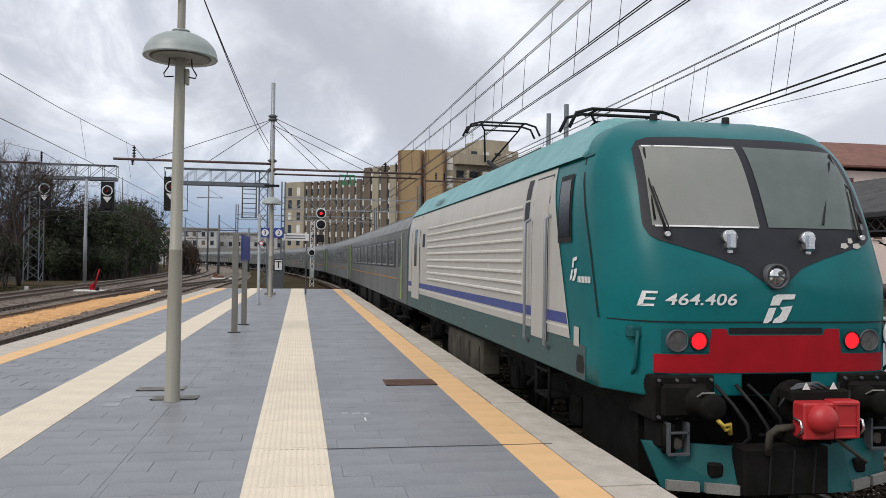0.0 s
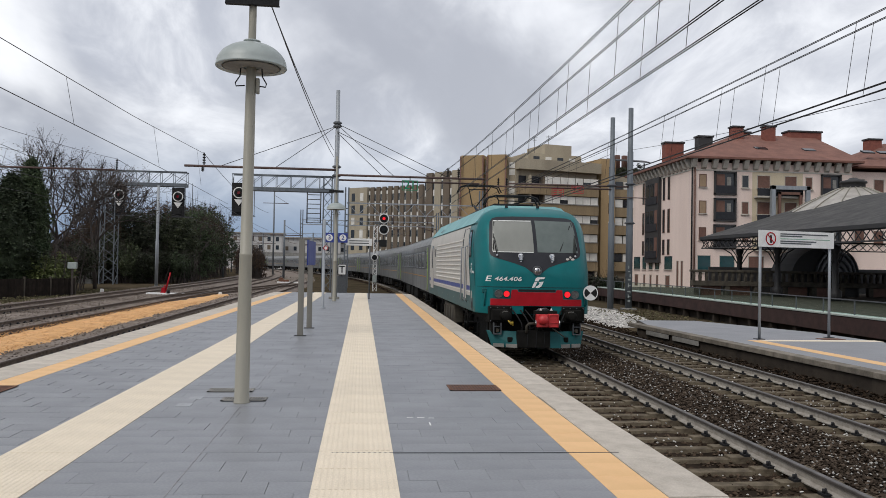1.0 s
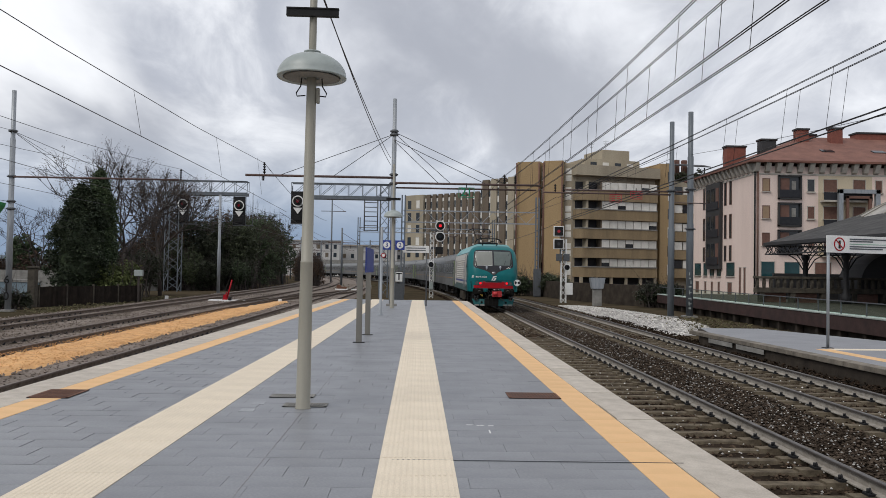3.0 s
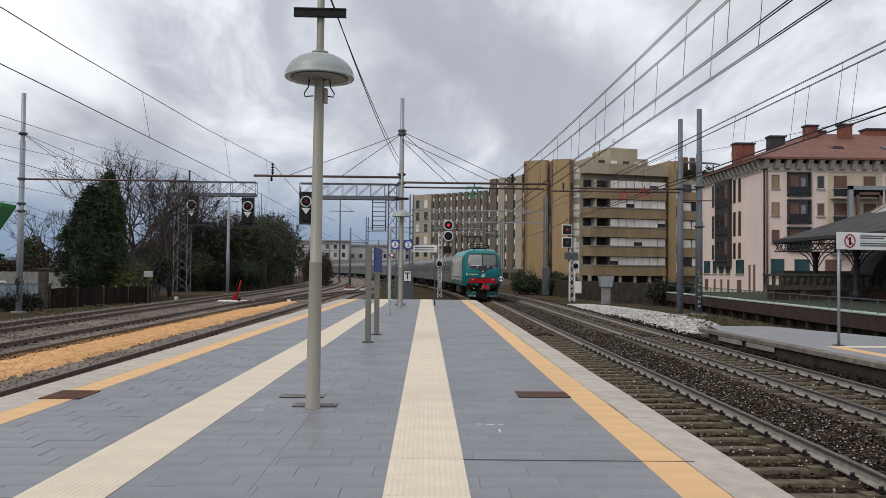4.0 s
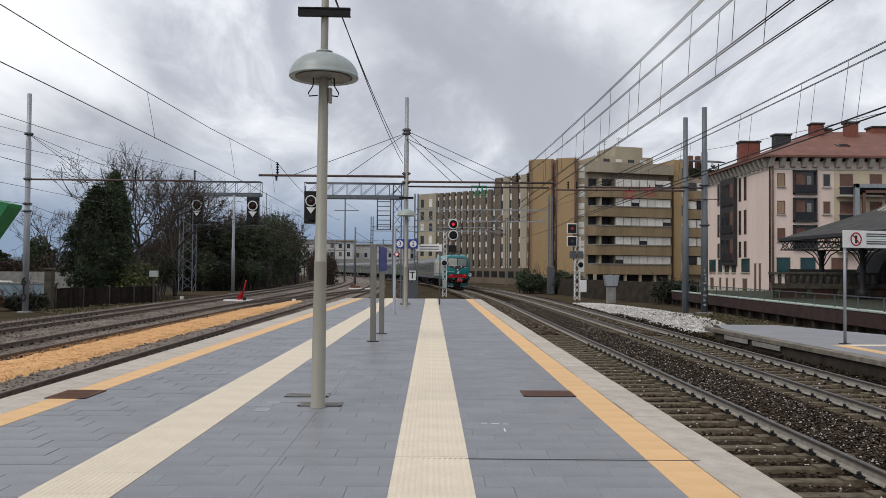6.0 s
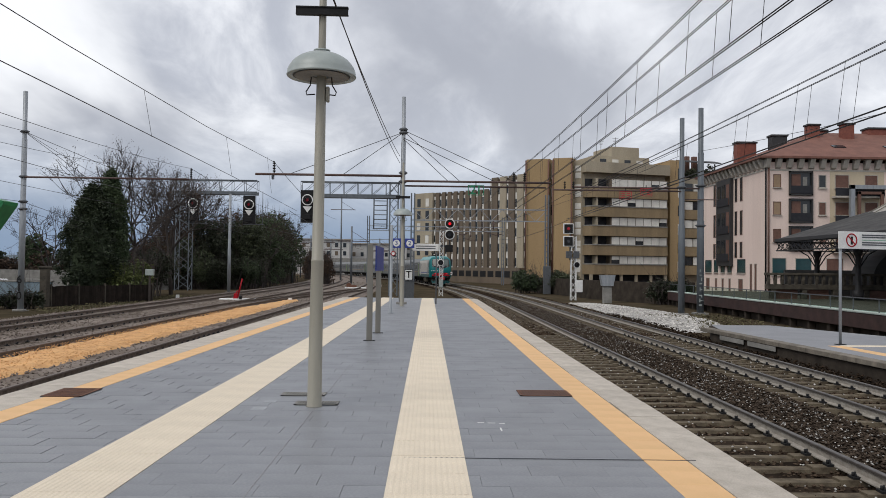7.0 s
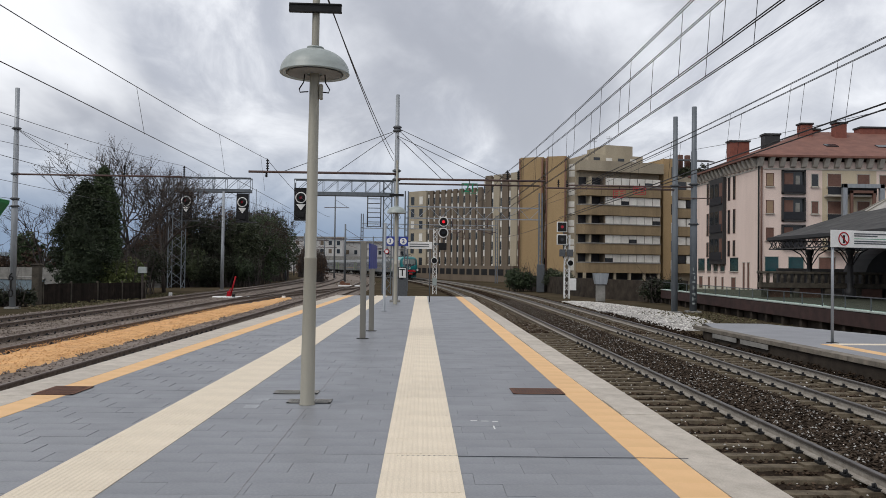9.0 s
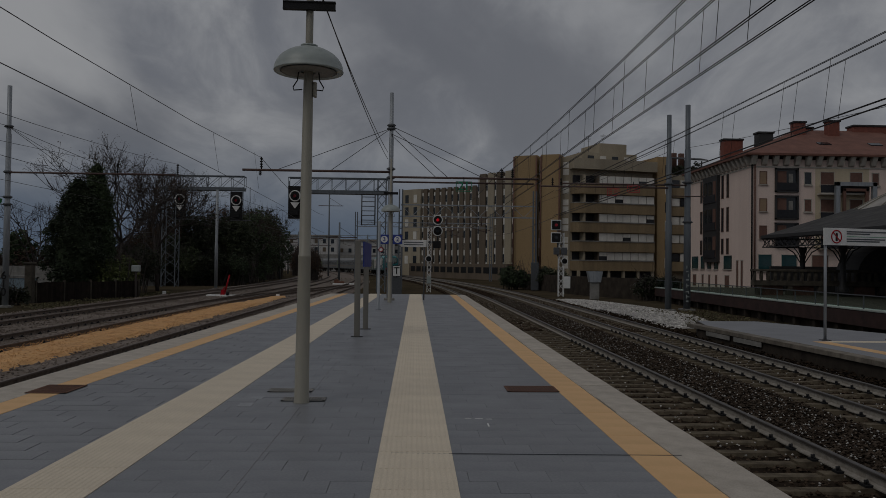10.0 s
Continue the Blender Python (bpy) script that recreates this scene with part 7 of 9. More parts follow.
def pink_house():
    t = thing("apartment_house", pose(0, 0, 0), "pink rendered apartment house with a terracotta hipped roof and dark balconies", "building", "buildings by the railway")
    x0, x1, y0, y1, zb, ze = 36.9, 56.0, 87.0, 106.6, -0.92, 13.75
    bm = bmesh.new()
    box(bm, x0, x1, y0, y1, zb, ze)
    part("wall", bm, M_PINK, t, "pink rendered walls")
    bm = bmesh.new()
    box(bm, x1 + 0.003, 95, y0 + 1.4, y1, zb, ze - 0.35)
    part("wall", bm, M_PINK, t, "pink rendered walls")
    # hipped roof
    def hip(a0, a1, b0, b1, z, top):
        bm = bmesh.new()
        o = 0.95
        lo = [(a0 - o, b0 - o, z), (a1 + o, b0 - o, z), (a1 + o, b1 + o, z), (a0 - o, b1 + o, z)]
        run_in = (b1 - b0) / 2
        hi = [(a0 + run_in, (b0 + b1) / 2, top), (a1 + o, (b0 + b1) / 2, top)]
        v = [bm.verts.new(p) for p in lo]
        w = [bm.verts.new(p) for p in hi]
        u = [bm.verts.new((p[0], p[1], p[2] - 0.22)) for p in lo]
        for f in ((v[0], v[1], w[1], w[0]), (v[1], v[2], w[1]), (v[2], v[3], w[0], w[1]), (v[3], v[0], w[0])):
            bm.faces.new(f)
        for i in range(4):
            bm.faces.new((u[i], u[(i + 1) % 4], v[(i + 1) % 4], v[i]))
        bm.faces.new(u[::-1])
        return part("roof", bm, M_TERRA, t, "terracotta tiled hipped roof")
    roof = hip(x0, x1, y0, y1, ze + 0.55, ze + 5.0)
    hip(x1 + 2, 95, y0 + 1.4, y1, ze + 0.25, ze + 4.6)
    # cornice brackets
    for k in range(16):
        x = x0 + 0.1 + k * 1.22
        bm = bmesh.new()
        prism(bm, [(y0 - 0.75, ze + 0.30), (y0, ze + 0.30), (y0, ze - 0.75), (y0 - 0.30, ze - 0.62)], x - 0.27, x + 0.27, "x")
        part("bracket", bm, M_CORNICE, t)
    for k in range(16):
        y = y0 + 0.4 + k * 1.22
        bm = bmesh.new()
        prism(bm, [(x0 - 0.75, ze + 0.30), (x0, ze + 0.30), (x0, ze - 0.75), (x0 - 0.30, ze - 0.62)], y - 0.27, y + 0.27, "y")
        part("bracket", bm, M_CORNICE, t)
    bm = bmesh.new()
    box(bm, x0 - 0.06, x1, y0 - 0.06, y0, ze - 0.95, ze - 0.78)
    box(bm, x0 - 0.06, x0, y0, y1, ze - 0.95, ze - 0.78)
    part("cornice", bm, M_CORNICE, t)
    for x in (x0 - 0.08,):
        for dx, mt in ((0.0, M_DARK), (0.34, M_SHUT)):
            bm = bmesh.new()
            tube(bm, (x + dx + 0.05, y0 - 0.12, zb), (x + dx + 0.05, y0 - 0.12, ze), 0.09, n=8)
            part("downpipe", bm, mt, t)
    bm = bmesh.new()
    box(bm, 44.0, 50.05, y0 - 0.008, y0, 3.9, ze - 0.96)
    part("wall_panel", bm, mat("cream_render", (0.62, 0.53, 0.38), (0.53, 0.44, 0.31), 0.85, scale=0.4, fine=12, bump=0.15, streak=True), t, "cream rendered middle bay")
    bm = bmesh.new()
    box(bm, x0 - 0.9, x1 + 0.9, y0 - 0.88, y0, ze + 0.30, ze + 0.33)
    box(bm, x0 - 0.9, x0, y0, y1, ze + 0.30, ze + 0.33)
    part("soffit", bm, M_SHUT, t, "dark timber soffit")
    # long front: x along the wall
    F = pose(0, y0, 0)
    floors = (10.95, 7.95, 4.95)
    for k, z in enumerate(floors):
        window_in(t, F @ pose(37.75, 0, z), 0.85, 1.45, M_SHUT_L if k < 2 else M_SHUT, M_SHUT)
        loggia(t, F @ pose(39.45, 0, z - 0.85), 2.6, 2.65, "dark framed balcony with a glass rail")
        window_in(t, F @ pose(42.75, 0, z), 0.85, 1.45, M_WINDOW if k == 0 else M_SHUT, M_CORNICE)
        window_in(t, F @ pose(50.35, 0, z), 0.85, 1.45, M_SHUT, M_CORNICE)
        loggia(t, F @ pose(52.2, 0, z - 0.85), 2.4, 2.65, "dark framed balcony with a glass rail")
        for x in (44.55, 47.85):
            window_in(t, F @ pose(x, 0, z), 1.6 if x < 46 else 1.5, 1.5, M_SHUT, M_CORNICE)
        bm = bmesh.new()
        box(bm, 44.2, 49.6, y0 - 0.9, y0, z - 1.1, z - 0.9)
        b = part("balcony", bm, M_CORNICE, t, "projecting balcony with a dark rail")
        bm = bmesh.new()
        box(bm, 44.2, 49.6, y0 - 0.9, y0 - 0.84, z - 0.9, z - 0.05)
        part("rail", bm, M_MASK, b)
        for x in (57.2, 59.6, 63, 66, 70, 74):
            window_in(t, pose(x, y0 + 1.4, z), 1.3, 1.6, M_SHUT, M_CORNICE)
    for x, w in ((37.6, 1.6), (40.2, 1.8), (43.6, 1.9), (47, 1.6), (50, 1.6), (53, 1.6)):
        window_in(t, F @ pose(x, 0, 1.35), w, 1.9, M_TEALGLASS if x < 42 else M_SHUT, M_CORNICE)
    # tall grey frame standing on the front
    bm = bmesh.new()
    for a in ((45.6, 46.1, 6.4, 11.2), (49.7, 50.2, 6.4, 11.2), (45.6, 50.2, 10.75, 11.2)):
        box(bm, a[0], a[1], y0 - 1.4, y0 - 1.0, a[2], a[3], 0.02)
    part("pergola_frame", bm, M_GALV, t, "grey tubular frame")
    bm = bmesh.new()
    for a in ((46.5, 46.8, 6.4, 10.5), (49.0, 49.3, 6.4, 10.5), (46.5, 49.3, 10.2, 10.5)):
        box(bm, a[0], a[1], y0 - 1.3, y0 - 1.0, a[2], a[3], 0.02)
    part("inner_frame", bm, M_SHUT, t, "red-brown inner frame")
    # narrow end wall: runs along y, looks to -x
    E = Matrix.Translation((x0, 0, 0)) @ pose(0, 0, 0, 0, 0, -90)
    def at_end(y, z):
        return E @ pose(-y, 0, z)
    for z0, h in ((10.0, 2.9), (6.0, 2.9), (3.3, 1.9)):
        for y in (102.9, 95.75, 94.15):
            window_in(t, at_end(y, z0), 0.75, h, M_WINDOW, M_SHUT, sill=False)
    bm = bmesh.new()
    box(bm, x0 - 0.42, x0, 96.2, 100.9, 2.35, 13.0, 0.02)
    bay = part("bay", bm, M_IRON, t, "dark metal-clad bay with balconies")
    for z in (3.0, 6.4, 9.8):
        for y, w in ((100.4, 1.0), (98.9, 1.1), (97.4, 0.9)):
            bm = bmesh.new()
            box(bm, x0 - 0.46, x0 - 0.42, y - w, y, z, z + 2.5)
            part("pane", bm, M_WINDOW if w > 0.95 else M_SHUT, bay)
        bm = bmesh.new()
        box(bm, x0 - 0.52, x0 - 0.47, 96.6, 100.5, z - 0.1, z + 0.85)
        part("rail", bm, M_MASK, bay)
    for y, w in ((105.9, 2.3), (102.6, 1.3), (100.3, 1.3), (98.0, 1.3), (94.9, 2.4)):
        window_in(t, at_end(y, 1.55), w, 1.6, M_TEALGLASS, M_DARK)
        window_in(t, at_end(y - 0.3, -0.75), w * 0.6, 1.6, M_SHUT, M_CORNICE, sill=False)
    for y in (89.9, 91.2):
        window_in(t, at_end(y, -0.6), 0.7, 3.2, M_SHUT, M_CORNICE, sill=False)
    # chimneys and roof windows
    for x, y, z0, z1, w, d, mt in ((38.9, 97.8, 15.0, 17.4, 2.4, 1.2, M_BRICK_R), (41.1, 93.6, 15.6, 17.6, 1.8, 1.2, M_IRON), (45.9, 95.0, 17.0, 19.2, 1.4, 1.1, M_BRICK_R),
                                    (47.9, 97.0, 17.6, 18.9, 1.2, 1.0, M_BRICK_R), (49.8, 94.5, 17.2, 19.3, 1.4, 1.0, M_BRICK_R), (55.6, 97.0, 17.6, 19.2, 4.4, 1.6, M_BRICK_R), (64.5, 96, 17, 18.4, 1.8, 1.2, M_BRICK_R)):
        bm = bmesh.new()
        box(bm, x - w / 2, x + w / 2, y - d / 2, y + d / 2, z0 - 1.0, z1, 0.03)
        c = part("chimney", bm, mt, t, "brick chimney with a dark cap")
        bm = bmesh.new()
        box(bm, x - w / 2 - 0.12, x + w / 2 + 0.12, y - d / 2 - 0.12, y + d / 2 + 0.12, z1, z1 + 0.22, 0.03)
        part("cap", bm, M_IRON, c)
    for x in (46.6, 52.6, 60, 62):
        u = 3.2
        z = ze + 0.55 + (u + 0.95) * 4.45 / 10.75
        bm = bmesh.new()
        box(bm, -0.7, 0.7, -0.45, 0.45, -0.05, 0.10, 0, pose(x, y0 + u, z, 22.4, 0, 0))
        part("roof_window", bm, M_WINDOW, t, "dark roof window")


pink_house()

# ---- the long ochre and brown apartment block ----


def wall_frame(p, q):
    """Pose with x from p to q along a wall; -y looks out to the right-hand side of that walk."""
    a = math.degrees(math.atan2(q[1] - p[1], q[0] - p[0]))
    return pose(p[0], p[1], 0, 0, 0, a), math.hypot(q[0] - p[0], q[1] - p[1])


def ochre_block():
    t = thing("apartment_block", pose(0, 0, 0), "ochre and brown apartment block with curved balconies and white roller blinds", "building", "buildings by the railway")
    zb = -0.92
    # stepped brown wings along the railway
    for p, q, top, beige, n in (((-2.6, 184.0), (12.9, 169.5), 18.3, 5.6, 9), ((11.75, 150.0), (18.6, 140.0), 18.35, 0.0, 5)):
        m, L = wall_frame(p, q)
        bm = bmesh.new()
        box(bm, beige, L, 0, 14, zb, top, 0, m)
        part("wing", bm, M_BROWN, t, "brown clad wing")
        if beige:
            bm = bmesh.new()
            box(bm, 0, beige - 0.01, -0.8, 14, zb, top + 0.3, 0, m)
            w = part("wing", bm, M_OCHRE_L, t, "beige rendered wing")
            for k in range(2):
                for f in range(6):
                    bm = bmesh.new()
                    box(bm, 0.9 + k * 2.6, 1.9 + k * 2.6, -0.86, -0.79, 1.8 + 2.75 * f, 3.6 + 2.75 * f, 0, m)
                    part("window", bm, M_WINDOW if (k + f) % 3 else M_BLINDW, w)
        pitch = (L - beige) / n
        for k in range(n):
            u = beige + k * pitch
            bm = bmesh.new()
            box(bm, u + 0.05, u + 0.48, -0.30, 0.0, 1.8, top - 0.6, 0, m)
            s = part("window_strip", bm, M_BLINDW, t, "narrow white window strip")
            for f in range(6):
                z = 2.2 + 2.65 * f
                bm = bmesh.new()
                box(bm, u + 0.10, u + 0.43, -0.33, -0.29, z, z + 1.5, 0, m)
                part("pane", bm, M_WINDOW if (f + k) % 4 else M_BROWN, s)
            bm = bmesh.new()
            box(bm, u + 0.50, u + 0.72, -0.04, 0.0, 1.8, top - 0.5, 0, m)
            part("dark_joint", bm, M_MASK, t)
            bm = bmesh.new()
            box(bm, u + 0.72, u + pitch, -0.5, 0.0, 1.6, top + 0.25, 0, m)
            part("fin", bm, M_OCHRE_L if not beige and k in (1, 3) else M_BROWN, t)
    m, L = wall_frame((1.0, 168.0), (15.4, 134.5))
    bm = bmesh.new()
    box(bm, -6, L, 0, 2, zb, 1.9, 0, m)
    part("podium", bm, M_BROWN, t, "brown ground-floor podium")
    for k in range(14):
        u = -5 + k * 3.0
        bm = bmesh.new()
        box(bm, u, u + 2.2, -0.03, 0.02, 0.2, 1.3, 0, m)
        part("opening", bm, M_BLACK, t)
    # ochre end walls that face the station
    c0, c1 = (15.62, 127.6), (24.2, 124.2)
    m, L = wall_frame(c0, c1)
    bm = bmesh.new()
    box(bm, 0, L * 0.40, 0, 14, zb, 19.2, 0, m)
    part("end_wall", bm, M_OCHRE, t, "plain ochre end wall")
    bm = bmesh.new()
    box(bm, L * 0.40 + 0.01, L * 0.47, 0.9, 14, zb, 18.6, 0, m)
    r = part("recess", bm, M_OCHRE_L, t)
    for f in range(6):
        bm = bmesh.new()
        box(bm, L * 0.415, L * 0.46, 0.84, 0.92, 1.6 + 2.9 * f, 3.2 + 2.9 * f, 0, m)
        part("pane", bm, M_BLINDW if f % 3 else M_WINDOW, r)
    bm = bmesh.new()
    box(bm, L * 0.47 + 0.01, L * 0.80, -0.3, 14, zb, 19.2, 0, m)
    part("end_wall", bm, M_OCHRE, t, "plain ochre end wall")
    bm = bmesh.new()
    box(bm, L * 0.80 + 0.01, L, 0.8, 14, zb, 18.8, 0, m)
    r = part("recess", bm, M_OCHRE_L, t)
    for f in range(6):
        for h in (0, 1.1):
            bm = bmesh.new()
            box(bm, L * 0.83, L * 0.97, 0.74, 0.82, 1.3 + 2.95 * f + h, 2.2 + 2.95 * f + h, 0, m)
            part("pane", bm, M_BLINDW, r)
    for u in (0.0, L * 0.395, L * 0.475, L * 0.795):
        bm = bmesh.new()
        tube(bm, m @ Vector((u, -0.38, zb)), m @ Vector((u, -0.38, 19.0)), 0.12, n=6)
        part("downpipe", bm, M_SHUT, t)
    # balcony front
    d0, d1 = (24.3, 123.6), (38.6, 127.5)
    m, L = wall_frame(d0, d1)
    bm = bmesh.new()
    box(bm, 0, L, 1.3, 16, zb, 18.3, 0, m)
    part("main_wall", bm, M_OCHRE_L, t, "pale ochre main wall")
    bm = bmesh.new()
    box(bm, 0, L, -0.15, 1.29, 16.9, 18.55, 0, m)
    part("parapet", bm, M_OCHRE_L, t, "pale concrete parapet")
    for f in range(5):
        z = 2.55 + 3.0 * f
        # slab and curved balustrade band
        bm = bmesh.new()
        pts = [(0.2, 1.3)] + [(0.2 + 1.6 * (1 - math.cos(math.pi / 2 * i / 6)), 1.3 - 1.75 * math.sin(math.pi / 2 * i / 6)) for i in range(1, 7)] + [(L - 0.6, -0.45), (L - 0.6, 1.3)]
        tmp = bmesh.new()
        prism(tmp, pts, z - 1.55, z - 0.02, "z")
        join(bm, tmp, m)
        band = part("balcony", bm, M_PARAPET, t, "curved ochre balcony band")
        bm = bmesh.new()
        tmp = bmesh.new()
        prism(tmp, [(a * 1.0, b - 0.08) for a, b in pts], z - 0.02, z + 0.14, "z")
        join(bm, tmp, m)
        part("coping", bm, M_CONC, band)
        x = L * 0.30
        for k in range(7):
            w = (L * 0.66) / 7
            bm = bmesh.new()
            box(bm, x + 0.05, x + w - 0.05, -0.20, -0.12, z + 0.16, z + 1.35, 0, m)
            part("blind" if (k * 3 + f * 5) % 7 else "window", bm, M_BLINDW if (k * 3 + f * 5) % 7 else M_WINDOW, t, "white roller blind" if (k * 3 + f * 5) % 7 else "half-open dark window")
            if (k * 3 + f * 5) % 7 == 0:
                bm = bmesh.new()
                box(bm, x + 0.05, x + w - 0.05, -0.22, -0.16, z + 0.75, z + 1.35, 0, m)
                part("blind", bm, M_BLINDW, t)
            x += w
        bm = bmesh.new()
        box(bm, L * 0.29, L * 0.97, -0.10, 1.28, z + 0.14, z + 1.43, 0, m)
        part("winter_garden", bm, M_BROWN, t)
        # charcoal sheet on the back wall gives the balcony's shade by colour
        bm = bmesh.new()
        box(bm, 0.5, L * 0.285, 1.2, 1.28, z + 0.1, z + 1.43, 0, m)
        part("recess_shade_sheet", bm, M_MASK, t)
        bm = bmesh.new()
        box(bm, L * 0.12, L * 0.14, -0.2, 1.2, z + 0.1, z + 1.43, 0, m)
        part("partition", bm, M_OCHRE_L, t)
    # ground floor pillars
    # charcoal sheet behind the pillars stands in for the arcade's shade
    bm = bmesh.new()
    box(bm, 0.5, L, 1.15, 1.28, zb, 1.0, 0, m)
    part("arcade_shade_sheet", bm, M_MASK, t)
    for k in range(6):
        bm = bmesh.new()
        box(bm, 0.8 + k * 2.6, 1.2 + k * 2.6, -0.3, 0.1, zb, 1.0, 0, m)
        part("pillar", bm, M_OCHRE_L, t)
    # penthouse and roof clutter
    bm = bmesh.new()
    box(bm, L * 0.27, L * 0.95, 5, 13, 18.3, 20.3, 0, m)
    part("penthouse", bm, M_OCHRE_L, t, "pale rooftop flat")
    bm = bmesh.new()
    box(bm, L * 0.50, L * 0.84, 5.5, 12, 20.3, 22.0, 0, m)
    part("penthouse", bm, M_OCHRE_L, t, "pale rooftop tower")
    for k in range(4):
        bm = bmesh.new()
        box(bm, L * (0.34 + 0.15 * k), L * (0.34 + 0.15 * k) + 1.1, 4.93, 5.02, 18.6, 19.8, 0, m)
        part("window", bm, M_BLINDW if k % 2 else M_WINDOW, t)
    for u, h in ((0.1, 20.2), (0.42, 23.4), (0.6, 23.8), (0.3, 20.6)):
        bm = bmesh.new()
        q = m @ Vector((L * u, 7, 18))
        tube(bm, q, Vector((q.x, q.y, h)), 0.04, n=5)
        for k in range(4):
            box(bm, q.x - 0.5 + 0.08 * k, q.x + 0.5 - 0.08 * k, q.y - 0.02, q.y + 0.02, h - 0.2 - 0.25 * k, h - 0.16 - 0.25 * k)
        part("aerial", bm, M_GALV_D, t)
    # narrower stair tower and the wing behind the masts
    e0, e1 = (38.7, 128.6), (50.0, 131.0)
    m, L = wall_frame(e0, e1)
    bm = bmesh.new()
    box(bm, 0, 2.6, -0.6, 14, zb, 19.5, 0, m)
    part("stair_tower", bm, M_OCHRE, t, "ochre stair tower")
    for f in range(6):
        bm = bmesh.new()
        box(bm, 1.4, 2.3, -0.66, -0.59, 1.5 + 3 * f, 3.2 + 3 * f, 0, m)
        part("window", bm, M_WINDOW if f % 2 else M_BLINDW, t)
    bm = bmesh.new()
    box(bm, 2.61, L, 0.9, 14, zb, 16.9, 0, m)
    part("side_wing", bm, M_OCHRE_L, t, "pale side wing")
    for f in range(5):
        z = 2.55 + 3.0 * f
        bm = bmesh.new()
        box(bm, 2.7, L, -0.3, 0.89, z - 1.5, z, 0.02, m)
        part("balcony", bm, M_PARAPET, t, "ochre balcony band")
        for k in range(5):
            bm = bmesh.new()
            box(bm, 2.9 + k * 1.6, 4.3 + k * 1.6, -0.12, 0.0, z + 0.1, z + 1.35, 0, m)
            part("blind", bm, M_BLINDW if (k + f) % 4 else M_WINDOW, t)
    bm = bmesh.new()
    box(bm, 2.0, L - 2, 3, 10, 16.9, 18.6, 0.02, m)
    part("roof_room", bm, M_BROWN, t)
    g = thing("roof_pergola", pose(0, 0, 0), "black roof-terrace pergola above the side wing", "pergola")
    for u in (3.4, 6.2, 9.4):
        bm = bmesh.new()
        box(bm, u - 0.08, u + 0.08, 1.6, 1.76, 16.92, 19.5, 0, m)
        part("post", bm, M_IRON, g)
    bm = bmesh.new()
    tmp = bmesh.new()
    prism(tmp, [(1.0, 19.5), (1.0, 19.65), (2.98, 20.15), (2.98, 19.95)], 3.0, 10.2, "x")
    join(bm, tmp, m)
    part("roof", bm, M_IRON, g)
    for u in (5.4, 6.8):
        bm = bmesh.new()
        box(bm, u - 0.4, u + 0.4, 3.4, 4.1, 18.62, 20.9, 0.05, m)
        part("chimney_pot", bm, M_SHUT, g)


ochre_block()


def trackside_right():
    bm = bmesh.new()
    prism(bm, [(11.0, 100), (14.5, 72), (17.6, 62), (18.0, 62), (15.0, 72.2), (11.5, 100)], -0.92, 0.75, "z")
    tagged(part("boundary_wall", bm, M_STONE), "dark stained boundary wall beside the tracks", "wall", "", "structure")
    bm = bmesh.new()
    box(bm, 17.7, 20.6, 61.4, 61.9, -0.92, 0.8)
    tagged(part("boundary_wall_return", bm, M_STONE), "dark stained boundary wall under the flats", "wall", "", "structure")
    t = thing("relay_cabinet", pose(14.0, 62.3, -0.92), "pale concrete trackside cabinet with a wider grey head", "cabinet")
    bm = bmesh.new()
    box(bm, -0.33, 0.33, -0.25, 0.25, 0, 1.35, 0.03)
    part("plinth", bm, M_CONC, t)
    bm = bmesh.new()
    prism(bm, [(-0.42, 1.35), (0.42, 1.35), (0.58, 2.2), (-0.58, 2.2)], -0.35, 0.35, "y")
    part("cabinet", bm, M_GALV, t)
    # white gravel heap
    verts, faces = [], []
    nx, ny = 14, 40
    for j in range(ny):
        y = 33.0 + j * (62.5 - 33.0) / (ny - 1)
        a = 9.95 + 0.03 * (y - 33)
        b = a + (4.6 * math.sin(math.pi * min(1, max(0.02, (y - 31) / 38)) ** 0.7) + 0.3)
        for i in range(nx):
            u = i / (nx - 1)
            verts.append((a + (b - a) * u, y, -0.935 + (0.13 * math.sin(math.pi * u) + 0.06 * noise.noise((u * 9, y, 2)) * (0 < i < nx - 1)) * min(1, (y - 33) / 4, (62.5 - y) / 6)))
    for j in range(ny - 1):
        for i in range(nx - 1):
            k = j * nx + i
            faces.append((k, k + 1, k + nx + 1, k + nx))
    sheet("gravel_heap", verts, faces, M_WHITE_GRAVEL, "structure", "low bank of white crushed stone", "gravel", smooth=True)

    def spot(g):
        y = g.uniform(33.5, 62)
        a = 9.95 + 0.03 * (y - 33)
        w = 4.6 * math.sin(math.pi * min(1, max(0.02, (y - 31) / 38)) ** 0.7) + 0.3
        u = g.uniform(0.02, 0.98)
        return a + w * u, y, -0.92 + 0.13 * math.sin(math.pi * u) * min(1, (y - 33) / 4, (62.5 - y) / 6)
    stones("gravel_stone", 3500, spot, 0.075, M_WHITE_GRAVEL, "white crushed stones on the bank", 7)


trackside_right()

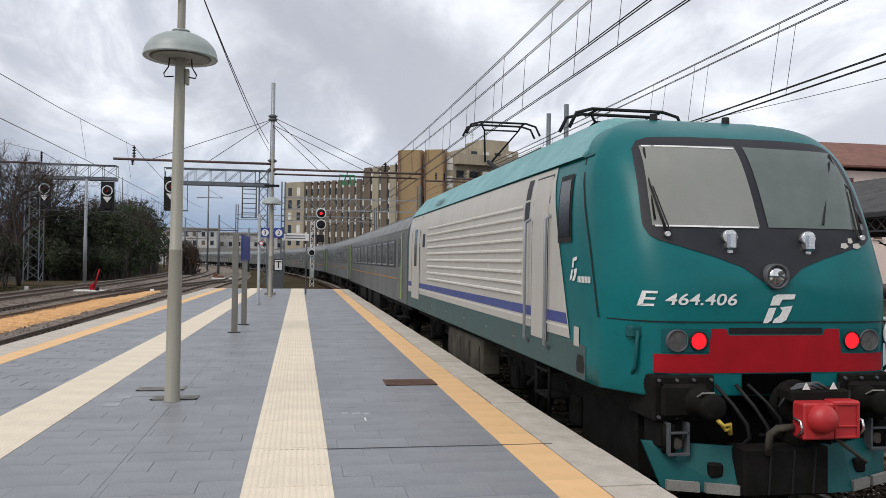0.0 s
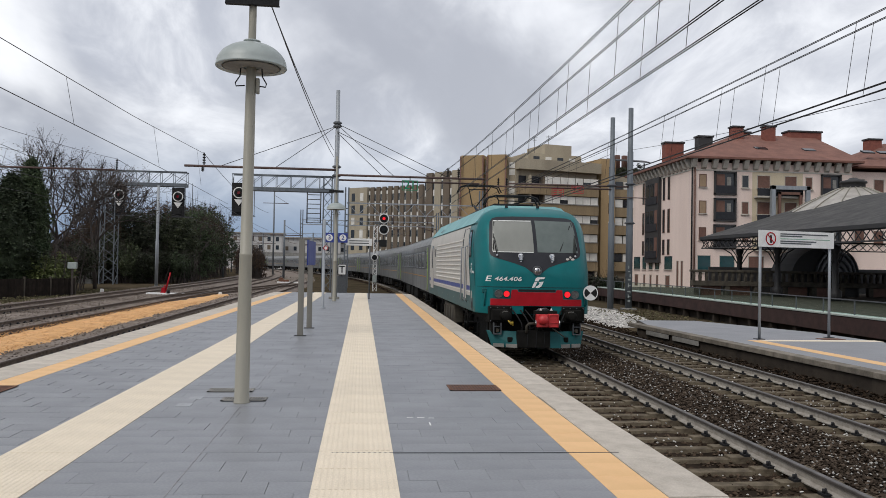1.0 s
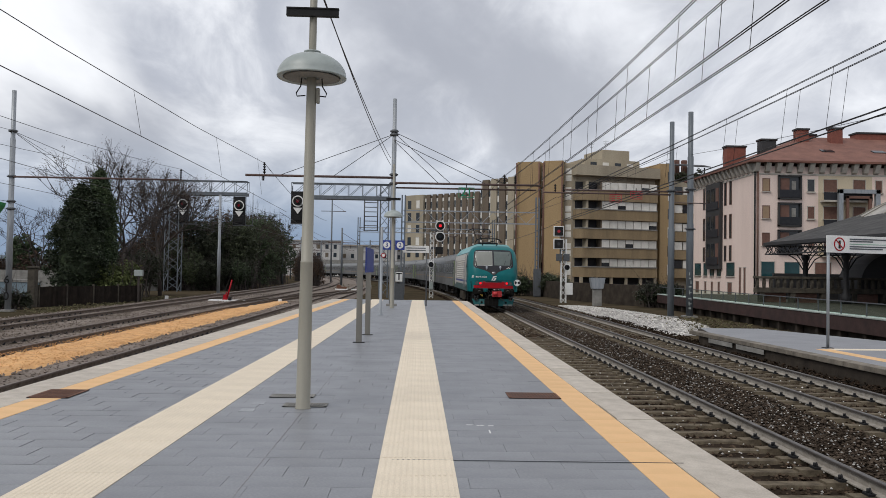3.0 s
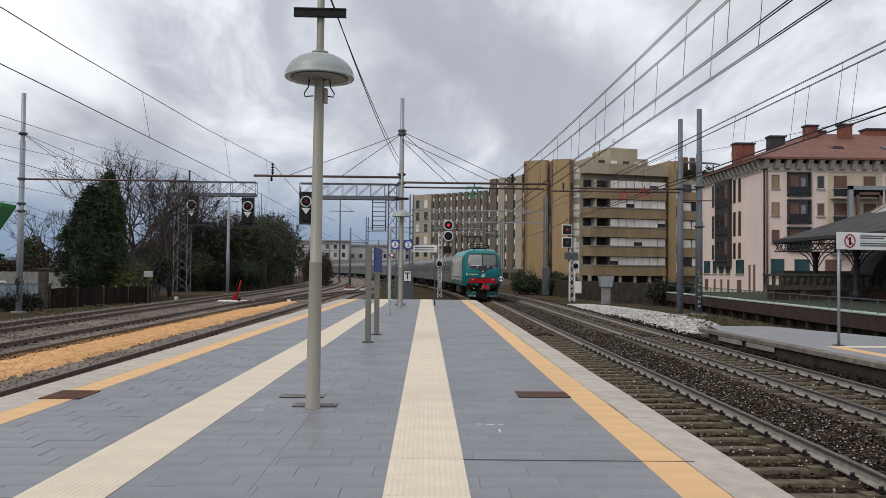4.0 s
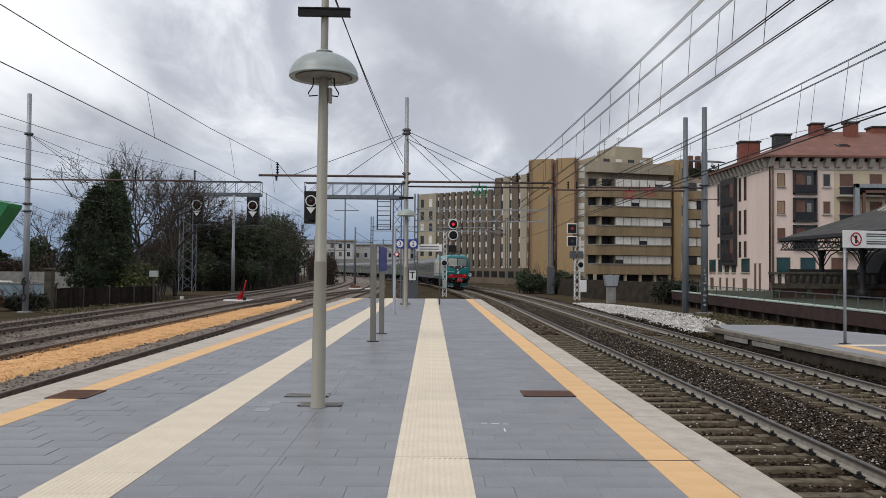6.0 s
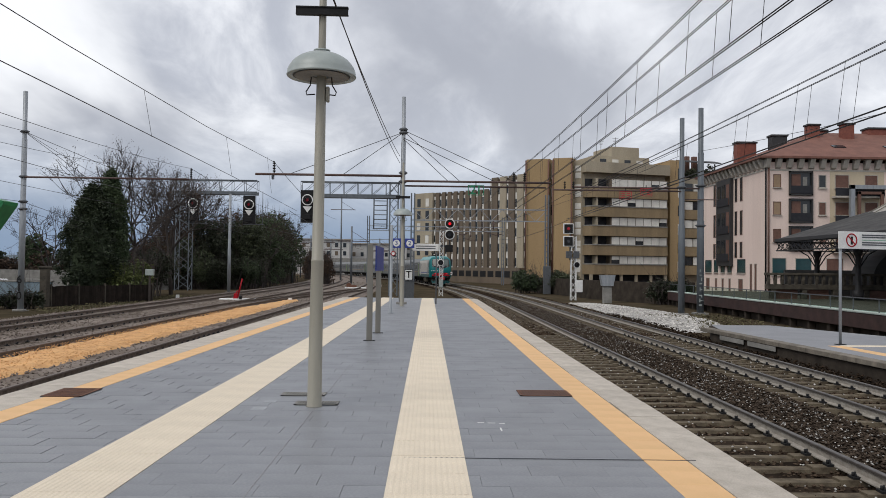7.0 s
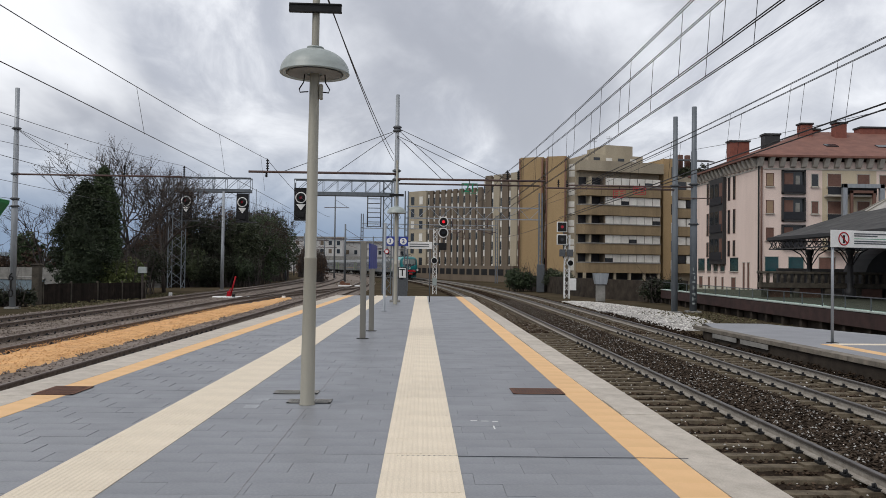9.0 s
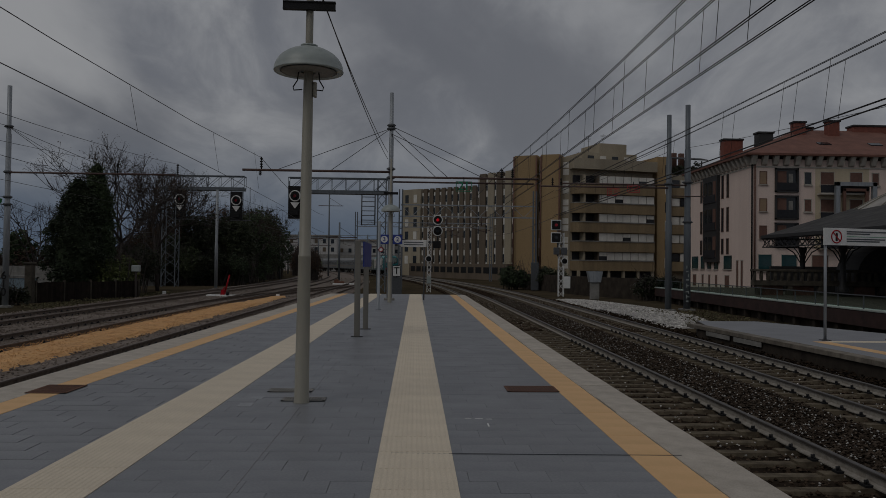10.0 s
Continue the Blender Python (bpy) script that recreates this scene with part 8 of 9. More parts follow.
# ---- trees, hedges and the yard beyond the side tracks ----
M_LEAF_D = mat("dark_evergreen_leaf", (0.058, 0.080, 0.037), (0.033, 0.050, 0.025), 0.6, scale=1.0, fine=5, bump=0, per_piece=0.45, spec=0.3)
M_LEAF_I = mat("ivy_leaf", (0.058, 0.070, 0.034), (0.034, 0.042, 0.024), 0.55, scale=0.6, fine=5, bump=0, per_piece=0.5, spec=0.3)
M_LEAF_Y = mat("olive_leaf", (0.16, 0.185, 0.06), (0.10, 0.13, 0.045), 0.6, scale=0.8, fine=5, bump=0, per_piece=0.4, spec=0.3)
M_LEAF_B = mat("withered_brown_leaf", (0.095, 0.062, 0.042), (0.060, 0.042, 0.032), 0.8, scale=0.8, fine=5, bump=0, per_piece=0.4, spec=0.2)
M_LEAF_R = mat("rust_red_leaf", (0.16, 0.060, 0.030), (0.10, 0.045, 0.025), 0.8, scale=0.8, fine=5, bump=0, per_piece=0.4, spec=0.2)
M_BARK = mat("grey_brown_bark", (0.060, 0.048, 0.042), (0.040, 0.033, 0.030), 0.9, scale=3, fine=20, bump=0.5)
M_GRASS = mat("dry_grass", (0.12, 0.10, 0.055), (0.065, 0.065, 0.033), 0.9, scale=1, fine=5, bump=0, per_piece=0.4, spec=0.2)


def leaves(name, points, size, material, parent, seed, kind=""):
    """Small folded leaf blades at the given points, in one mesh."""
    g = np.random.default_rng(seed)
    p = np.asarray(points, float)
    n = len(p)
    a = g.normal(size=(n, 3))
    a[:, 2] *= 0.6
    a /= np.linalg.norm(a, axis=1)[:, None]
    b = np.cross(a, g.normal(size=(n, 3)))
    b /= np.linalg.norm(b, axis=1)[:, None]
    s = size * g.uniform(0.6, 1.4, (n, 1))
    v = np.stack([p - a * s, p + b * s * 0.42, p + a * s, p - b * s * 0.42], 1).reshape(-1, 3)
    f = np.arange(4 * n).reshape(-1, 4)
    me = bpy.data.meshes.new(name)
    me.from_pydata(v.tolist(), [], f.tolist())
    me.materials.append(material)
    ob = new(name, me)
    ob.parent = parent
    if kind:
        ob["kind"] = kind
    return ob


def clumps(g, count, per, spread, inside):
    """Leaf places gathered in clumps."""
    out = []
    for _ in range(count):
        c = inside(g)
        r = spread * g.uniform(0.5, 1.3)
        out.append(c + g.normal(size=(per, 3)) * r * np.array((0.55, 0.55, 0.45)))
    return np.concatenate(out)


def branches(bm, p, d, length, r, depth, g, tips):
    """A limb that bends and forks."""
    q = p
    for k in range(2):
        d = (d + Vector(g.normal(size=3)) * 0.16 + Vector((0, 0, 0.05))).normalized()
        e = q + d * length / 2
        tube(bm, q, e, r * (1 - 0.22 * k), r * (0.78 - 0.2 * k), 5 if depth > 2 else 3, False)
        q = e
    if depth == 0:
        tips.append(q)
        return
    for k in range(3 if depth > 1 else 4):
        t = (d + Vector(g.normal(size=3)) * 0.52 + Vector((0, 0, 0.10))).normalized()
        branches(bm, q, t, length * g.uniform(0.62, 0.86), r * 0.62, depth - 1, g, tips)


def bare_tree(x, y, h, seed, label, brown=0, stem=0.16):
    t = thing("tree", pose(x, y, -0.92), label, "tree", "trees beside the railway")
    g = np.random.default_rng(seed)
    bm = bmesh.new()
    tips = []
    base = Vector((0, 0, 0))
    top = Vector((g.normal() * 0.15, g.normal() * 0.15, h * 0.30))
    tube(bm, base, top, stem, stem * 0.75, 8)
    part("trunk", bm, M_BARK, t)
    bm = bmesh.new()
    for k in range(4):
        a = 1.57 * k + g.uniform(0, 0.8)
        branches(bm, top * g.uniform(0.75, 1.0), Vector((math.cos(a) * 0.55, math.sin(a) * 0.55, 0.9)).normalized(), h * 0.20, stem * 0.62, 4, g, tips)
    part("branchwork", bm, M_BARK, t, "bare forking boughs and twigs")
    if brown:
        pts = np.array([tips[i % len(tips)] for i in range(brown)]) + g.normal(size=(brown, 3)) * 0.18
        leaves("crown", pts, 0.055, M_LEAF_B, t, seed)
    return t


def ivy_tree(x, y, h, w, seed, label):
    """A dense evergreen cone, ragged and lobed."""
    t = thing("tree", pose(x, y, -0.92), label, "tree", "trees beside the railway")
    g = np.random.default_rng(seed)
    bm = bmesh.new()
    tube(bm, (0, 0, 0), (0, 0, h * 0.9), 0.22, 0.05, 8)
    part("trunk", bm, M_BARK, t)

    def inside(g):
        u = g.uniform(0.02, 1.0) ** 0.85
        a = g.uniform(0, 6.283)
        rad = w / 2 * (math.sin(math.pi * min(1.0, (u * 0.80 + 0.20))) ** 0.75) * (1 + 0.16 * math.sin(a * 3 + u * 9) + 0.10 * math.sin(a * 5 - u * 17))
        rad *= g.uniform(0.35, 1.03) ** 0.5
        return np.array((rad * math.cos(a), rad * math.sin(a), u * h * 0.97))
    leaves("crown", clumps(g, 1500, 28, 0.27, inside), 0.088, M_LEAF_D, t, seed)
    core = bmesh.new()
    lathe(core, [(w * 0.30, 0.2), (w * 0.36, h * 0.35), (w * 0.28, h * 0.6), (w * 0.10, h * 0.85), (0.0, h * 0.9)], 12)
    part("inner_bough", core, M_LEAF_D, t)
    return t


def thicket(x, y, w, d, h, material, seed, label, twigs=40, count=420, size=0.13):
    """An overgrown shrub: stems and a lumpy cloud of leaves."""
    t = thing("shrub", pose(x, y, -0.92), label, "shrub", "shrubs beside the railway")
    g = np.random.default_rng(seed)
    lobes = [(g.uniform(-0.36, 0.36) * w, g.uniform(-0.3, 0.3) * d, h * g.uniform(0.35, 0.72), g.uniform(0.26, 0.40)) for _ in range(7)]

    def inside(g):
        lx, ly, lz, r = lobes[g.integers(len(lobes))]
        v = g.normal(size=3)
        v /= np.linalg.norm(v)
        k = g.uniform(0.25, 1.0) ** 0.45
        p = np.array((lx + v[0] * r * w * k, ly + v[1] * r * d * k, lz + v[2] * r * h * k))
        p[2] = abs(p[2])
        return p
    leaves("foliage", clumps(g, count, 22, 0.26, inside), size, material, t, seed)
    bm = bmesh.new()
    for _ in range(twigs):
        p = Vector((g.uniform(-0.4, 0.4) * w, g.uniform(-0.35, 0.35) * d, 0))
        q = p + Vector((g.normal() * 0.5, g.normal() * 0.4, h * g.uniform(0.6, 1.12)))
        m1 = p.lerp(q, 0.55) + Vector(g.normal(size=3)) * 0.2
        tube(bm, p, m1, 0.045, 0.03, 4, False)
        tube(bm, m1, q, 0.03, 0.008, 3, False)
        for k in range(3):
            s = m1.lerp(q, g.uniform(0, 0.8))
            tube(bm, s, s + Vector((g.normal() * 0.5, g.normal() * 0.4, abs(g.normal()) * 0.7)), 0.014, 0.005, 3, False)
    part("undergrowth", bm, M_BARK, t)
    return t


ivy_tree(-23.0, 58.5, 9.6, 2.6, 12, "narrow dark evergreen tree, ivy-grown")
ivy_tree(-23.7, 57.0, 8.3, 3.9, 11, "dense dark evergreen tree, ragged and cone-shaped")
bare_tree(-24.7, 66, 13.2, 27, "tall bare tree with fine twigs", 1500, 0.15)
bare_tree(-21.2, 101, 11.6, 28, "bare tree grown through with brown twigs", 2600, 0.15)
bare_tree(-22.4, 112, 12.5, 29, "bare tree grown through with brown twigs", 3000, 0.16)
bare_tree(-19.6, 96, 9.6, 30, "bare tree grown through with brown twigs", 2400, 0.13)
bare_tree(-24.0, 66, 14.2, 21, "tall bare tree with a few brown leaves", 2200, 0.19)
bare_tree(-22.2, 70, 12.6, 22, "tall bare tree with fine twigs", 1200, 0.18)
bare_tree(-28.5, 93, 15.5, 23, "slender bare tree with withered leaves", 2600, 0.2)
bare_tree(-30.0, 92, 14.5, 24, "bare tree grown through with brown twigs", 2200, 0.2)
bare_tree(-29.0, 62, 8.2, 25, "low spreading bare tree behind the fence", 0, 0.12)
for k, (x, y, w, d, h, mt, lb) in enumerate((
        (-21.0, 57.0, 3.2, 2.4, 2.9, M_LEAF_Y, "round olive-green shrub by the fence"),
        (-27.8, 90, 5.0, 4, 7.4, M_LEAF_B, "tangled brown leafless thicket"),
        (-29.4, 93, 6.2, 5, 10.2, M_LEAF_B, "tall brown thicket with bare stems"),
        (-25.0, 90, 5.2, 4, 8.2, M_LEAF_I, "ivy-covered dark green thicket"),
        (-22.6, 93, 4.8, 5, 8.0, M_LEAF_I, "ivy-covered dark green thicket"),
        (-24.2, 96, 5.0, 5, 9.4, M_LEAF_B, "tall brown thicket with bare stems"),
        (-21.4, 94, 5.0, 6, 8.4, M_LEAF_I, "ivy-covered dark green thicket"),
        (-20.8, 101, 5.0, 6, 8.8, M_LEAF_D, "dark evergreen thicket beside the tracks"),
        (-22.5, 104, 5.0, 6, 10.2, M_LEAF_B, "tall brown thicket with bare stems"),
        (-21.6, 110, 6.0, 7, 9.6, M_LEAF_I, "ivy-covered dark green thicket"),
        (-22.0, 120, 6.0, 8, 10.0, M_LEAF_D, "dark evergreen thicket beside the tracks"),
        (-23.8, 126, 6.0, 8, 11.0, M_LEAF_B, "tall brown thicket with bare stems"),
        (-24.5, 134, 7.0, 9, 10.6, M_LEAF_D, "dark evergreen thicket beside the tracks"),
        (-28.0, 148, 8.0, 12, 10.5, M_LEAF_I, "ivy-covered dark green thicket"),
        (-34.0, 170, 9.0, 16, 10.0, M_LEAF_D, "dark evergreen thicket beside the tracks"),
        (-23.8, 164, 3.0, 4, 6.2, M_LEAF_B, "brown thicket beside the far track"),
        (-23.4, 87.5, 2.6, 3, 3.0, M_LEAF_I, "low dark green bush under the gantry"),
        (-21.4, 88.5, 2.6, 4, 3.6, M_LEAF_I, "low dark green bush under the gantry"),
        (-26.6, 88, 4.0, 4, 6.0, M_LEAF_I, "ivy-covered dark green thicket"),
        (-27.5, 84.5, 3.4, 3, 5.0, M_LEAF_I, "ivy-covered dark green thicket"),
        (-25.4, 70, 3.6, 3, 4.6, M_LEAF_B, "tangled brown leafless thicket"),
        (-23.0, 66, 3.0, 3, 3.6, M_LEAF_I, "low dark green bush under the bare trees"),
        (-22.6, 62, 2.8, 3, 3.0, M_LEAF_B, "tangled brown leafless thicket"),
        (-19.2, 90.0, 2.6, 5, 3.4, M_LEAF_D, "low dark green bush under the gantry"),
        (-25.2, 44.8, 2.2, 1.2, 1.5, M_LEAF_R, "rust-red withered bush by the fence"),
        (-22.9, 45.8, 2.2, 0.8, 0.95, M_LEAF_I, "thin green bush before the wall"),
        (-28.9, 87, 4.2, 3, 6.6, M_LEAF_B, "tangled brown leafless thicket"),
        (-27.2, 86.8, 3.6, 3, 5.2, M_LEAF_I, "ivy-covered dark green thicket"),
        (-24.2, 87.2, 3.0, 3, 4.4, M_LEAF_I, "low dark green bush under the bare trees"),
        (-14.6, 113, 2.2, 4, 4.6, M_LEAF_B, "brown thicket beside the far track"),
        (10.8, 86, 3.2, 3, 3.0, M_LEAF_D, "dark green bush beside the portal"),
        (14.2, 84, 3.4, 3, 2.5, M_LEAF_I, "dark green bush beside the portal"),
        (18.4, 60.9, 2.4, 1.0, 1.9, M_LEAF_I, "ivy hanging over the boundary wall"),
)):
    thicket(x, y, w, d, h, mt, 40 + k, lb, 120 if mt is M_LEAF_B else 30, 520 if mt is M_LEAF_B else (950 if h > 5 else (90 if h < 1.2 else 380)), 0.09 if mt is M_LEAF_B else (0.10 if h < 5 else 0.115))


M_FENCE = mat("dark_weathered_board", (0.034, 0.026, 0.021), (0.018, 0.015, 0.013), 0.95, scale=3, fine=20, bump=0.5, per_piece=0.25, spec=0.1)


def roof_hedge():
    t = thing("roof_shrub", pose(44.3, 130.6, 16.92), "dark green shrubs along the roof terrace edge", "shrub", "shrubs on the roof terrace")
    g = np.random.default_rng(77)
    pts = clumps(g, 160, 20, 0.32, lambda g: np.array((g.uniform(-3.0, 3.0), g.uniform(-0.25, 0.25) + 0.3, abs(g.normal()) * 0.75)))
    leaves("foliage", pts, 0.16, M_LEAF_I, t, 77)
    bm = bmesh.new()
    box(bm, -3.2, 3.2, 0.05, 0.55, 0.0, 0.35, 0.02)
    part("planter", bm, M_CONC_D, t)


roof_hedge()


def fence():
    t = thing("fence", pose(0, 0, 0), "dark weathered board fence under the trees", "fence")
    p, q = Vector((-22.6, 48.6, 0)), Vector((-18.9, 55.5, 0))
    n = 46
    a = math.degrees(math.atan2(q.y - p.y, q.x - p.x))
    L = (q - p).length
    for k in range(n):
        c = p.lerp(q, (k + 0.5) / n)
        bm = bmesh.new()
        box(bm, -L / n / 2 + 0.008, L / n / 2 - 0.008, -0.015, 0.015, 0, 1.22 + 0.05 * noise.noise((k * 1.3, 0, 0)), 0, Matrix.Translation((c.x, c.y, -0.92)) @ pose(0, 0, 0, 0, 0, a))
        part("board", bm, M_FENCE, t)
    for k in range(5):
        c = p.lerp(q, k / 4)
        bm = bmesh.new()
        box(bm, c.x - 0.06, c.x + 0.06, c.y - 0.02, c.y + 0.10, -0.92, 0.42, 0.01)
        part("post", bm, M_CONC_D, t)
    t = thing("gate_pillar", pose(-22.8, 48.3, -0.92), "weathered stone gate pillar", "pillar")
    bm = bmesh.new()
    box(bm, -0.22, 0.22, -0.22, 0.22, 0, 2.3, 0.03)
    part("shaft", bm, M_CONC_D, t)
    bm = bmesh.new()
    box(bm, -0.28, 0.28, -0.28, 0.28, 2.3, 2.42, 0.03)
    part("cap", bm, M_CONC_D, t)
    t = thing("letter_box", pose(-18.9, 55.0, -0.92), "pale metal box on a wooden post", "box")
    bm = bmesh.new()
    box(bm, -0.06, 0.06, -0.06, 0.06, 0, 1.85, 0.01)
    part("post", bm, M_BARK, t)
    bm = bmesh.new()
    box(bm, -0.28, 0.28, -0.12, 0.12, 1.85, 2.28, 0.02)
    part("box", bm, M_HAT, t)


fence()


def yard():
    t = thing("yard_wall", pose(0, 0, 0), "low blue-grey painted yard wall", "wall")
    mt = mat("blue_grey_paint", (0.19, 0.25, 0.29), (0.14, 0.19, 0.22), 0.7, scale=0.6, fine=10, bump=0.2)
    bm = bmesh.new()
    prism(bm, [(-60, 57.0), (-26.5, 57.0), (-26.5, 57.3), (-60, 57.3)], -1.2, 0.35, "z")
    part("wall", bm, mt, t)
    bm = bmesh.new()
    box(bm, -60, -26.4, 56.95, 57.35, 0.352, 0.45, 0.01)
    part("coping", bm, M_CONC, t)
    bm = bmesh.new()
    box(bm, -140, -27, 84, 84.5, -1.2, 1.0)
    tagged(part("boundary_wall_west", bm, M_CONC), "long weathered wall behind the yard", "wall", "", "structure")
    for k in range(5):
        x = -29 - k * 3.4
        t = thing("parked_car", pose(x, 60.5, -0.92), "small pale parked car behind the yard wall", "car", "cars in the yard")
        bm = bmesh.new()
        prism(bm, [(-1.9, 0.3), (1.9, 0.3), (1.95, 0.75), (1.2, 0.9), (0.6, 1.4), (-1.1, 1.42), (-1.75, 0.95), (-1.95, 0.8)], -0.8, 0.8, "y")
        part("body", bm, M_WHITE if k % 2 else M_CONC, t)
        bm = bmesh.new()
        prism(bm, [(1.05, 0.95), (0.58, 1.33), (-1.02, 1.35), (-1.5, 0.98)], -0.81, 0.81, "y")
        part("side_glass", bm, M_WINDOW, t)
        for s in (-1.2, 1.2):
            for d in (-0.78, 0.78):
                bm = bmesh.new()
                tube(bm, (s, d - 0.08, 0.32), (s, d + 0.08, 0.32), 0.32, n=14)
                part("wheel", bm, M_BLACK, t)
    # houses with red roofs behind hedges
    for x, y, w, d, h, r in ((-59.5, 152, 8, 8, 3.4, 1.6), (-100, 165, 9, 8, 3.0, 1.5)):
        t = thing("house", pose(x, y, -0.92), "low plastered house with a red tiled roof", "house", "houses in the distance")
        bm = bmesh.new()
        box(bm, -w / 2, w / 2, -d / 2, d / 2, 0, h)
        part("wall", bm, M_OCHRE_L, t)
        bm = bmesh.new()
        prism(bm, [(-d / 2 - 0.5, h - 0.1), (d / 2 + 0.5, h - 0.1), (0, h + r)], -w / 2 - 0.5, w / 2 + 0.5, "x")
        part("roof", bm, M_TERRA, t)
        for k in range(3):
            window_in(t, pose(-w / 2 + 1.5 + k * w / 3.3, -d / 2, 1.1), 1.1, 1.3, M_WINDOW, M_WHITE)


yard()
for k in range(11):
    x = -34 - k * 6.5
    thicket(x, 88 + 5 * math.sin(k * 1.7), 8.5, 4, 4.0 + 0.5 * math.sin(k * 2.3), M_LEAF_B if k % 3 else M_LEAF_I, 120 + k, "low brown winter hedge behind the yard", 60, 420, 0.15)
for k, (x, y, h) in enumerate(((-52.5, 126, 7.6), (-61, 126, 7.6), (-70, 128, 6.2), (-88, 138, 8.0), (-110, 150, 9.0))):
    thicket(x, y, 5.0, 5, h, M_LEAF_D, 150 + k, "distant dark conifer behind the houses", 10, 420, 0.26)


def green_canopy():
    t = thing("platform_shelter", pose(0.47, 35.0, 0), "bright green sloping shelter roof on a grey steel frame", "shelter")
    mt = mat("bright_green_sheet", (0.012, 0.20, 0.06), (0.010, 0.15, 0.05), 0.45, scale=2, bump=0.03)
    bm = bmesh.new()
    prism(bm, [(-18.35, 4.12), (-18.32, 4.26), (-22.0, 5.15), (-22.0, 4.95), (-19.9, 2.15), (-19.65, 2.2)], -1.0, 0.2, "y")
    part("roof", bm, mt, t)
    bm = bmesh.new()
    tube(bm, (-20.2, -0.4, -0.92), (-19.9, -0.4, 2.3), 0.10, n=10)
    tube(bm, (-19.9, -0.4, 2.3), (-19.1, -0.4, 3.2), 0.07, n=8)
    part("post", bm, M_GALV, t)


def dwarf_signal():
    t = thing("point_indicator", pose(-13.4, 57.3, -0.80), "red points lever on a white painted base between the tracks", "points lever")
    bm = bmesh.new()
    box(bm, -1.3, 1.2, -0.35, 0.35, 0.0, 0.14, 0.03)
    part("base", bm, M_WHITE, t)
    bm = bmesh.new()
    tube(bm, (-0.1, 0, 0.1), (0.25, 0, 1.55), 0.06, 0.05, 8)
    tube(bm, (-0.05, -0.1, 0.7), (-0.35, -0.1, 0.1), 0.05, n=6)
    box(bm, -0.3, -0.05, -0.2, 0.1, 0.1, 0.5, 0.02)
    part("lever", bm, M_RED, t, "red lever")
    bm = bmesh.new()
    tube(bm, (0.2, -0.3, 0.14), (0.2, -0.3, 0.34), 0.12, n=10)
    part("counterweight", bm, M_BLACK, t)
    t = thing("points_motor", pose(-7.9, 92, -0.80), "white points motor beside the rails", "points motor")
    bm = bmesh.new()
    box(bm, -1.5, 0.9, -0.4, 0.4, 0, 0.18, 0.03)
    part("base", bm, M_WHITE, t)
    bm = bmesh.new()
    tube(bm, (-1.1, 0, 0.38), (-1.1, 0.5, 0.38), 0.28, n=12)
    box(bm, -1.1, -0.2, -0.2, 0.2, 0.18, 0.42, 0.03)
    part("drum", bm, M_RUST, t)
    for k, (x, y) in enumerate(((-20.4, 58), (-18.6, 60.2), (-9.6, 56.5))):
        t = thing("marker_post", pose(x, y, -0.9), "short white track marker", "marker", "track markers")
        bm = bmesh.new()
        box(bm, -0.12, 0.12, -0.08, 0.08, 0, 0.9 if k == 0 else 0.35, 0.02)
        part("post", bm, M_WHITE, t)
        bm = bmesh.new()
        box(bm, -0.22, 0.22, -0.15, 0.15, 0, 0.12, 0.02)
        part("foot", bm, M_CONC, t)


dwarf_signal()
green_canopy()


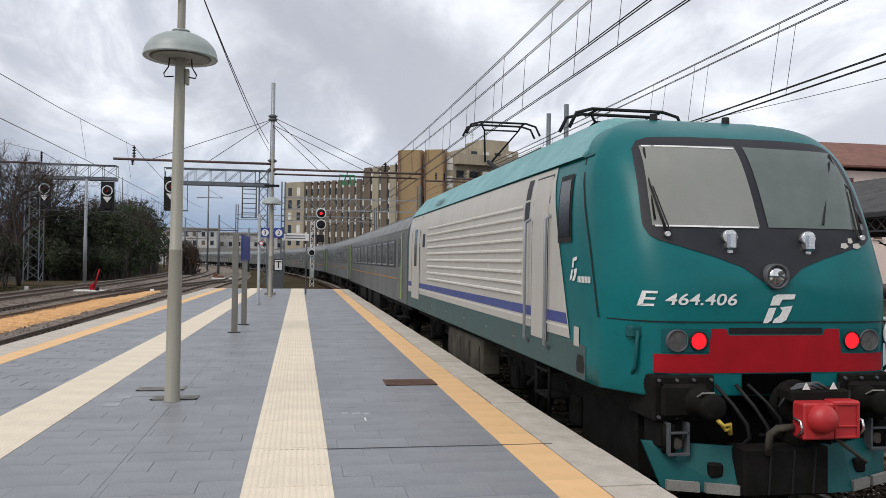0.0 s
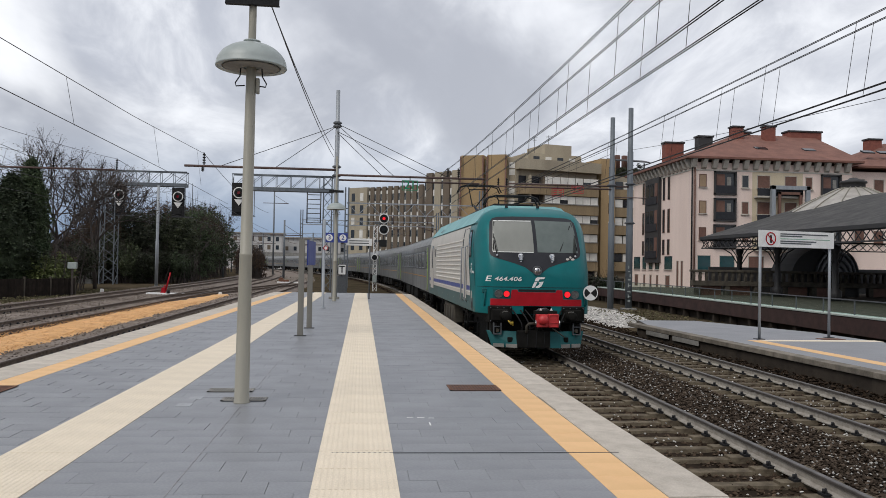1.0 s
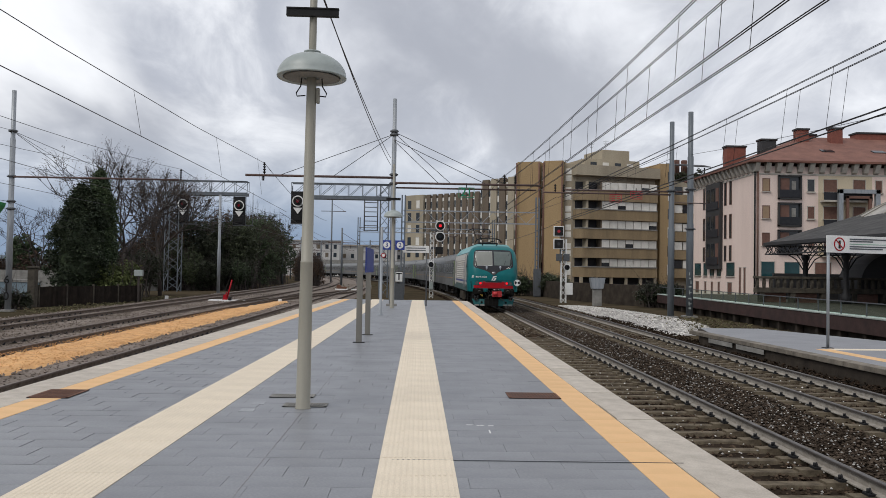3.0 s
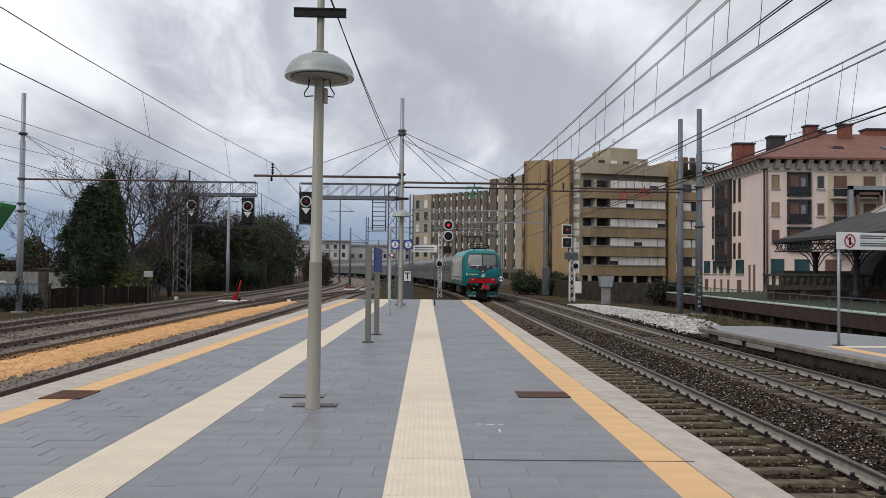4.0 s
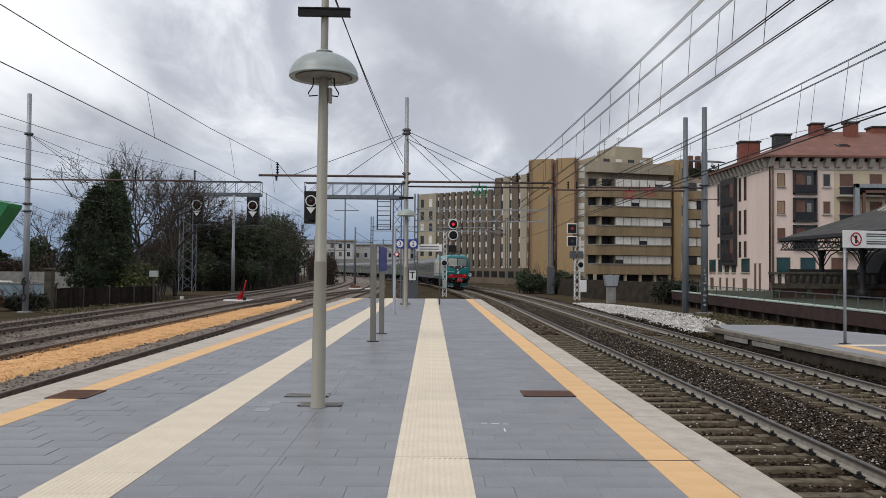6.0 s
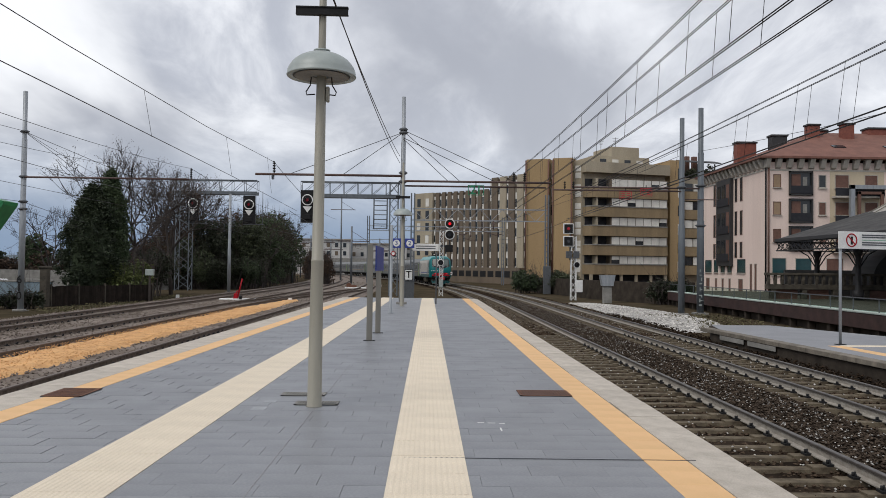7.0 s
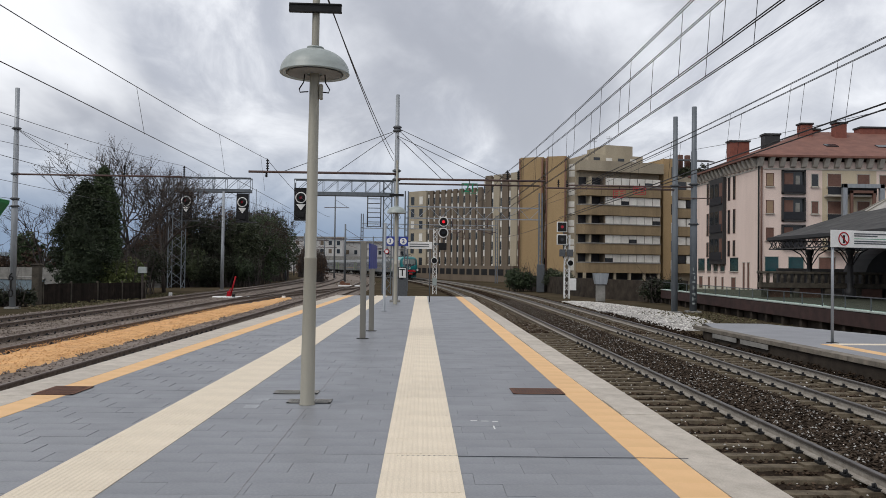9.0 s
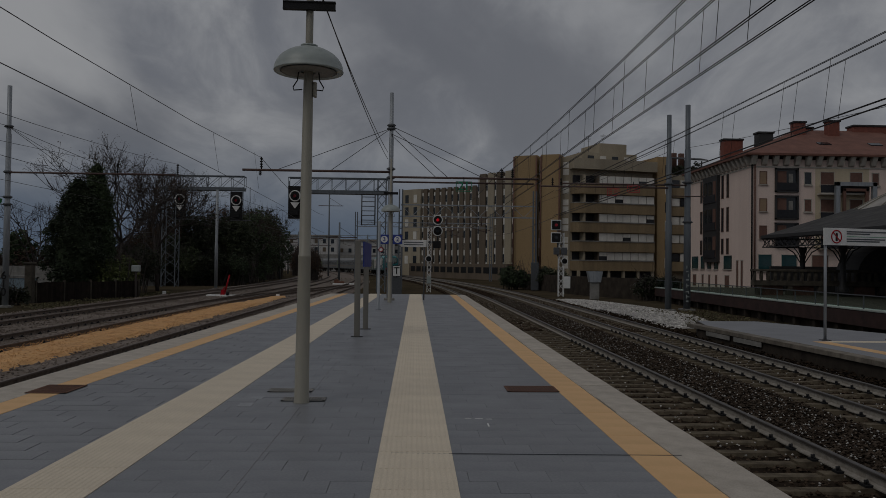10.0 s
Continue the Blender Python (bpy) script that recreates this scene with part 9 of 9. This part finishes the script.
def far_buildings():
    mt = mat("white_render_far", (0.52, 0.51, 0.49), (0.42, 0.41, 0.40), 0.9, scale=0.2, fine=4, bump=0.05)
    for x, y, w, h, fl, n in ((-41, 285, 26, 12.5, 4, 9), (-20, 300, 24, 11.5, 3, 8), (0, 310, 18, 13.0, 4, 6), (-62, 300, 22, 11, 3, 7)):
        t = thing("distant_building", pose(x, y, -1.2), "distant white apartment building with rows of windows", "building", "distant buildings")
        bm = bmesh.new()
        box(bm, -w / 2, w / 2, 0, 12, 0, h)
        part("wall", bm, mt, t)
        bm = bmesh.new()
        prism(bm, [(-0.6, h), (12.6, h), (6, h + 0.5)], -w / 2 - 0.5, w / 2 + 0.5, "x")
        part("roof", bm, M_BROWN, t)
        for f in range(fl):
            for k in range(n):
                bm = bmesh.new()
                u = -w / 2 + (k + 0.5) * w / n
                box(bm, u - 0.55, u + 0.55, -0.06, 0.02, 1.2 + f * 2.9, 2.7 + f * 2.9)
                part("window", bm, M_WINDOW if (k + f) % 3 else M_BROWN, t)
    bm = bmesh.new()
    box(bm, -60, 25, 262, 263, 2.8, 4.6)
    for k in range(12):
        box(bm, -58 + k * 7, -57.2 + k * 7, 262.2, 262.8, -1.2, 2.8)
    tagged(part("viaduct", bm, M_CONC), "distant grey concrete viaduct", "viaduct", "", "structure")


far_buildings()


def hills():
    verts, faces = [], []
    n = 120
    for i in range(n + 1):
        x = -2600 + 5200 * i / n
        h = 42 + 26 * noise.noise((x * 0.0016, 3.3, 0)) + 9 * noise.noise((x * 0.006, 1.1, 0))
        verts += [(x, 2900, -3), (x, 3100, h)]
    for i in range(n):
        a = 2 * i
        faces.append((a, a + 2, a + 3, a + 1))
    sheet("backdrop", verts, faces, mat("hazy_blue_hill", (0.13, 0.17, 0.20), (0.10, 0.13, 0.16), 1.0, scale=0.004, fine=0.03, bump=0), "structure", "hazy blue-grey hills on the horizon", "hills", smooth=True)


hills()


def weeds():
    g = np.random.default_rng(9)
    pts = []
    for _ in range(2600):
        y = g.uniform(42, 66)
        pts.append((g.uniform(-21, -17.6), y, -0.88 + g.uniform(0, 0.12)))
    for _ in range(1400):
        pts.append((g.uniform(12.0, 16.8), g.uniform(28, 46), -0.9 + g.uniform(0, 0.14)))
    for _ in range(900):
        pts.append((g.uniform(-12, -6), g.uniform(95, 130), -0.86 + g.uniform(0, 0.15)))
    ob = leaves("grass", pts, 0.075, M_GRASS, None, 9, "stuff")
    tagged(ob, "dry tufts of grass beside the tracks", "grass")


weeds()

motions()
